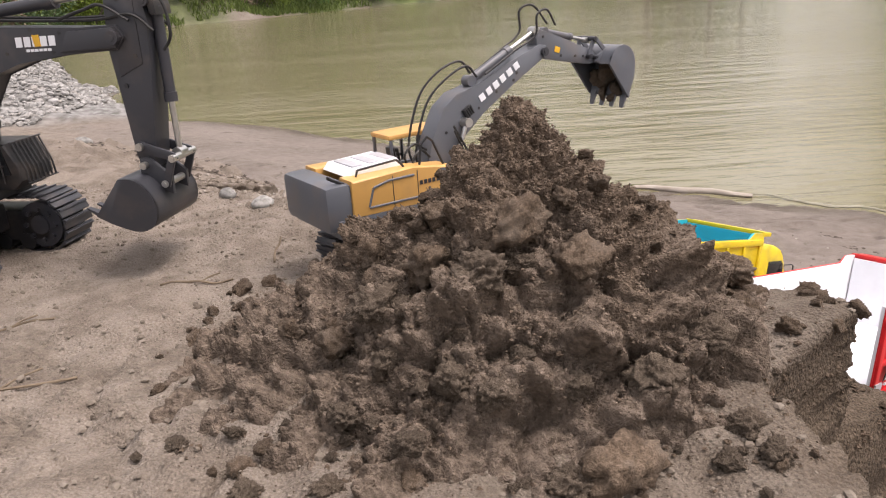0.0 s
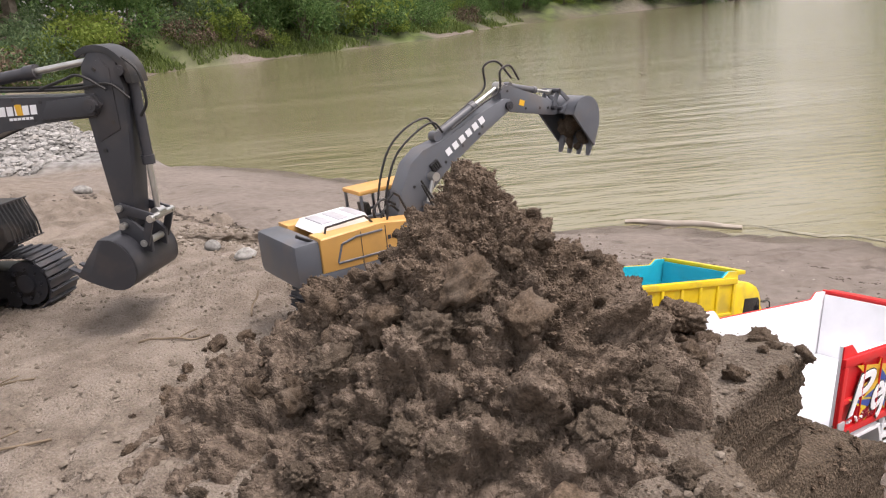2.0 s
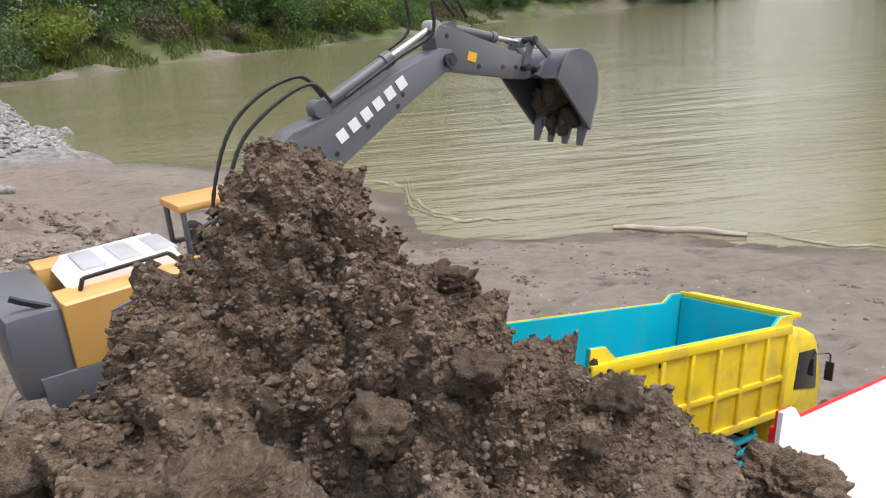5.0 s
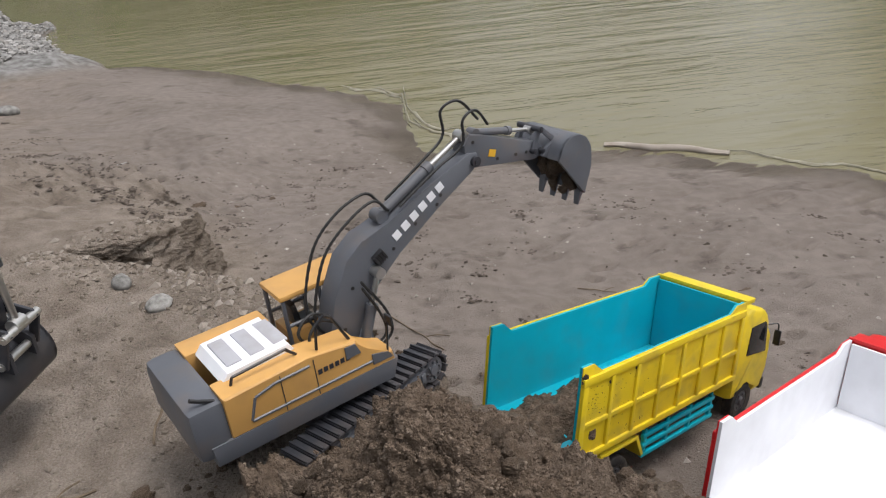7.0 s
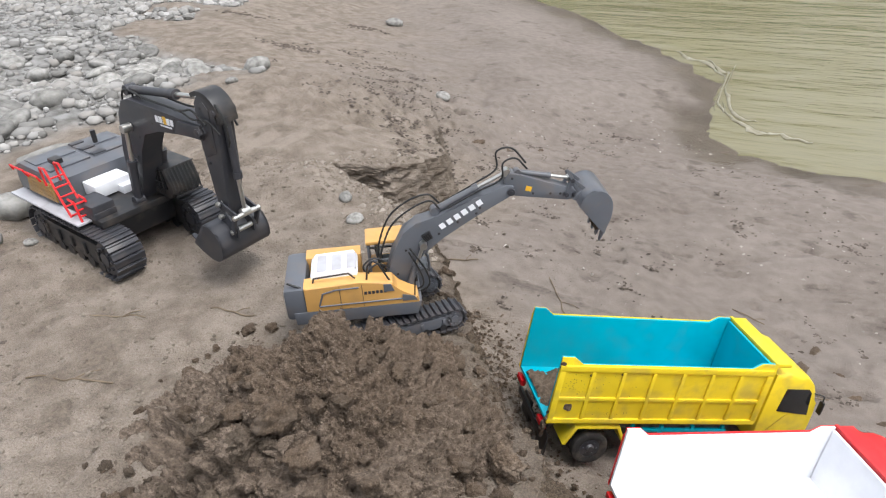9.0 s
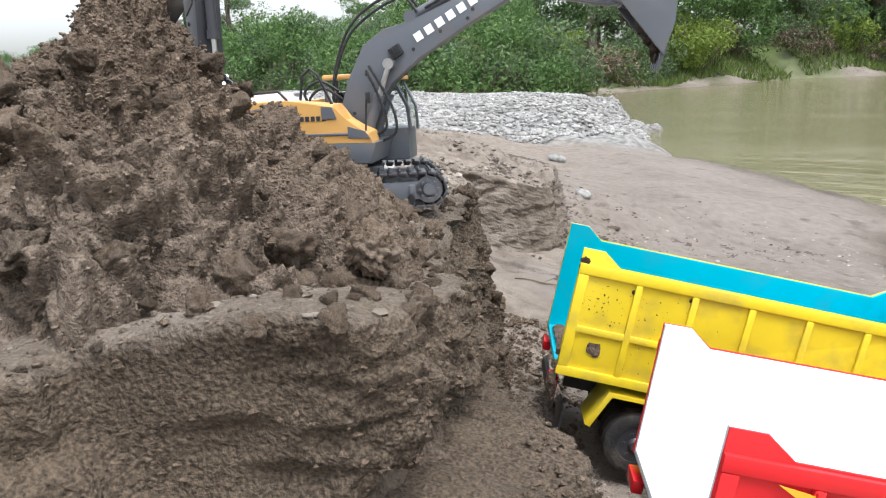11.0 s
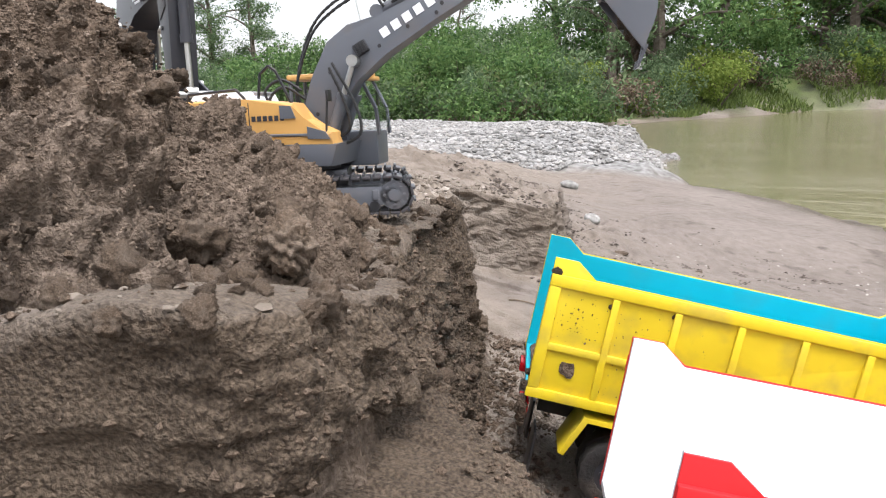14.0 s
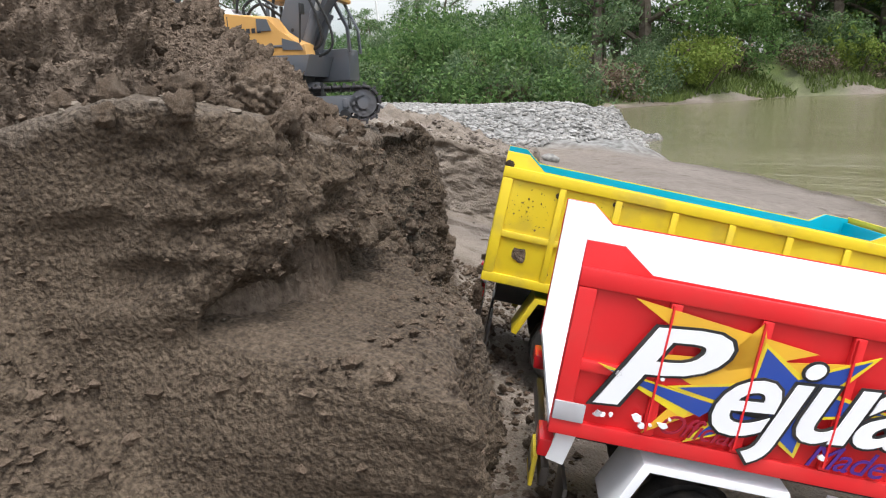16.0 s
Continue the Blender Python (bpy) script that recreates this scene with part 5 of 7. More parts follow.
def large_digger(m):
    t = empty("toy_excavator", m, "large black toy excavator with orange side panel, bucket curled, on sand", "toy excavator", "toy excavators")
    tracks(t, 0.138, 0.046, 0.105, 0.068, 46, M_BLK, M_DGREY)
    bm = B()
    add_box(bm, (0, 0, 0.062), (0.17, 0.15, 0.045), 0.006)
    add_cyl(bm, (0, 0, 0.08), (0, 0, 0.098), 0.066, 32)
    part("undercarriage", bm, M_BLK, t)
    bm = B()
    add_box(bm, (-0.055, 0, 0.106), (0.34, 0.215, 0.016), 0.003)
    part("deck", bm, M_BLK, t)
    # engine house
    bm = B()
    add_prism(bm, [(-0.235, 0.114), (-0.05, 0.114), (-0.05, 0.166), (-0.075, 0.178), (-0.205, 0.180), (-0.238, 0.165)], -0.112, 0.112, 0.006)
    house = part("engine_house", bm, M_GREY, t, "slate grey plastic housing")
    bm = B()
    add_prism(bm, [(-0.185, 0.118), (-0.056, 0.118), (-0.056, 0.160), (-0.172, 0.163)], -0.1152, -0.1118, 0.0008)
    for k in range(4):
        add_box(bm, (-0.118, -0.1155, 0.126 + 0.009 * k), (0.10, 0.0015, 0.003))
    part("side_panel", bm, M_BROWN, house, "dull orange louvred panel")
    bm = B()
    add_prism(bm, [(-0.185, 0.118), (-0.056, 0.118), (-0.056, 0.160), (-0.172, 0.163)], 0.1118, 0.1152, 0.0008)
    part("side_panel", bm, M_BROWN, house, "dull orange panel")
    for x, w in ((-0.175, 0.058), (-0.105, 0.05)):
        for yy in (-0.052, 0.052):
            bm = B()
            add_box(bm, (x, yy, 0.1802), (w, 0.094, 0.004), 0.0012)
            part("roof_plate", bm, M_GREY, house)
    for k in range(3):
        bm = B()
        add_box(bm, (-0.19 + 0.05 * k, 0.02, 0.1832), (0.020, 0.030, 0.003), 0.001)
        part("roof_vent", bm, M_DGREY, house)
    bm = B()
    add_cyl(bm, (-0.155, 0.05, 0.178), (-0.155, 0.05, 0.212), 0.006, 12)
    part("exhaust", bm, M_BLK, t)
    bm = B()
    add_box(bm, (-0.095, -0.075, 0.196), (0.03, 0.022, 0.012), 0.003)
    part("air_filter", bm, M_BLK, t)
    # open bay with pale boxes
    bm = B()
    add_box(bm, (-0.02, -0.012, 0.132), (0.055, 0.085, 0.030), 0.003)
    add_box(bm, (0.012, 0.020, 0.122), (0.03, 0.045, 0.020), 0.002)
    part("battery_box", bm, M_WHITE, t, "white battery box in the open bay")
    bm = B()
    add_box(bm, (-0.02, 0.105, 0.135), (0.12, 0.012, 0.045), 0.003)
    part("side_box", bm, M_DGREY, t)
    bm = B()
    add_box(bm, (0.055, -0.085, 0.128), (0.075, 0.050, 0.030), 0.003)
    add_box(bm, (0.085, -0.085, 0.120), (0.02, 0.050, 0.014), 0.002)
    part("side_box", bm, M_DGREY, t)
    # walkways, rails, ladder
    for s in (-1, 1):
        bm = B()
        add_box(bm, (-0.085, s * 0.122, 0.106), (0.31, 0.034, 0.005), 0.0018)
        part("walkway", bm, M_LGREY, t, "pale worn metal walkway")
    bm = B()
    for x0, x1 in ((-0.235, -0.170), (-0.160, -0.105)):
        bar_path(bm, [(x0, -0.116, 0.158), (x0, -0.121, 0.171), (x1, -0.121, 0.171), (x1, -0.116, 0.158)], 0.0022)
    part("handrail", bm, M_RED, t, "bright red handrail")
    for steps, rails, name in (
        ([(0.020 - 0.050 * k / 4.5, 0.112 + 0.085 * k / 4.5) for k in range(5)], (-0.126, -0.094), "ladder"),
        ([(0.058 - (z - 0.11) * 0.2, z) for z in (0.118, 0.132, 0.146)], (-0.124, -0.100), "lower_ladder"),
    ):
        path = [(0.020, 0.108), (-0.012, 0.162), (-0.036, 0.208), (-0.058, 0.206), (-0.052, 0.165)] if name == "ladder" else [(0.062, 0.108), (0.050, 0.150), (0.026, 0.152)]
        bm = B()
        bar_path(bm, [(x, rails[0], z) for x, z in path], 0.0026)
        ladder = part(name, bm, M_RED, t, "bright orange-red ladder with rungs")
        bm = B()
        bar_path(bm, [(x, rails[1], z) for x, z in path], 0.0026)
        part("rail", bm, M_RED, ladder)
        for x, z in steps:
            bm = B()
            add_cyl(bm, (x, rails[0], z), (x, rails[1], z), 0.0022, 6)
            part("rung", bm, M_RED, ladder)
    # cab with guard bars
    bm = B()
    add_prism(bm, [(0.035, 0.112), (0.130, 0.112), (0.148, 0.135), (0.146, 0.165), (0.132, 0.222), (0.040, 0.225)], 0.040, 0.112, 0.005)
    cab = part("cab", bm, M_BLK, t)
    guard = [([(0.155, 0.046 + 0.0085 * k, 0.128), (0.153, 0.046 + 0.0085 * k, 0.165), (0.139, 0.046 + 0.0085 * k, 0.224)], 0.0016) for k in range(8)]
    guard += [([(0.155, 0.042, 0.128), (0.155, 0.110, 0.128)], 0.002), ([(0.139, 0.042, 0.224), (0.139, 0.110, 0.224)], 0.002), ([(0.05, 0.037, 0.172), (0.125, 0.037, 0.172)], 0.0015)]
    guard += [([(0.05 + 0.014 * k, 0.037, 0.130), (0.05 + 0.014 * k, 0.037, 0.215)], 0.0015) for k in range(6)]
    for path, r in guard:
        bm = B()
        bar_path(bm, path, r)
        part("guard_bar", bm, M_BLK, cab, "black bar of the cab guard")
    for yy, w in ((0.1125, 0.0015), (0.0385, 0.0015)):
        bm = B()
        add_prism(bm, [(0.050, 0.150), (0.132, 0.150), (0.124, 0.212), (0.052, 0.212)], yy - w, yy + w)
        part("side_window", bm, M_TINT, cab, "dark window")
    cab.matrix_basis = Matrix.Translation((0.010, 0, 0.112)) @ Matrix.Diagonal((1, 1, 0.64, 1)) @ Matrix.Translation((0, 0, -0.112))
    # boom
    yb, hb = 0.030, 0.024
    boom_prof = [(0.045, 0.115), (0.083, 0.108), (0.112, 0.165), (0.140, 0.238), (0.172, 0.282), (0.230, 0.300), (0.300, 0.306), (0.380, 0.309), (0.393, 0.325), (0.384, 0.341), (0.330, 0.340), (0.225, 0.346), (0.140, 0.350), (0.112, 0.342), (0.088, 0.310), (0.062, 0.225)]
    bm = B()
    add_prism(bm, boom_prof, yb - hb, yb + hb, 0.002)
    for s in (-1, 1):
        add_prism(bm, [(0.298, 0.311), (0.381, 0.312), (0.390, 0.325), (0.381, 0.338), (0.314, 0.336)], yb + s * (hb - 0.001), yb + s * (hb + 0.005), 0.001)
    boom = part("boom", bm, M_DGREY, t, "dark grey painted boom")
    for s in (-1, 1):
        bm = B()
        for k in range(5):
            x = 0.232 + 0.0125 * k
            add_prism(bm, [(x, 0.3195), (x + 0.0095, 0.3195), (x + 0.0105, 0.3325), (x + 0.001, 0.3325)], yb + s * (hb - 0.0005), yb + s * (hb + 0.0008))
        for k in range(6):
            x = 0.246 + 0.0065 * k
            add_prism(bm, [(x, 0.313), (x + 0.005, 0.313), (x + 0.005, 0.3165), (x, 0.3165)], yb + s * (hb - 0.0005), yb + s * (hb + 0.0008))
        part("marking", bm, M_WHITE, boom, "plain white printed bars")
        bm = B()
        add_prism(bm, [(0.2605, 0.3195), (0.270, 0.3195), (0.2685, 0.3345), (0.259, 0.3345)], yb + s * (hb - 0.0005), yb + s * (hb + 0.0012))
        part("marking", bm, M_GOLD, boom, "small yellow printed wedge")
        for x, z in ((0.215, 0.312), (0.258, 0.341), (0.300, 0.335), (0.286, 0.311), (0.150, 0.27), (0.12, 0.22)):
            bm = B()
            add_cyl(bm, (x, yb + s * (hb - 0.002), z), (x, yb + s * (hb + 0.0006), z), 0.0026, 10)
            part("bolt_hole", bm, M_BLK, boom)
    # stick
    stick_prof = [(0.364, 0.316), (0.370, 0.378), (0.386, 0.398), (0.406, 0.402), (0.422, 0.386), (0.427, 0.345), (0.415, 0.250), (0.402, 0.165), (0.396, 0.148), (0.377, 0.148), (0.374, 0.170)]
    bm = B()
    add_prism(bm, stick_prof, yb - 0.019, yb + 0.019, 0.002)
    for s in (-1, 1):
        add_prism(bm, [(0.376, 0.345), (0.386, 0.378), (0.400, 0.386), (0.412, 0.372), (0.410, 0.290), (0.374, 0.274)], yb + s * 0.018, yb + s * 0.0205, 0.0008)
    stick = part("stick", bm, M_DGREY, t, "dark grey tapered stick")
    bm = B()
    arc = [(0.392 + 0.050 * math.cos(math.radians(a)), 0.354 + 0.050 * math.sin(math.radians(a))) for a in range(125, -6, -13)]
    arc2 = [(0.392 + 0.042 * math.cos(math.radians(a)), 0.354 + 0.042 * math.sin(math.radians(a))) for a in range(-5, 126, 13)]
    add_prism(bm, arc + arc2, yb - 0.020, yb + 0.020, 0.001)
    part("arm_head", bm, M_BLK, stick)
    for x, z in ((0.390, 0.372), (0.402, 0.30), (0.380, 0.262)):
        for s in (-1, 1):
            bm = B()
            add_cyl(bm, (x, yb + s * 0.019, z), (x, yb + s * 0.0212, z), 0.003, 10)
            part("bolt_hole", bm, M_BLK, stick)
    pin(t, 0.380, 0.325, yb - 0.034, yb + 0.034, 0.009, M_DGREY)
    pin(t, 0.428, 0.368, yb - 0.024, yb + 0.024, 0.007, M_DGREY)
    # rams
    for s in (-1, 1):
        ram(t, (0.092, 0.118), (0.128, 0.290), yb + s * 0.036, 0.0085, 0.55)
    ram(t, (0.118, 0.360), (0.386, 0.385), yb, 0.0085, 0.62)
    ram(t, (0.432, 0.360), (0.428, 0.166), yb, 0.0075, 0.62)
    # linkage
    for s in (-1, 1):
        bm = B()
        add_prism(bm, [(0.381, 0.180), (0.385, 0.187), (0.432, 0.170), (0.437, 0.162), (0.430, 0.157), (0.384, 0.172)], yb + s * 0.021, yb + s * 0.025, 0.0008)
        part("link_arm", bm, M_DGREY, t)
        bm = B()
        add_prism(bm, [(0.425, 0.166), (0.436, 0.164), (0.420, 0.123), (0.409, 0.126)], yb + s * 0.0255, yb + s * 0.0295, 0.0008)
        part("link_arm", bm, M_DGREY, t)
    for x, z in ((0.385, 0.180), (0.386, 0.154), (0.414, 0.128), (0.431, 0.163)):
        pin(t, x, z, yb - 0.031, yb + 0.031, 0.0052, M_STEEL)
    bucket(t, [(0.362, 0.143), (0.384, 0.141), (0.402, 0.126), (0.411, 0.102), (0.405, 0.078), (0.380, 0.068), (0.345, 0.078), (0.318, 0.091)], 0.116, M_DGREY, 5, [(0.378, 0.163), (0.392, 0.165), (0.422, 0.136), (0.420, 0.112), (0.398, 0.120), (0.376, 0.138)], yb, "dark grey bucket with pale scuffed teeth")
    # hoses
    for pts in (
        [(0.09, yb - 0.01, 0.318), (0.115, yb - 0.012, 0.362), (0.20, yb - 0.014, 0.356), (0.30, yb - 0.012, 0.350), (0.366, yb - 0.026, 0.349), (0.409, yb - 0.024, 0.352), (0.434, yb - 0.02, 0.330)],
        [(0.09, yb + 0.01, 0.318), (0.12, yb + 0.012, 0.364), (0.20, yb + 0.014, 0.358), (0.30, yb + 0.012, 0.352), (0.366, yb + 0.026, 0.352), (0.409, yb + 0.024, 0.354), (0.434, yb + 0.02, 0.335)],
        [(0.432, yb - 0.016, 0.385), (0.452, yb - 0.018, 0.365), (0.456, yb - 0.018, 0.325), (0.440, yb - 0.012, 0.305)],
        [(0.30, yb - 0.018, 0.352), (0.345, yb - 0.026, 0.362), (0.37, yb - 0.026, 0.366), (0.405, yb - 0.026, 0.345)],
    ):
        bm = B()
        add_tube(bm, pts, 0.0022, 6, 5)
        part("hose", bm, M_HOSE, t)
    return t


digger_large = large_digger(pose(-0.808, 1.070, 0.234, 0, 0, -10))


def small_digger(m):
    t = empty("toy_excavator", m, "small orange and grey toy excavator with raised arm beside the heap", "toy excavator", "toy excavators")
    tracks(t, 0.100, 0.0195, 0.060, 0.038, 46, M_GREY, M_DGREY)
    bm = B()
    add_box(bm, (0, 0, 0.034), (0.10, 0.085, 0.026), 0.004)
    add_cyl(bm, (0, 0, 0.044), (0, 0, 0.068), 0.040, 28)
    part("undercarriage", bm, M_DGREY, t)
    # lower grey band and orange bodywork
    bm = B()
    add_prism(bm, [(-0.150, 0.060), (0.054, 0.056), (0.062, 0.080), (-0.152, 0.084)], -0.066, 0.066, 0.003)
    part("deck", bm, M_GREY, t, "slate grey lower band")
    bm = B()
    add_box(bm, (-0.146, 0, 0.098), (0.038, 0.128, 0.060), 0.010)
    part("counterweight", bm, M_GREY, t, "rounded slate grey counterweight")
    for s in (-1, 1):
        if s < 0:
            prof = [(-0.130, 0.083), (0.058, 0.079), (0.056, 0.092), (0.024, 0.106), (0.016, 0.124), (-0.040, 0.130), (-0.130, 0.130)]
        else:
            prof = [(-0.130, 0.083), (-0.035, 0.081), (-0.035, 0.128), (-0.130, 0.130)]
        bm = B()
        add_prism(bm, prof, s * 0.032, s * 0.0655, 0.003)
        cover = part("side_cover", bm, M_ORANGE, t, "orange side cover with grey trim line")
        bm = B()
        y = s * 0.0662
        for a, c in (((-0.108, 0.093), (-0.100, 0.116)), ((-0.100, 0.116), (-0.078, 0.121)), ((-0.078, 0.121), (-0.040, 0.121)), ((-0.108, 0.092), (0.040 if s < 0 else -0.04, 0.090))):
            add_cyl(bm, (a[0], y - s * 0.0007, a[1]), (c[0], y - s * 0.0007, c[1]), 0.0016, 6)
        part("trim_line", bm, M_GREY, cover)
        if s < 0:
            bm = B()
            for k in range(6):
                add_box(bm, (-0.030 + 0.0065 * k, -0.0655, 0.109), (0.0045, 0.0014, 0.0055))
            part("marking", bm, M_DGREY, cover, "plain dark printed bars")
            bm = B()
            add_prism(bm, [(0.0005, 0.108), (0.018, 0.108), (0.013, 0.121), (0.0005, 0.122)], -0.0670, -0.0655)
            add_prism(bm, [(0.030, 0.086), (0.055, 0.085), (0.050, 0.093), (0.030, 0.099)], -0.0670, -0.0655)
            part("grille", bm, M_GREY, cover)
            for x in (-0.072, -0.035):
                bm = B()
                add_box(bm, (x, -0.0657, 0.105), (0.0008, 0.0008, 0.042))
                part("panel_seam", bm, M_DGREY, cover)
        else:
            bm = B()
            add_box(bm, (-0.098, 0.0660, 0.106), (0.040, 0.0015, 0.030), 0.0006)
            part("grille", bm, M_GREY, cover)
    bm = B()
    add_prism(bm, [(-0.120, 0.128), (-0.04, 0.128), (-0.046, 0.139), (-0.112, 0.137)], -0.040, 0.032, 0.002)
    hood = part("engine_hood", bm, M_WHITE, t, "pale worn engine hood")
    bm = B()
    for x in (-0.10, -0.075, -0.05):
        add_box(bm, (x, -0.004, 0.1378), (0.016, 0.052, 0.0026), 0.0008)
    part("vent", bm, M_LGREY, hood)
    bm = B()
    bar_path(bm, [(-0.115, -0.050, 0.130), (-0.112, -0.050, 0.138), (-0.055, -0.050, 0.141), (-0.045, -0.050, 0.130)], 0.0016)
    bar_path(bm, [(-0.135, -0.055, 0.126), (-0.150, -0.055, 0.134), (-0.156, -0.055, 0.138)], 0.0022)
    bar_path(bm, [(0.012, -0.058, 0.122), (-0.004, -0.058, 0.158), (-0.012, -0.058, 0.164), (-0.022, -0.058, 0.156), (-0.026, -0.058, 0.130)], 0.0017)
    part("handrail", bm, M_BLK, t)
    # cab
    bm = B()
    x0, x1, ya, yb2 = -0.020, 0.078, 0.020, 0.066
    add_box(bm, ((x0 + x1) / 2 + 0.004, (ya + yb2) / 2, 0.070), (x1 - x0, yb2 - ya, 0.040), 0.004)
    posts = ([(x0, 0.09), (x0, 0.150)], [(0.024, 0.09), (0.024, 0.152)], [(x1 + 0.006, 0.085), (x1 + 0.004, 0.115), (x1 - 0.014, 0.152)])
    cab = part("cab", bm, M_GREY, t, "grey cab frame")
    for yy in (ya, yb2):
        for pp in posts + ([(x0, 0.118), (0.024, 0.118)],):
            bm = B()
            bar_path(bm, [(x, yy, z) for x, z in pp], 0.0024)
            part("cab_post", bm, M_GREY, cab, "slim grey cab post")
    bm = B()
    add_box(bm, ((x0 + x1) / 2 - 0.006, (ya + yb2) / 2, 0.154), (x1 - x0 - 0.004, yb2 - ya + 0.006, 0.007), 0.003)
    add_box(bm, (x1 - 0.008, (ya + yb2) / 2, 0.150), (0.010, yb2 - ya + 0.004, 0.005), 0.0015)
    part("cab_roof", bm, M_ORANGE, cab, "orange cab roof")
    bm = B()
    add_box(bm, (0.002, (ya + yb2) / 2, 0.096), (0.040, yb2 - ya - 0.004, 0.020), 0.002)
    part("cab_base", bm, M_ORANGE, cab)
    bm = B()
    add_box(bm, (0.010, (ya + yb2) / 2, 0.104), (0.022, 0.026, 0.010), 0.003)
    add_box(bm, (-0.004, (ya + yb2) / 2, 0.120), (0.008, 0.026, 0.032), 0.003, (0, -8, 0))
    part("seat", bm, M_BLK, cab)
    for nm, prof, yy in (("side_window", [(x0 + 0.002, 0.119), (0.023, 0.119), (0.023, 0.149), (x0 + 0.002, 0.149)], ya), ("side_window", [(0.026, 0.092), (x1 + 0.004, 0.092), (x1 + 0.002, 0.115), (x1 - 0.014, 0.149), (0.026, 0.149)], ya), ("side_window", [(0.026, 0.092), (x1 + 0.004, 0.092), (x1 + 0.002, 0.115), (x1 - 0.014, 0.149), (0.026, 0.149)], yb2)):
        bm = B()
        add_prism(bm, prof, yy - 0.0006, yy + 0.0006)
        w = part(nm, bm, M_CLEAR, cab, "clear plastic window")
        w.visible_shadow = False
    bm = B()
    add_prism(bm, [(x1 + 0.0065, 0.090), (x1 + 0.0075, 0.090), (x1 + 0.0055, 0.115), (x1 - 0.0125, 0.150), (x1 - 0.0137, 0.150), (x1 + 0.0043, 0.115)], ya + 0.003, yb2 - 0.003)
    w = part("windscreen", bm, M_CLEAR, cab, "clear plastic windscreen")
    w.visible_shadow = False
    bm = B()
    bar_path(bm, [(0.056, yb2 + 0.002, 0.13), (0.066, yb2 + 0.018, 0.132)], 0.001)
    add_box(bm, (0.066, yb2 + 0.018, 0.127), (0.003, 0.010, 0.018), 0.001)
    part("mirror_stalk", bm, M_BLK, t)
    bm = B()
    bar_path(bm, [(0.050, -0.064, 0.088), (0.054, -0.066, 0.128)], 0.0012)
    part("mirror_stalk", bm, M_BLK, t)
    bm = B()
    add_box(bm, (0.056, -0.066, 0.130), (0.003, 0.012, 0.012), 0.001)
    part("mirror", bm, M_BLK, t)
    # boom
    y0, hb = -0.006, 0.0155
    prof = [(0.004, 0.080), (0.036, 0.078), (0.046, 0.118), (0.066, 0.152), (0.098, 0.182), (0.150, 0.222), (0.202, 0.258), (0.212, 0.266), (0.208, 0.277), (0.196, 0.278), (0.140, 0.252), (0.085, 0.220), (0.052, 0.210), (0.030, 0.190), (0.014, 0.150), (0.006, 0.110)]
    bm = B()
    add_prism(bm, prof, y0 - hb, y0 + hb, 0.0015)
    boom = part("boom", bm, M_GREY, t, "slate grey boom")
    ax, az = 0.807, 0.59
    for s in (-1, 1):
        bm = B()
        for k in range(6):
            x, z = 0.094 + 0.0145 * k * ax, 0.198 + 0.0145 * k * az
            add_prism(bm, [(x, z), (x + 0.0095 * ax, z + 0.0095 * az), (x + 0.0095 * ax - 0.0098 * az, z + 0.0095 * az + 0.0098 * ax), (x - 0.0098 * az, z + 0.0098 * ax)], y0 + s * (hb - 0.0004), y0 + s * (hb + 0.0007))
        part("marking", bm, M_WHITE, boom, "plain white printed bars")
        bm = B()
        add_box(bm, (0.070, y0 + s * (hb + 0.002), 0.186), (0.015, 0.006, 0.013), 0.001, (0, -36, 0))
        for k in range(4):
            add_box(bm, (0.070 + 0.003 * (k - 1.5), y0 + s * (hb + 0.0055), 0.186 + 0.002 * (k - 1.5)), (0.0016, 0.002, 0.012), 0, (0, -36, 0))
        part("work_lamp", bm, M_BLK, boom)
        for x, z in ((0.090, 0.190), (0.120, 0.212), (0.155, 0.238), (0.150, 0.228), (0.036, 0.158), (0.024, 0.112)):
            bm = B()
            add_cyl(bm, (x, y0 + s * (hb - 0.002), z), (x, y0 + s * (hb + 0.0005), z), 0.0022, 9)
            part("bolt_hole", bm, M_BLK, boom)
    # stick
    prof = [(0.196, 0.262), (0.190, 0.290), (0.200, 0.304), (0.222, 0.300), (0.330, 0.272), (0.340, 0.262), (0.336, 0.252), (0.322, 0.248), (0.215, 0.256)]
    bm = B()
    add_prism(bm, prof, y0 - 0.0125, y0 + 0.0125, 0.0014)
    stick = part("stick", bm, M_GREY, t, "slate grey stick")
    bm = B()
    add_box(bm, (0.240, y0 - 0.0128, 0.272), (0.012, 0.001, 0.010), 0, (0, 12, 0))
    part("sticker", bm, M_GOLD, stick, "small yellow sticker")
    for x, z in ((0.25, 0.262), (0.285, 0.262), (0.305, 0.262), (0.205, 0.293)):
        for s in (-1, 1):
            bm = B()
            add_cyl(bm, (x, y0 + s * 0.011, z), (x, y0 + s * 0.0132, z), 0.0025, 9)
            part("bolt_hole", bm, M_BLK, stick)
    pin(t, 0.204, 0.268, y0 - 0.020, y0 + 0.020, 0.0062, M_DGREY)
    for s in (-1, 1):
        ram(t, (0.042, 0.084), (0.064, 0.172), y0 + s * 0.0225, 0.0058, 0.58, M_GREY)
    ram(t, (0.082, 0.226), (0.196, 0.296), y0, 0.006, 0.60, M_GREY)
    ram(t, (0.216, 0.302), (0.322, 0.290), y0, 0.0052, 0.62, M_GREY)
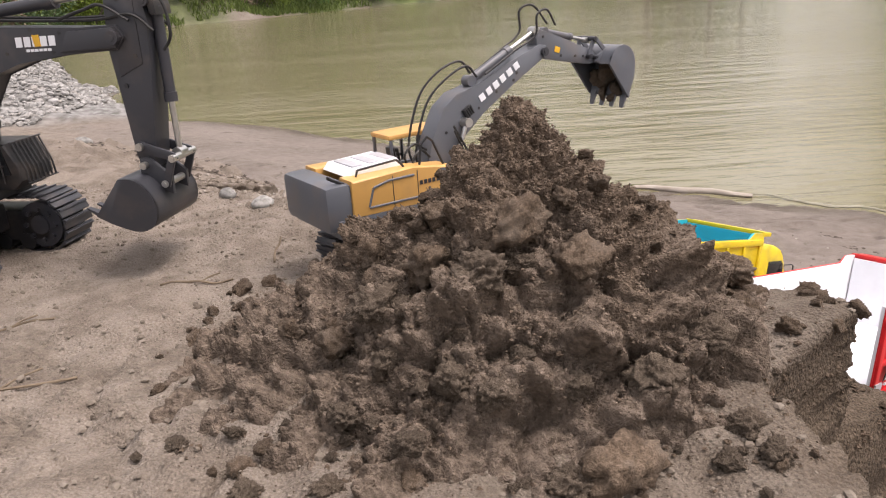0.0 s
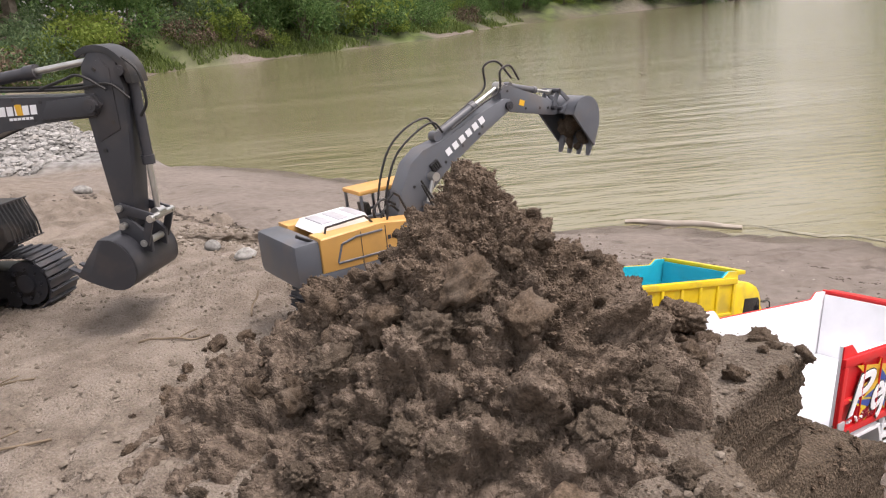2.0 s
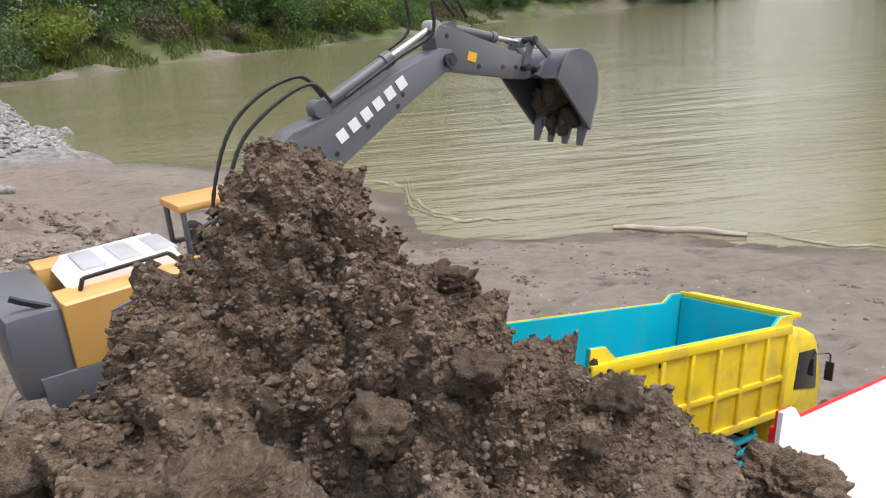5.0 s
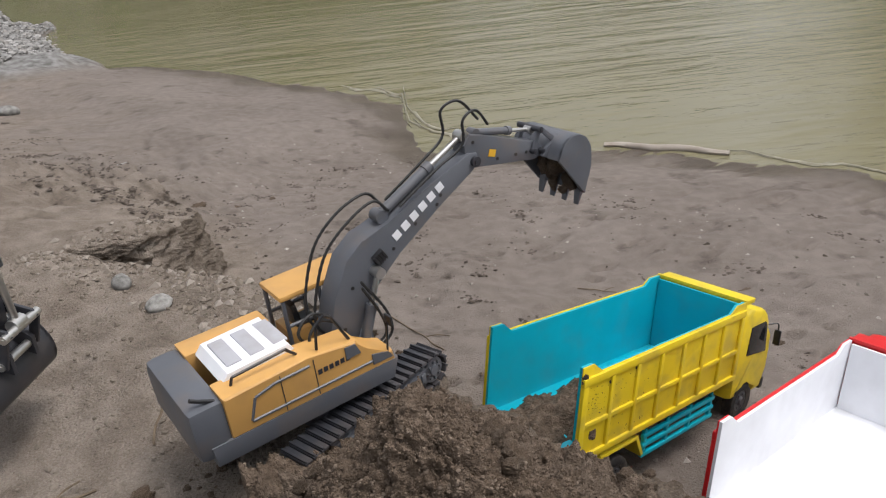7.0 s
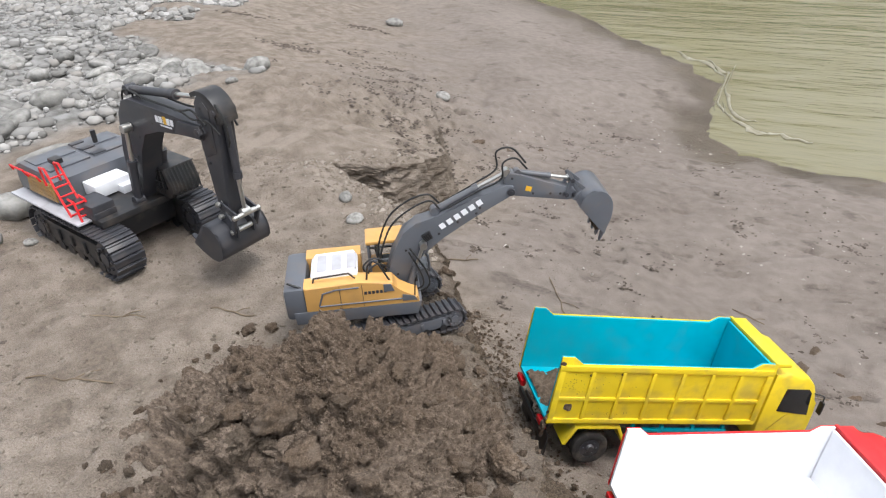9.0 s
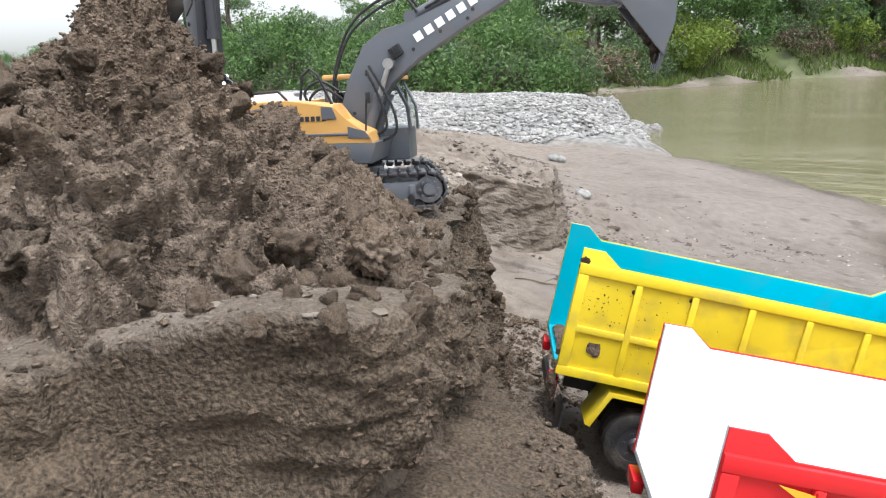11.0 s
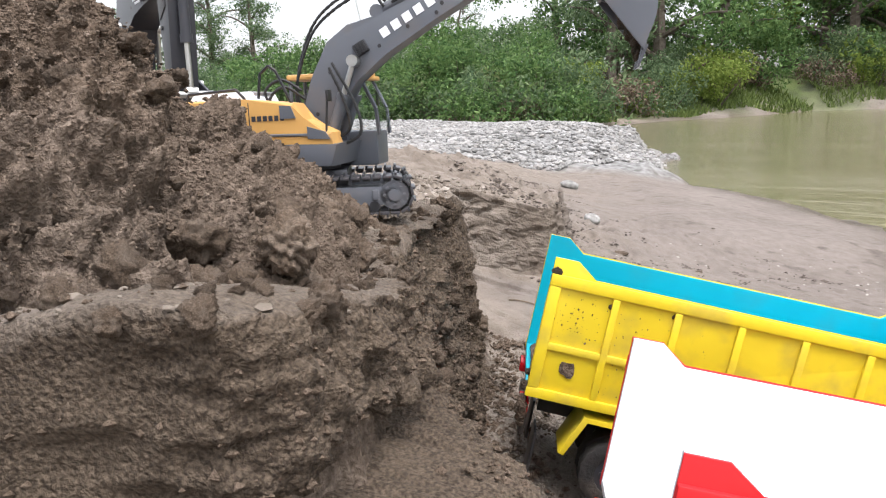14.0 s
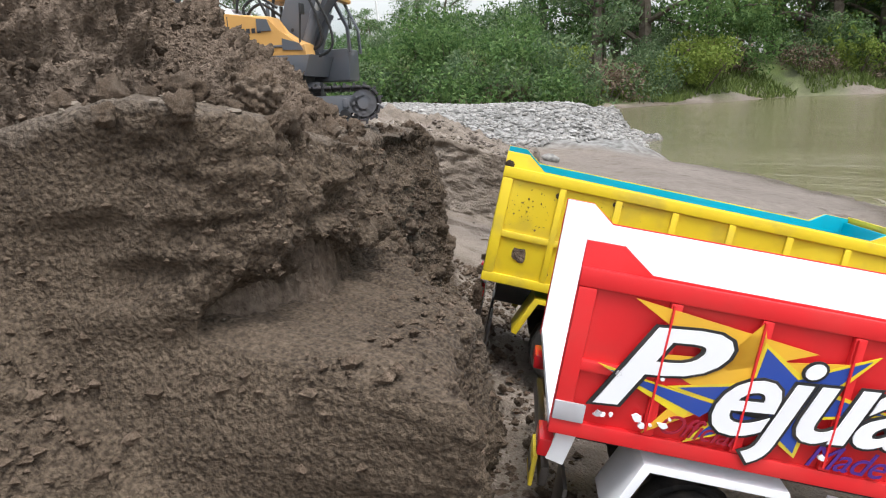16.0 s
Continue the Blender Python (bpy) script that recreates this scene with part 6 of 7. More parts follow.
    for s in (-1, 1):
        bm = B()
        add_prism(bm, [(0.312, 0.262), (0.318, 0.258), (0.330, 0.292), (0.322, 0.296)], y0 + s * 0.0135, y0 + s * 0.017, 0.0006)
        part("link_arm", bm, M_GREY, t)
        bm = B()
        add_prism(bm, [(0.320, 0.294), (0.328, 0.296), (0.356, 0.276), (0.350, 0.270)], y0 + s * 0.0175, y0 + s * 0.0205, 0.0006)
        part("link_arm", bm, M_GREY, t)
    for x, z in ((0.316, 0.262), (0.333, 0.260), (0.324, 0.293), (0.353, 0.273)):
        pin(t, x, z, y0 - 0.0215, y0 + 0.0215, 0.0044, M_DGREY)
    bucket(t, [(0.336, 0.250), (0.348, 0.276), (0.375, 0.284), (0.398, 0.268), (0.404, 0.235), (0.398, 0.205), (0.395, 0.190)], 0.092, M_GREY, 4, [(0.328, 0.254), (0.336, 0.266), (0.358, 0.282), (0.362, 0.266), (0.346, 0.248)], y0, "slate grey bucket tipped out, with mud on it")
    for k, (x, dy, z, a, b, c) in enumerate(((0.379, -0.012, 0.238, 0.018, 0.026, 0.026), (0.386, 0.018, 0.222, 0.013, 0.022, 0.020), (0.388, -0.022, 0.204, 0.008, 0.012, 0.016), (0.389, 0.010, 0.193, 0.006, 0.009, 0.015), (0.391, -0.008, 0.186, 0.005, 0.007, 0.012))):
        o = new("mud", clods[(2 * k + 1) % 9])
        o.parent = t
        o.matrix_basis = Matrix.Translation((x, y0 + dy, z)) @ Matrix.Rotation(k, 4, "X") @ Matrix.Diagonal((a, b, c, 1))
    # hoses
    for k, pts in enumerate((
        [(0.012, y0 - 0.004, 0.100), (-0.006, y0 - 0.006, 0.130), (0.006, y0 - 0.006, 0.190), (0.030, y0 - 0.006, 0.222), (0.070, y0 - 0.006, 0.246), (0.090, y0 - 0.008, 0.232)],
        [(0.012, y0 + 0.005, 0.100), (-0.010, y0 + 0.006, 0.135), (0.002, y0 + 0.006, 0.200), (0.030, y0 + 0.006, 0.235), (0.068, y0 + 0.006, 0.252), (0.090, y0 + 0.008, 0.236)],
        [(0.100, y0 - 0.014, 0.236), (0.150, y0 - 0.014, 0.268), (0.185, y0 - 0.016, 0.290), (0.186, y0 - 0.016, 0.318), (0.206, y0 - 0.014, 0.326), (0.228, y0 - 0.010, 0.306)],
        [(0.100, y0 + 0.014, 0.236), (0.150, y0 + 0.014, 0.270), (0.182, y0 + 0.016, 0.294), (0.180, y0 + 0.016, 0.324), (0.204, y0 + 0.014, 0.332), (0.230, y0 + 0.010, 0.308)],
        [(0.008, y0 - 0.018, 0.096), (-0.020, y0 - 0.022, 0.118), (-0.030, y0 - 0.024, 0.138), (-0.012, y0 - 0.020, 0.150), (0.010, y0 - 0.016, 0.138)],
        [(0.008, y0 - 0.024, 0.092), (-0.014, y0 - 0.030, 0.112), (-0.022, y0 - 0.030, 0.130), (-0.006, y0 - 0.026, 0.142), (0.014, y0 - 0.017, 0.128)],
        [(0.050, y0 - 0.026, 0.165), (0.074, y0 - 0.026, 0.120), (0.078, y0 - 0.026, 0.090), (0.058, y0 - 0.026, 0.078), (0.040, y0 - 0.024, 0.080)],
        [(0.048, y0 - 0.030, 0.160), (0.064, y0 - 0.031, 0.122), (0.068, y0 - 0.031, 0.096), (0.054, y0 - 0.030, 0.086), (0.040, y0 - 0.028, 0.086)],
    )):
        bm = B()
        add_tube(bm, pts, 0.0017, 6, 12, 0.14)
        part("boom_hose" if k < 4 else "hose", bm, M_HOSE, t, "ribbed black hose")
    return t


digger_small = small_digger(pose(-0.057, 1.000, 0.253, 0, 0, 50))
# the upper part is swung round on the tracks and the boom lowered
SWING = Matrix.Translation((0, 0, -0.003)) @ Matrix.Rotation(radians(-15), 4, "Z")
LOWER = Matrix.Translation((0.020, 0, 0.090)) @ Matrix.Rotation(radians(7), 4, "Y") @ Matrix.Translation((-0.020, 0, -0.090))
SHORT = Matrix.Translation((0.204, 0, 0.268)) @ Matrix.Diagonal((0.84, 0.92, 0.84, 1)) @ Matrix.Translation((-0.204, 0, -0.268))
STICK_PARTS = [o for o in digger_small.children if o.name.startswith("ram")][3:] + [o for o in digger_small.children if o.name.startswith("pivot_pin")][1:]
for o in digger_small.children:
    if o.name.startswith(("boom", "stick", "pivot_pin", "ram", "link_arm", "bucket", "mud")):
        o.matrix_basis = SWING @ LOWER @ (SHORT if o.name.startswith(("stick", "link_arm", "bucket", "mud")) or o in STICK_PARTS else Matrix()) @ o.matrix_basis
    elif not o.name.startswith(("track_frame", "undercarriage")):
        o.matrix_basis = SWING @ o.matrix_basis

# ---- stones ----
M_STONE = ramp_mat("river_stone", [(0.13, 0.125, 0.115), (0.23, 0.225, 0.212), (0.32, 0.31, 0.295)], scale=2.2, rough=0.8, bump=0.25, bscale=30, object_var=0.35, bdist=0.03, second=(5, 0.4, (0.22, 0.20, 0.17)))


def island_mat(name, cols, rough=0.85, through_light=0.0):
    """Colour drawn for each joined piece by its own random number."""
    m = bpy.data.materials.new(name)
    m.use_nodes = True
    nt = m.node_tree
    bs = nt.nodes["Principled BSDF"]
    g = nt.nodes.new("ShaderNodeNewGeometry")
    r = nt.nodes.new("ShaderNodeValToRGB")
    while len(r.color_ramp.elements) < len(cols):
        r.color_ramp.elements.new(0.5)
    for k, (e, c) in enumerate(zip(r.color_ramp.elements, cols)):
        e.position = k / (len(cols) - 1)
        e.color = (*c, 1)
    nt.links.new(g.outputs["Random Per Island"], r.inputs[0])
    nt.links.new(r.outputs[0], bs.inputs["Base Color"])
    bs.inputs["Roughness"].default_value = rough
    bs.inputs["Specular IOR Level"].default_value = 0.2
    if through_light:
        tr = nt.nodes.new("ShaderNodeBsdfTranslucent")
        mx = nt.nodes.new("ShaderNodeMixShader")
        mx.inputs[0].default_value = through_light
        nt.links.new(r.outputs[0], tr.inputs[0])
        nt.links.new(bs.outputs[0], mx.inputs[1])
        nt.links.new(tr.outputs[0], mx.inputs[2])
        nt.links.new(mx.outputs[0], nt.nodes["Material Output"].inputs[0])
    return m


M_PEBBLE = island_mat("grey_pebbles", [(0.15, 0.145, 0.135), (0.215, 0.21, 0.20), (0.29, 0.283, 0.272), (0.24, 0.226, 0.208), (0.37, 0.362, 0.35)])
cobbles = [clod_mesh("cobble", M_STONE, 101 + 5 * k, 0.10, 2, 0.62) for k in range(8)]
rng = random.Random(8)


def put_stone(x, y, size, sink=0.3):
    o = new("cobble", cobbles[rng.randrange(len(cobbles))])
    o.parent = ground
    o.matrix_basis = Matrix.Translation((x, y, ground_height(x, y) + size * (0.62 - 2 * sink * 0.62))) @ Euler([rng.uniform(-0.3, 0.3), rng.uniform(-0.3, 0.3), rng.uniform(0, 6.3)]).to_matrix().to_4x4() @ Matrix.Diagonal((size * rng.uniform(0.9, 1.35), size * rng.uniform(0.8, 1.1), size * rng.uniform(0.7, 1.0), 1))


for x, y, size in ((-1.53, 2.33, 0.062), (-1.09, 3.05, 0.035), (-1.18, 1.02, 0.065), (-1.10, 0.88, 0.045), (-1.24, 1.22, 0.11), (-1.02, 0.80, 0.03), (-0.98, 0.93, 0.016), (-0.45, 1.42, 0.020), (-0.36, 1.33, 0.022), (-1.40, 2.05, 0.03), (-2.2, 4.4, 0.06)):
    put_stone(x, y, size, 0.25)


def on_bar(x, y, least, count):
    """The first places of two arrays that lie on the gravel."""
    k = np.where(bar_mask(x, y) > least)[0][:count]
    return zip(x[k].tolist(), y[k].tolist())


for x, y in on_bar(-3.2 + 2.05 * rs.rand(3000), 0.7 + 2.5 * rs.rand(3000), 0.02 + 0.25 * rs.rand(3000) ** 2, 285):
    put_stone(x, y, 0.018 + 0.050 * rng.random() ** 2.0)
near_st, far_st = [], []
for x, y in on_bar(-1.1 - 3.6 * rs.rand(40000) ** 1.4, 0.5 + 4.5 * rs.rand(40000), 0.15 * rs.rand(40000), 6500):
    size = 0.008 + 0.028 * rs.rand() ** 2.5
    near_st.append((x, y, ground_height(x, y) + size * 0.2, size))
scatter_bits("pebbles", near_st, M_PEBBLE, 12, ground, "grey river pebbles", flat=0.6, round_ones=True)
for x, y in on_bar(-3.0 - 9.0 * rs.rand(60000) ** 1.6, 3.0 + 8.5 * rs.rand(60000), 0.0, 19000):
    size = 0.012 + 0.026 * rs.rand() ** 2.2
    far_st.append((x, y, ground_height(x, y) + size * 0.25, size))
scatter_bits("bar_gravel", far_st, M_PEBBLE, 13, ground, "pale grey gravel of the bar", flat=0.65, round_ones=True, ragged=0.4)

# ---- trees and bushes of the far bank ----
M_BARK = ramp_mat("bark", [(0.07, 0.055, 0.04), (0.16, 0.135, 0.11)], scale=6, rough=0.95, bump=0.6, bscale=20, bdist=0.03)
LEAF = [island_mat("leaves_a", [(0.048, 0.100, 0.032), (0.100, 0.178, 0.054), (0.175, 0.262, 0.092)], 0.6, 0.45),
        island_mat("leaves_b", [(0.066, 0.112, 0.056), (0.125, 0.185, 0.090), (0.205, 0.268, 0.135)], 0.6, 0.45),
        island_mat("leaves_c", [(0.115, 0.165, 0.030), (0.185, 0.250, 0.050), (0.260, 0.320, 0.080)], 0.6, 0.5),
        island_mat("leaves_dry", [(0.085, 0.060, 0.042), (0.150, 0.112, 0.080), (0.215, 0.170, 0.125)], 0.9)]
M_GRASS = island_mat("bank_grass", [(0.075, 0.105, 0.030), (0.120, 0.165, 0.045), (0.190, 0.240, 0.075)], 0.8, 0.4)


def leaf_cloud(centres, radii, per, size, seed):
    """Small bent leaves round clump centres: arrays of points and quads."""
    r = np.random.RandomState(seed)
    V = []
    for c, rad in zip(centres, radii):
        d = r.randn(per, 3)
        d /= np.linalg.norm(d, axis=1)[:, None]
        q = c + d * rad * (0.45 + 0.6 * r.rand(per, 1) ** 0.6) * np.array([1.0, 1.0, 0.72])
        u = r.randn(per, 3)
        u /= np.linalg.norm(u, axis=1)[:, None]
        w = np.cross(u, d + 0.6 * r.randn(per, 3))
        w /= np.linalg.norm(w, axis=1)[:, None] + 1e-6
        s = size * (0.5 + r.rand(per, 1))
        nrm = np.cross(u, w)
        V.append(np.stack([q - u * s, q + w * s * 0.45 + nrm * s * 0.15, q + u * s, q - w * s * 0.45 + nrm * s * 0.15], 1))
    V = np.concatenate(V).reshape(-1, 3)
    return V, np.arange(len(V)).reshape(-1, 4)


def tree(name, height, spread, seed, leaf, per=70, lean=0.0, sparse=1.0, clumps=66, base=0.06):
    """A tapered trunk with limbs under a ragged crown; built at the origin."""
    r = random.Random(seed)
    t = new(name)
    bm = B()

    def limb(pts, r0, r1):
        path = smooth_path(pts, 4)
        rings = []
        for i, c in enumerate(path):
            d = (path[min(i + 1, len(path) - 1)] - path[max(i - 1, 0)]).normalized()
            u = d.cross(Vector((0.3, 0.9, 0.1))).normalized()
            w = u.cross(d)
            rr = r0 + (r1 - r0) * i / (len(path) - 1)
            rings.append([bm.verts.new(c + (u * math.cos(k * 1.0472) + w * math.sin(k * 1.0472)) * rr) for k in range(6)])
        for A, C in zip(rings, rings[1:]):
            for k in range(6):
                bm.faces.new((A[k], A[(k + 1) % 6], C[(k + 1) % 6], C[k]))
    top = Vector((lean * height, r.uniform(-0.05, 0.05) * height, height * 0.86))
    trunk = [Vector((0, 0, -0.6)), Vector((lean * height * 0.2, r.uniform(-0.1, 0.1), height * 0.25)), Vector((lean * height * 0.5, r.uniform(-0.3, 0.3), height * 0.55)), top]
    limb(trunk, 0.028 * height, 0.006 * height)
    cent, rad = [], []
    for k in range(11):
        f = base + (0.92 - base) * k / 10
        o = trunk[0].lerp(top, f)
        a = k * 2.4 + r.uniform(-0.4, 0.4)
        reach = spread * (0.62 + 0.45 * math.sin(math.pi * min(1, (f - base) / (1 - base) * 0.8 + 0.2))) * r.uniform(0.6, 1.1)
        tip = o + Vector((math.cos(a) * reach, math.sin(a) * reach, height * r.uniform(0.04, 0.16)))
        limb([o, o.lerp(tip, 0.5) + Vector((0, 0, 0.03 * height)), tip], 0.010 * height, 0.003 * height)
        for q in range(max(2, clumps // 11)):
            g = r.uniform(0.35, 1.12)
            cent.append(o.lerp(tip, g) + Vector((r.gauss(0, 0.10), r.gauss(0, 0.10), r.gauss(0, 0.07))) * spread)
            rad.append(spread * r.uniform(0.18, 0.36))
    for q in range(6):
        cent.append(top + Vector((r.gauss(0, 0.2), r.gauss(0, 0.2), r.gauss(0.05, 0.12))) * spread)
        rad.append(spread * r.uniform(0.15, 0.3))
    part("trunk", bm, M_BARK, t)
    V, F = leaf_cloud([np.array(c) for c in cent], rad, int(1.6 * per * sparse), 0.026 * height ** 0.5 + 0.012, seed)
    cr = new("crown", merge_islands("crown", V, F, leaf, False))
    cr.parent = t
    return t


def bush(name, size, seed, leaf, per=70, clumps=16):
    r = random.Random(seed)
    t = new(name)
    bm = B()
    cent, rad = [], []
    for k in range(clumps):
        a, d = r.uniform(0, 6.28), size * 0.8 * r.random() ** 0.6
        c = Vector((math.cos(a) * d, math.sin(a) * d, size * r.uniform(0.15, 0.95) * (1.1 - 0.5 * d / size)))
        if k % 3 == 0:
            add_cyl(bm, (0.1 * c.x, 0.1 * c.y, -0.3), c, 0.02 * size + 0.01, 5, 0.006)
        cent.append(c)
        rad.append(size * r.uniform(0.22, 0.40))
    part("stem", bm, M_BARK, t)
    V, F = leaf_cloud([np.array(c) for c in cent], rad, int(1.6 * per), 0.036 * size ** 0.5 + 0.014, seed)
    cr = new("crown", merge_islands("crown", V, F, leaf, False))
    cr.parent = t
    return t


kinds = [tree("tree", 9.0, 3.2, 1, LEAF[0], 62), tree("tree", 10.5, 3.0, 2, LEAF[1], 62), tree("tree", 8.0, 3.6, 3, LEAF[2], 70, 0.08), tree("tree", 11.5, 3.4, 4, LEAF[1], 60, -0.05),
         tree("tree", 13.0, 3.6, 5, LEAF[1], 80, 0.03, 1.0, 77, 0.22)]
words = ["broad dark green tree on the river bank", "tall dusty green tree on the river bank", "leaning dense yellow-green tree on the river bank", "tall full green tree on the river bank", "tall sparse pale tree far behind the gravel"]
bushes = [bush("bush", 1.9, 21, LEAF[0], 90, 20), bush("bush", 1.7, 22, LEAF[1], 90, 20), bush("bush", 1.3, 23, LEAF[2]), bush("bush", 1.3, 24, LEAF[3], 60)]
bwords = ["dark green bush on the river bank", "dusty green bush on the river bank", "bright yellow-green bush on the river bank", "dry brown brushwood on the river bank"]
for o, w in zip(kinds, words):
    tagged(o, w, "tree", "trees of the far bank")
for o, w in zip(bushes, bwords):
    tagged(o, w, "bush", "bushes of the far bank")


def bank_at(f):
    """A place along the far waterline, f metres on from its near end, and the way inland."""
    for (x0, y0), (x1, y1) in zip(zip(BANK_X, BANK_Y), zip(BANK_X[1:], BANK_Y[1:])):
        L = math.hypot(x1 - x0, y1 - y0)
        if f <= L:
            return x0 + (x1 - x0) * f / L, y0 + (y1 - y0) * f / L, -(y1 - y0) / L, (x1 - x0) / L
        f -= L
    return x1, y1, -(y1 - y0) / L, (x1 - x0) / L


used = set()


def plant(src, x, y, scale, rot, sink=0.15):
    m = Matrix.Translation((x, y, ground_height(x, y) - sink)) @ Matrix.Rotation(rot, 4, "Z")
    if src.name not in used:
        used.add(src.name)
        src.matrix_basis, o = m, src
    else:
        o = copy_thing(src, m)
    o.scale = (scale, scale, scale)
    return o


rng = random.Random(31)
f = -2.0
while f < 96:
    if f < 0:
        bx, by, ix, iy = -11.5, 18.5 + f, -1.0, 0.1
    else:
        bx, by, ix, iy = bank_at(f)
    # trees beyond 45 m: unseen, added to reflect in the river; gap for sky
    gap = 78 < f < 86
    for row, inland in ((0, 5.6), (1, 8.5), (2, 12.5)):
        if gap or (f > 42 and row == 2) or (f > 60 and row == 1):
            continue
        d = inland + rng.uniform(-1.0, 1.2)
        x, y = bx + ix * d + rng.uniform(-1, 1), by + iy * d + rng.uniform(-1, 1)
        side = math.degrees(math.atan2(0.7 - x, y - 0.5))
        if side > 38.5:
            continue
        kind = rng.choice((0, 2, 0, 1)) if f > 8 else rng.choice((0, 1, 3))
        plant(kinds[kind], x, y, rng.uniform(1.0, 1.5) * (1.0 if side < 33 else 0.75), rng.uniform(0, 6.28))
    f += 2.7 + 0.02 * max(f, 0)
f = -3.0
while f < 70:
    bx, by, ix, iy = bank_at(f) if f > 0 else (-11.5, 18.5 + f, -1.0, 0.1)
    d = rng.uniform(2.2, 4.4)
    k = rng.choices((0, 1, 2, 3), (4, 2, 2, 2))[0]
    if f < 14:
        k = 3 if d < 3.4 and rng.random() < 0.7 else k
    plant(bushes[k], bx + ix * d, by + iy * d, rng.uniform(0.6, 1.25), rng.uniform(0, 6.28))
    f += 0.9 + 0.01 * max(f, 0)
for k in range(30):
    g = k / 29
    plant(bushes[rng.randrange(2)], -12.2 - 27 * g + rng.uniform(-0.4, 0.4), 19.0 - 2.6 * g + rng.uniform(-0.9, 1.0), rng.uniform(0.9, 1.35), rng.uniform(0, 6.28), 0.25)
plant(bushes[2], -12.6, 27.0, 1.4, 0.4)
plant(bushes[2], -13.1, 27.5, 1.6, 2.0)
# the wood behind the gravel, farther off
for k in range(22):
    a = radians(44 + 1.3 * k + rng.uniform(-0.5, 0.5))
    d = 52 + 2.6 * k + rng.uniform(-3, 3)
    plant(kinds[rng.choice((0, 1, 3))], -math.sin(a) * d, math.cos(a) * d, (0.62 if k < 5 else 0.46 if k < 12 else 0.5) * rng.uniform(0.85, 1.1), rng.uniform(0, 6.28))
for a, d, sc in ((59, 75, 0.95), (62, 78, 1.05), (66, 74, 0.9)):
    plant(kinds[4], -math.sin(radians(a)) * d, math.cos(radians(a)) * d, sc, a)
for k in range(26):
    a = radians(38 + 1.6 * k + rng.uniform(-0.6, 0.6))
    d = 31 + 1.6 * k + rng.uniform(-2, 2)
    plant(bushes[rng.randrange(2)], -math.sin(a) * d, math.cos(a) * d, rng.uniform(0.8, 1.3), rng.uniform(0, 6.28))
# unseen trees added downstream on the right to darken river reflections, one sky gap
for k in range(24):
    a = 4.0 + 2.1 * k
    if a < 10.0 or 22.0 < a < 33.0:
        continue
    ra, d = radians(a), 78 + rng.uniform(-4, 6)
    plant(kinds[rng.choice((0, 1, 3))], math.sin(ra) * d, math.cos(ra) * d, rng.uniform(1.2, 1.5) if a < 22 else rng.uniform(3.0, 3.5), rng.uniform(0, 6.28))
# grass on the bank
gv = []
r2 = np.random.RandomState(17)
for k in range(22000):
    bx, by, ix, iy = bank_at(48 * r2.rand() ** 1.3)
    d = 0.9 + 3.6 * r2.rand()
    x, y = bx + ix * d, by + iy * d
    if vnoise(np.array([x * 0.35]), np.array([y * 0.35]), np.array([0.5]), 6)[0] < -0.05:
        continue
    z = ground_height(x, y)
    a, h = r2.rand() * 6.28, 0.09 + 0.20 * r2.rand()
    cx, sx = math.cos(a) * 0.035, math.sin(a) * 0.035
    ox, oy = r2.randn(2) * 0.10
    gv += [(x - cx, y - sx, z - 0.03), (x + cx, y + sx, z - 0.03), (x + ox + cx * 0.2, y + oy + sx * 0.2, z + h), (x + ox - cx * 0.2, y + oy - sx * 0.2, z + h)]
gv = np.array(gv)
grass = new("bank_grass", merge_islands("bank_grass", gv, np.arange(len(gv)).reshape(-1, 4), M_GRASS, False))
tagged(grass, "tufts of green grass on the far river bank", "grass", kind="stuff")

# ---- small things ----
def soil_load():
    """Damp soil left on the floor of the open bed."""
    m = YELLOW_POSE
    n, k = 60, 46
    u, v = np.meshgrid(np.linspace(0, 1, n), np.linspace(-1, 1, k), indexing="ij")
    X, Y = 0.004 + 0.245 * u, 0.074 * v
    rim = np.clip(1 - np.hypot((u - 0.42) / 0.56, v / 0.98) ** 2.2 + 0.35 * fbm(X * 26, Y * 26, X * 0, 3, 91), 0, 1)
    c, r = cells(X * 60, Y * 60, None, 93)
    Z = 0.1068 + rim * (0.016 + 0.020 * np.exp(-((u - 0.38) / 0.22) ** 2 - ((v + 0.25) / 0.5) ** 2)) + sstep(0.02, 0.2, rim) * (0.012 * (0.5 - c) + 0.004 * fbm(X * 90, Y * 90, X * 0, 3, 95)) - 0.004 * (rim < 0.02)
    M = np.array(m)
    P = np.stack([X, Y, Z, np.ones_like(X)], -1) @ M.T
    o = grid_mesh("soil_load", P[..., :3], M_SOIL)
    return tagged(o, "dark damp soil spilled on the truck bed floor", "soil", kind="stuff")


soil_load()
M_TWIG = ramp_mat("dry_twig", [(0.10, 0.075, 0.05), (0.22, 0.17, 0.12)], scale=40, rough=0.9, bump=0.3)
M_DRIFT = ramp_mat("driftwood", [(0.24, 0.205, 0.17), (0.38, 0.335, 0.29)], scale=12, rough=0.85, bump=0.4)


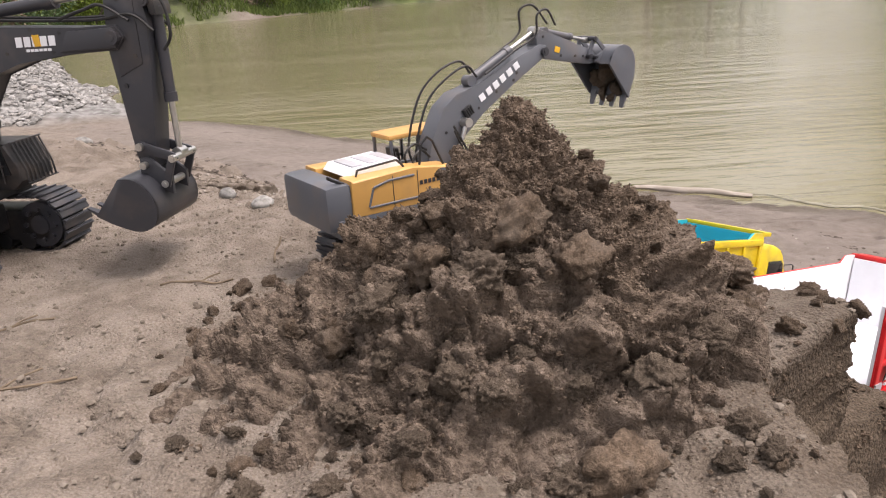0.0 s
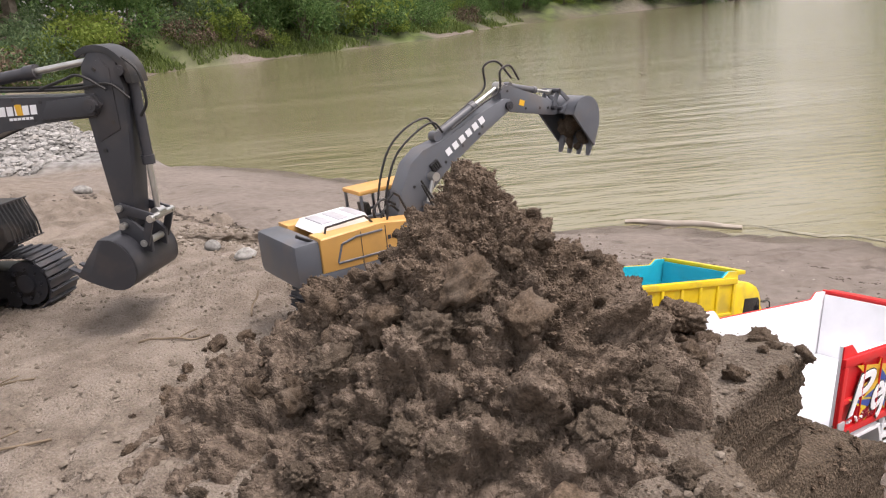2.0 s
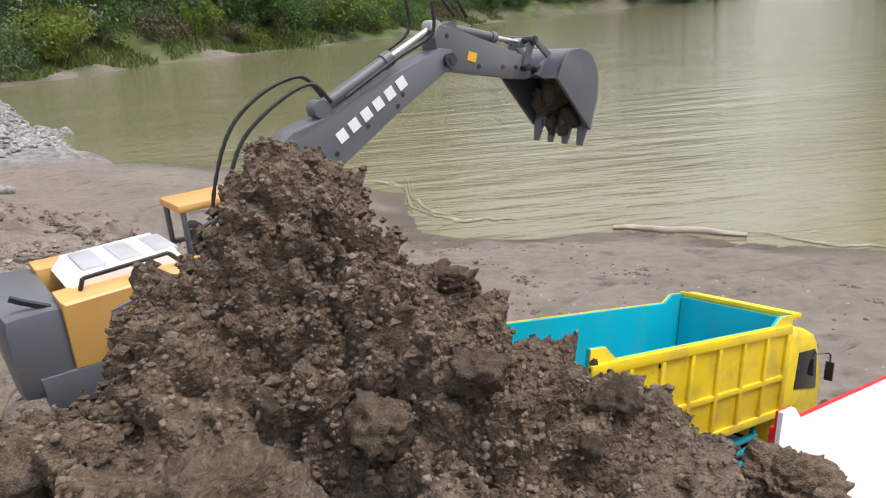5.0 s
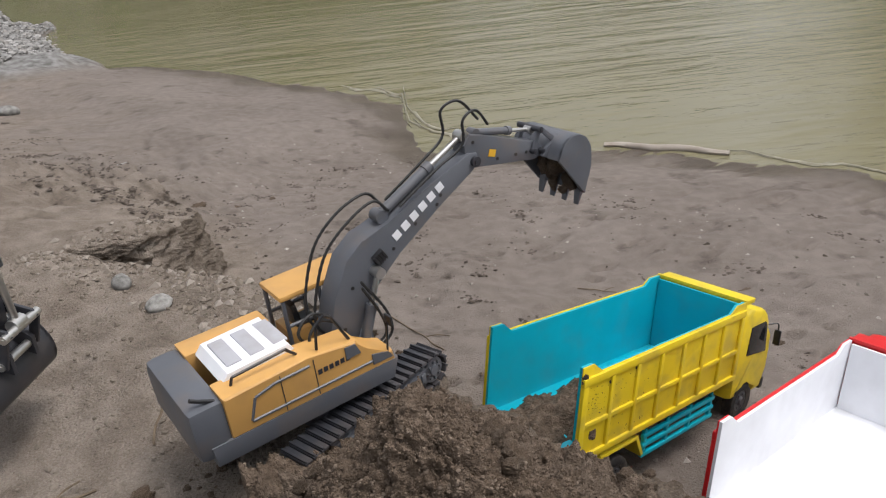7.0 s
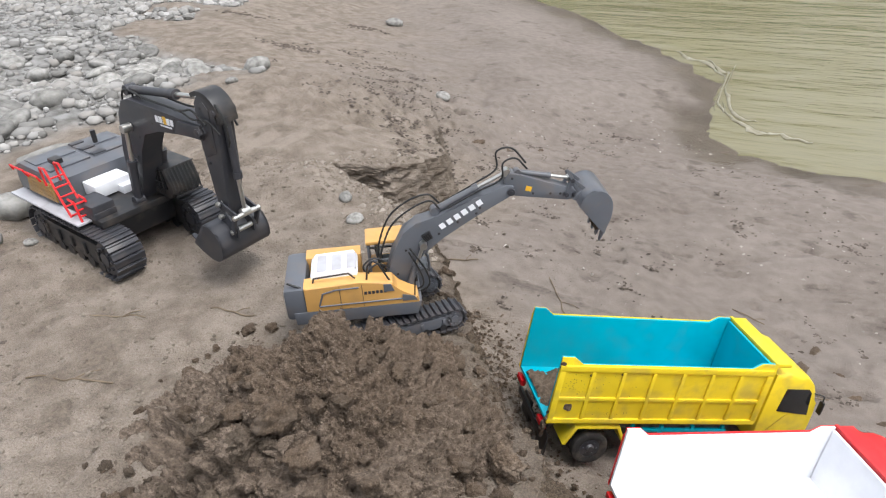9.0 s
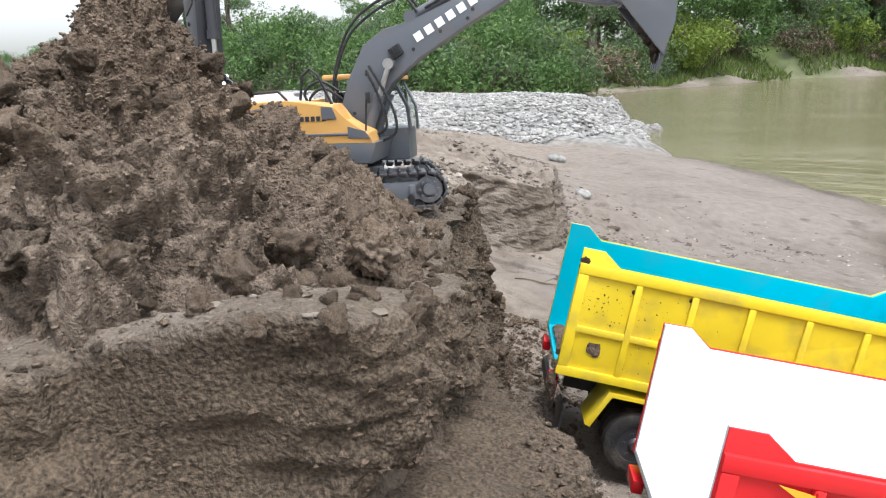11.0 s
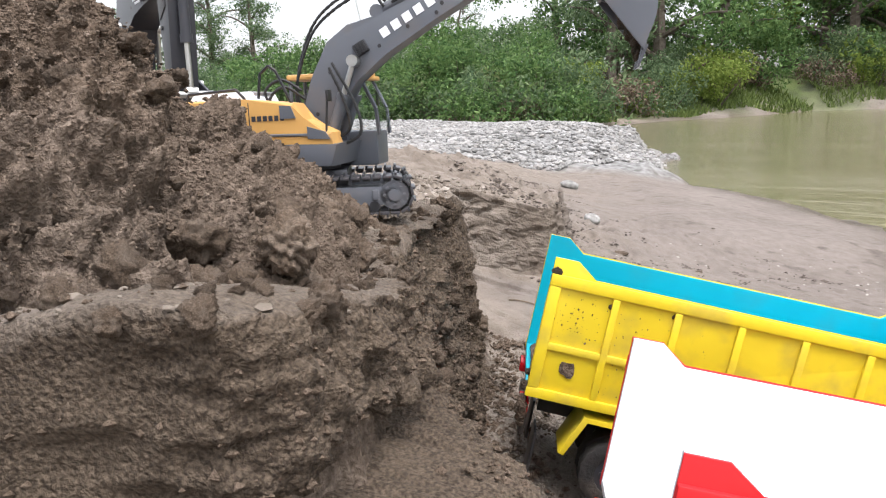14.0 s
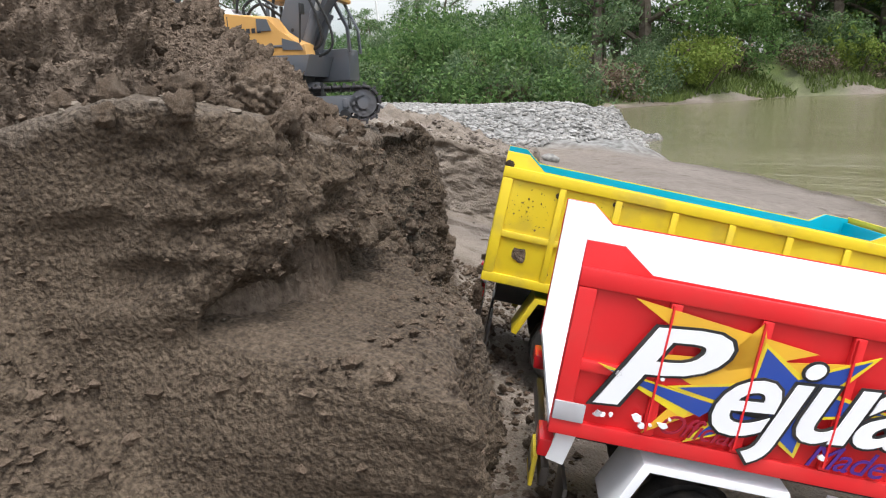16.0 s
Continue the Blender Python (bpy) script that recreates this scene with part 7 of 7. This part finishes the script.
def twig(x, y, length, yaw, lift=0.0, r=0.0018, mat=None, label="thin dry brown twig lying on the sand", seed=0):
    q = random.Random(seed)
    pts = []
    for k in range(6):
        f = k / 5
        px, py = x + math.cos(yaw) * length * f + q.gauss(0, length * 0.03), y + math.sin(yaw) * length * f + q.gauss(0, length * 0.03)
        pts.append((px, py, ground_height(px, py) + r * 0.6 + lift * f))
    bm = B()
    add_tube(bm, pts, r, 6, 4)
    if length > 0.06:
        a = Vector(pts[3])
        add_tube(bm, [a, a + Vector((math.cos(yaw + 0.8), math.sin(yaw + 0.8), 0.1 + lift * 3)) * length * 0.14, a + Vector((math.cos(yaw + 0.6), math.sin(yaw + 0.6), 0.1 + lift * 5)) * length * 0.28], r * 0.7, 5, 4)
    o = finish("twig", bm, mat or M_TWIG, None, "", 60)
    return tagged(o, label, "twig", "twigs")


for k, (x, y, L, yaw, lift) in enumerate(((-0.62, 0.80, 0.12, 0.3, 0.0), (-0.265, 0.985, 0.05, 1.5, 0.02), (-0.40, 0.90, 0.10, 0.2, 0.0), (-0.30, 1.62, 0.10, 0.9, 0.0), (0.42, 1.95, 0.10, -0.4, 0.01), (0.30, 1.55, 0.16, -0.8, 0.0), (-0.55, 0.62, 0.16, 0.25, 0.0), (0.62, 1.62, 0.07, 0.4, 0.01), (-0.05, 1.75, 0.2, -0.9, 0.0), (0.68, 0.83, 0.10, 2.0, 0.03))):
    twig(x, y, L, yaw, lift, 0.0016, None, "thin dry brown twig lying on the sand", k)

# pale log at the waterline
bm = B()
lx, ly = 0.84, 3.41
pts = [(lx + 0.065 * k, ly - 0.036 * k + 0.012 * math.sin(k * 1.7), WATER + 0.006) for k in range(8)]
add_tube(bm, pts, 0.020, 8, 5)
for v in bm.verts:
    f = (v.co.x - lx) / 0.455
    v.co.z = WATER + 0.006 + (v.co.z - WATER - 0.006) * (0.35 + 0.5 * math.sin(math.pi * min(max(f, 0), 1)))
tagged(finish("driftwood", bm, M_DRIFT, None, "", 60), "pale worn driftwood log at the water's edge", "driftwood")

# foam and shallow ripples along the shore
M_FOAM = ramp_mat("river_foam", [(0.17, 0.153, 0.10), (0.29, 0.268, 0.205)], scale=30, rough=0.35, bump=0.3, bscale=60)


def shore_y(x, y0=2.0):
    y = np.arange(y0, 9.0, 0.01)
    z = open_ground(np.full_like(y, x), y)
    below = np.where(z < WATER)[0]
    return float(y[below[0]]) if len(below) else None


def foam(x0, x1, off, width, seed):
    q = np.random.RandomState(seed)
    xs = np.arange(x0, x1, 0.02)
    rows = []
    for x in xs:
        y = shore_y(x)
        if y is None:
            continue
        f = (x - x0) / (x1 - x0)
        nn = float(fbm(np.array([x * 9.0]), np.array([seed * 1.0]), np.array([0.0]), 4, seed)[0])
        w = width * max(0.05, math.sin(math.pi * min(max(f, 0.02), 0.98))) * (0.35 + abs(nn))
        yc = y + off + 0.06 * nn
        rows.append([(x + yy * 0.7, yc + yy * 0.7, WATER + 0.003 + (0.004 if 0 < k < 3 else 0)) for k, yy in enumerate((-w, -0.4 * w, 0.4 * w, w))])
    if len(rows) > 2:
        o = grid_mesh("foam", np.array(rows), M_FOAM)
        tagged(o, "pale foam line drifting along the muddy shore", "foam", kind="stuff")


for k, (a, b, off, w) in enumerate(((-0.45, 0.0, 0.14, 0.020), (0.0, 0.5, 0.34, 0.022), (1.3, 2.0, 0.10, 0.014), (-0.22, 0.05, 0.22, 0.016), (-0.05, 0.22, 0.40, 0.016))):
    foam(a, b, off, w, 200 + k)

# pebbles and dark litter on the mud
M_LITTER = island_mat("beach_litter", [(0.05, 0.04, 0.03), (0.12, 0.10, 0.08), (0.40, 0.37, 0.33), (0.09, 0.075, 0.06)])
lit, churn = [], []
q = np.random.RandomState(77)
while len(lit) < 1500:
    x, y = -0.9 + 3.2 * q.rand(), 1.1 + 2.6 * q.rand()
    s0, p0 = x * AX + y * AY, x * NX + y * NY
    if p0 > np.interp(s0, EDGE_S, EDGE_P) + 0.12 and x + y < 3.7:
        g = vnoise(np.array([x * 2.1]), np.array([y * 2.1]), np.array([0.0]), 78)[0]
        if g > 0.25 or q.rand() < 0.12:
            lit.append((x, y, ground_height(x, y), 0.0015 + 0.007 * q.rand() ** 4))
for k in range(95):
    x, y = -0.7 + 2.8 * q.rand(), 1.25 + 2.3 * q.rand()
    s0, p0 = x * AX + y * AY, x * NX + y * NY
    if p0 < np.interp(s0, EDGE_S, EDGE_P) + 0.16 or x + y > 3.6:
        continue
    yaw, L, W = q.rand() * 3.14, 0.015 + 0.045 * q.rand() ** 2, 0.006 + 0.012 * q.rand()
    for n in range(int(10 + 26 * q.rand())):
        u, v = q.randn() * L, q.randn() * W
        gx, gy = x + u * math.cos(yaw) - v * math.sin(yaw), y + u * math.sin(yaw) + v * math.cos(yaw) + 3.0 * u * u / (L + 0.01) * 0.3
        churn.append((gx, gy, ground_height(gx, gy), 0.0025 + 0.006 * q.rand() ** 2))
# the trodden band from the second cut block back to the gravel
for k in range(150):
    f = q.rand()
    x, y = -0.55 - 1.25 * f + 0.16 * q.randn(), 2.05 + 1.35 * f + 0.20 * q.randn()
    yaw, L, W = 0.15 + 0.5 * q.randn(), 0.02 + 0.06 * q.rand() ** 2, 0.006 + 0.014 * q.rand()
    for n in range(int(8 + 24 * q.rand())):
        u, v = q.randn() * L, q.randn() * W
        gx, gy = x + u * math.cos(yaw) - v * math.sin(yaw), y + u * math.sin(yaw) + v * math.cos(yaw)
        churn.append((gx, gy, ground_height(gx, gy), 0.003 + 0.008 * q.rand() ** 2))
for x, y, L in ((-2.83, 3.63, 0.13), (-2.16, 3.22, 0.12), (-2.02, 3.24, 0.07), (-2.23, 4.08, 0.14), (-1.55, 3.35, 0.06), (-1.42, 3.12, 0.07), (-1.25, 3.0, 0.07), (-0.16, 2.42, 0.05), (-0.30, 3.3, 0.06), (-0.75, 0.62, 0.06), (-0.85, 0.70, 0.05)):
    for n in range(int(420 * L + 25)):
        u, v = q.randn() * L * 0.55, q.randn() * L * 0.22
        gx, gy = x + u, y + v + 0.3 * u
        churn.append((gx, gy, ground_height(gx, gy), 0.006 + 0.10 * L * q.rand() ** 1.5))
# broken rubble along the terrace edge beside the small digger
rub = []
for k in range(900):
    s0 = 1.15 + 0.75 * q.rand()
    p0 = float(np.interp(s0, EDGE_S, EDGE_P)) - 0.005 - abs(q.randn()) * 0.07
    x, y = to_xy(s0, p0)
    rub.append((x, y, ground_height(x, y), 0.0018 + 0.009 * q.rand() ** 4))
M_RUBBLE = island_mat("edge_rubble", [(0.12, 0.097, 0.076), (0.20, 0.167, 0.136), (0.30, 0.265, 0.228), (0.16, 0.13, 0.10)])
scatter_bits("edge_rubble", rub, M_RUBBLE, 81, None, "pale crumbs and pebbles along the sandy edge", "rubble", flat=0.7)
M_CHURN = island_mat("churned_mud", [(0.055, 0.043, 0.035), (0.095, 0.077, 0.063), (0.14, 0.116, 0.098)])
scatter_bits("churned_mud", churn, M_CHURN, 80, None, "dark crumbs of churned mud in patches on the beach", "mud", flat=0.45)
scatter_bits("beach_litter", lit, M_LITTER, 79, None, "dark bits and pale pebbles scattered on the mud", "litter", flat=0.6)
for x, y in ((0.62, 1.75), (0.70, 1.80), (0.64, 1.86), (0.74, 1.72), (0.83, 1.90), (0.80, 1.64), (-0.62, 2.75), (-0.52, 2.85), (-0.74, 2.7)):
    o = new("mud_clump", clods[int(q.randint(len(clods)))])
    sz = 0.012 + 0.016 * q.rand()
    o.matrix_basis = Matrix.Translation((x, y, ground_height(x, y) - sz * 0.1)) @ Matrix.Rotation(q.rand() * 6, 4, "Z") @ Matrix.Diagonal((sz * 1.4, sz, sz * 0.45, 1))
    tagged(o, "dark clump of churned mud on the beach", "mud clump", "mud clumps on the beach")

# two stay cables high behind the wood
M_CABLE = ramp_mat("white_cable", [(0.6, 0.6, 0.6), (0.72, 0.72, 0.72)], scale=2, rough=0.5, bump=0.0)
for a, b in ((52.6, 50.2), (49.6, 48.8)):
    ra, rb = radians(a), radians(b)
    bm = B()
    add_cyl(bm, (-math.sin(ra) * 110, math.cos(ra) * 110, 26), (-math.sin(rb) * 110, math.cos(rb) * 110, 2), 0.16, 8)
    tagged(finish("bridge_cable", bm, M_CABLE, None, "", 60), "thin white bridge cable behind the far trees", "cable", "bridge cables")
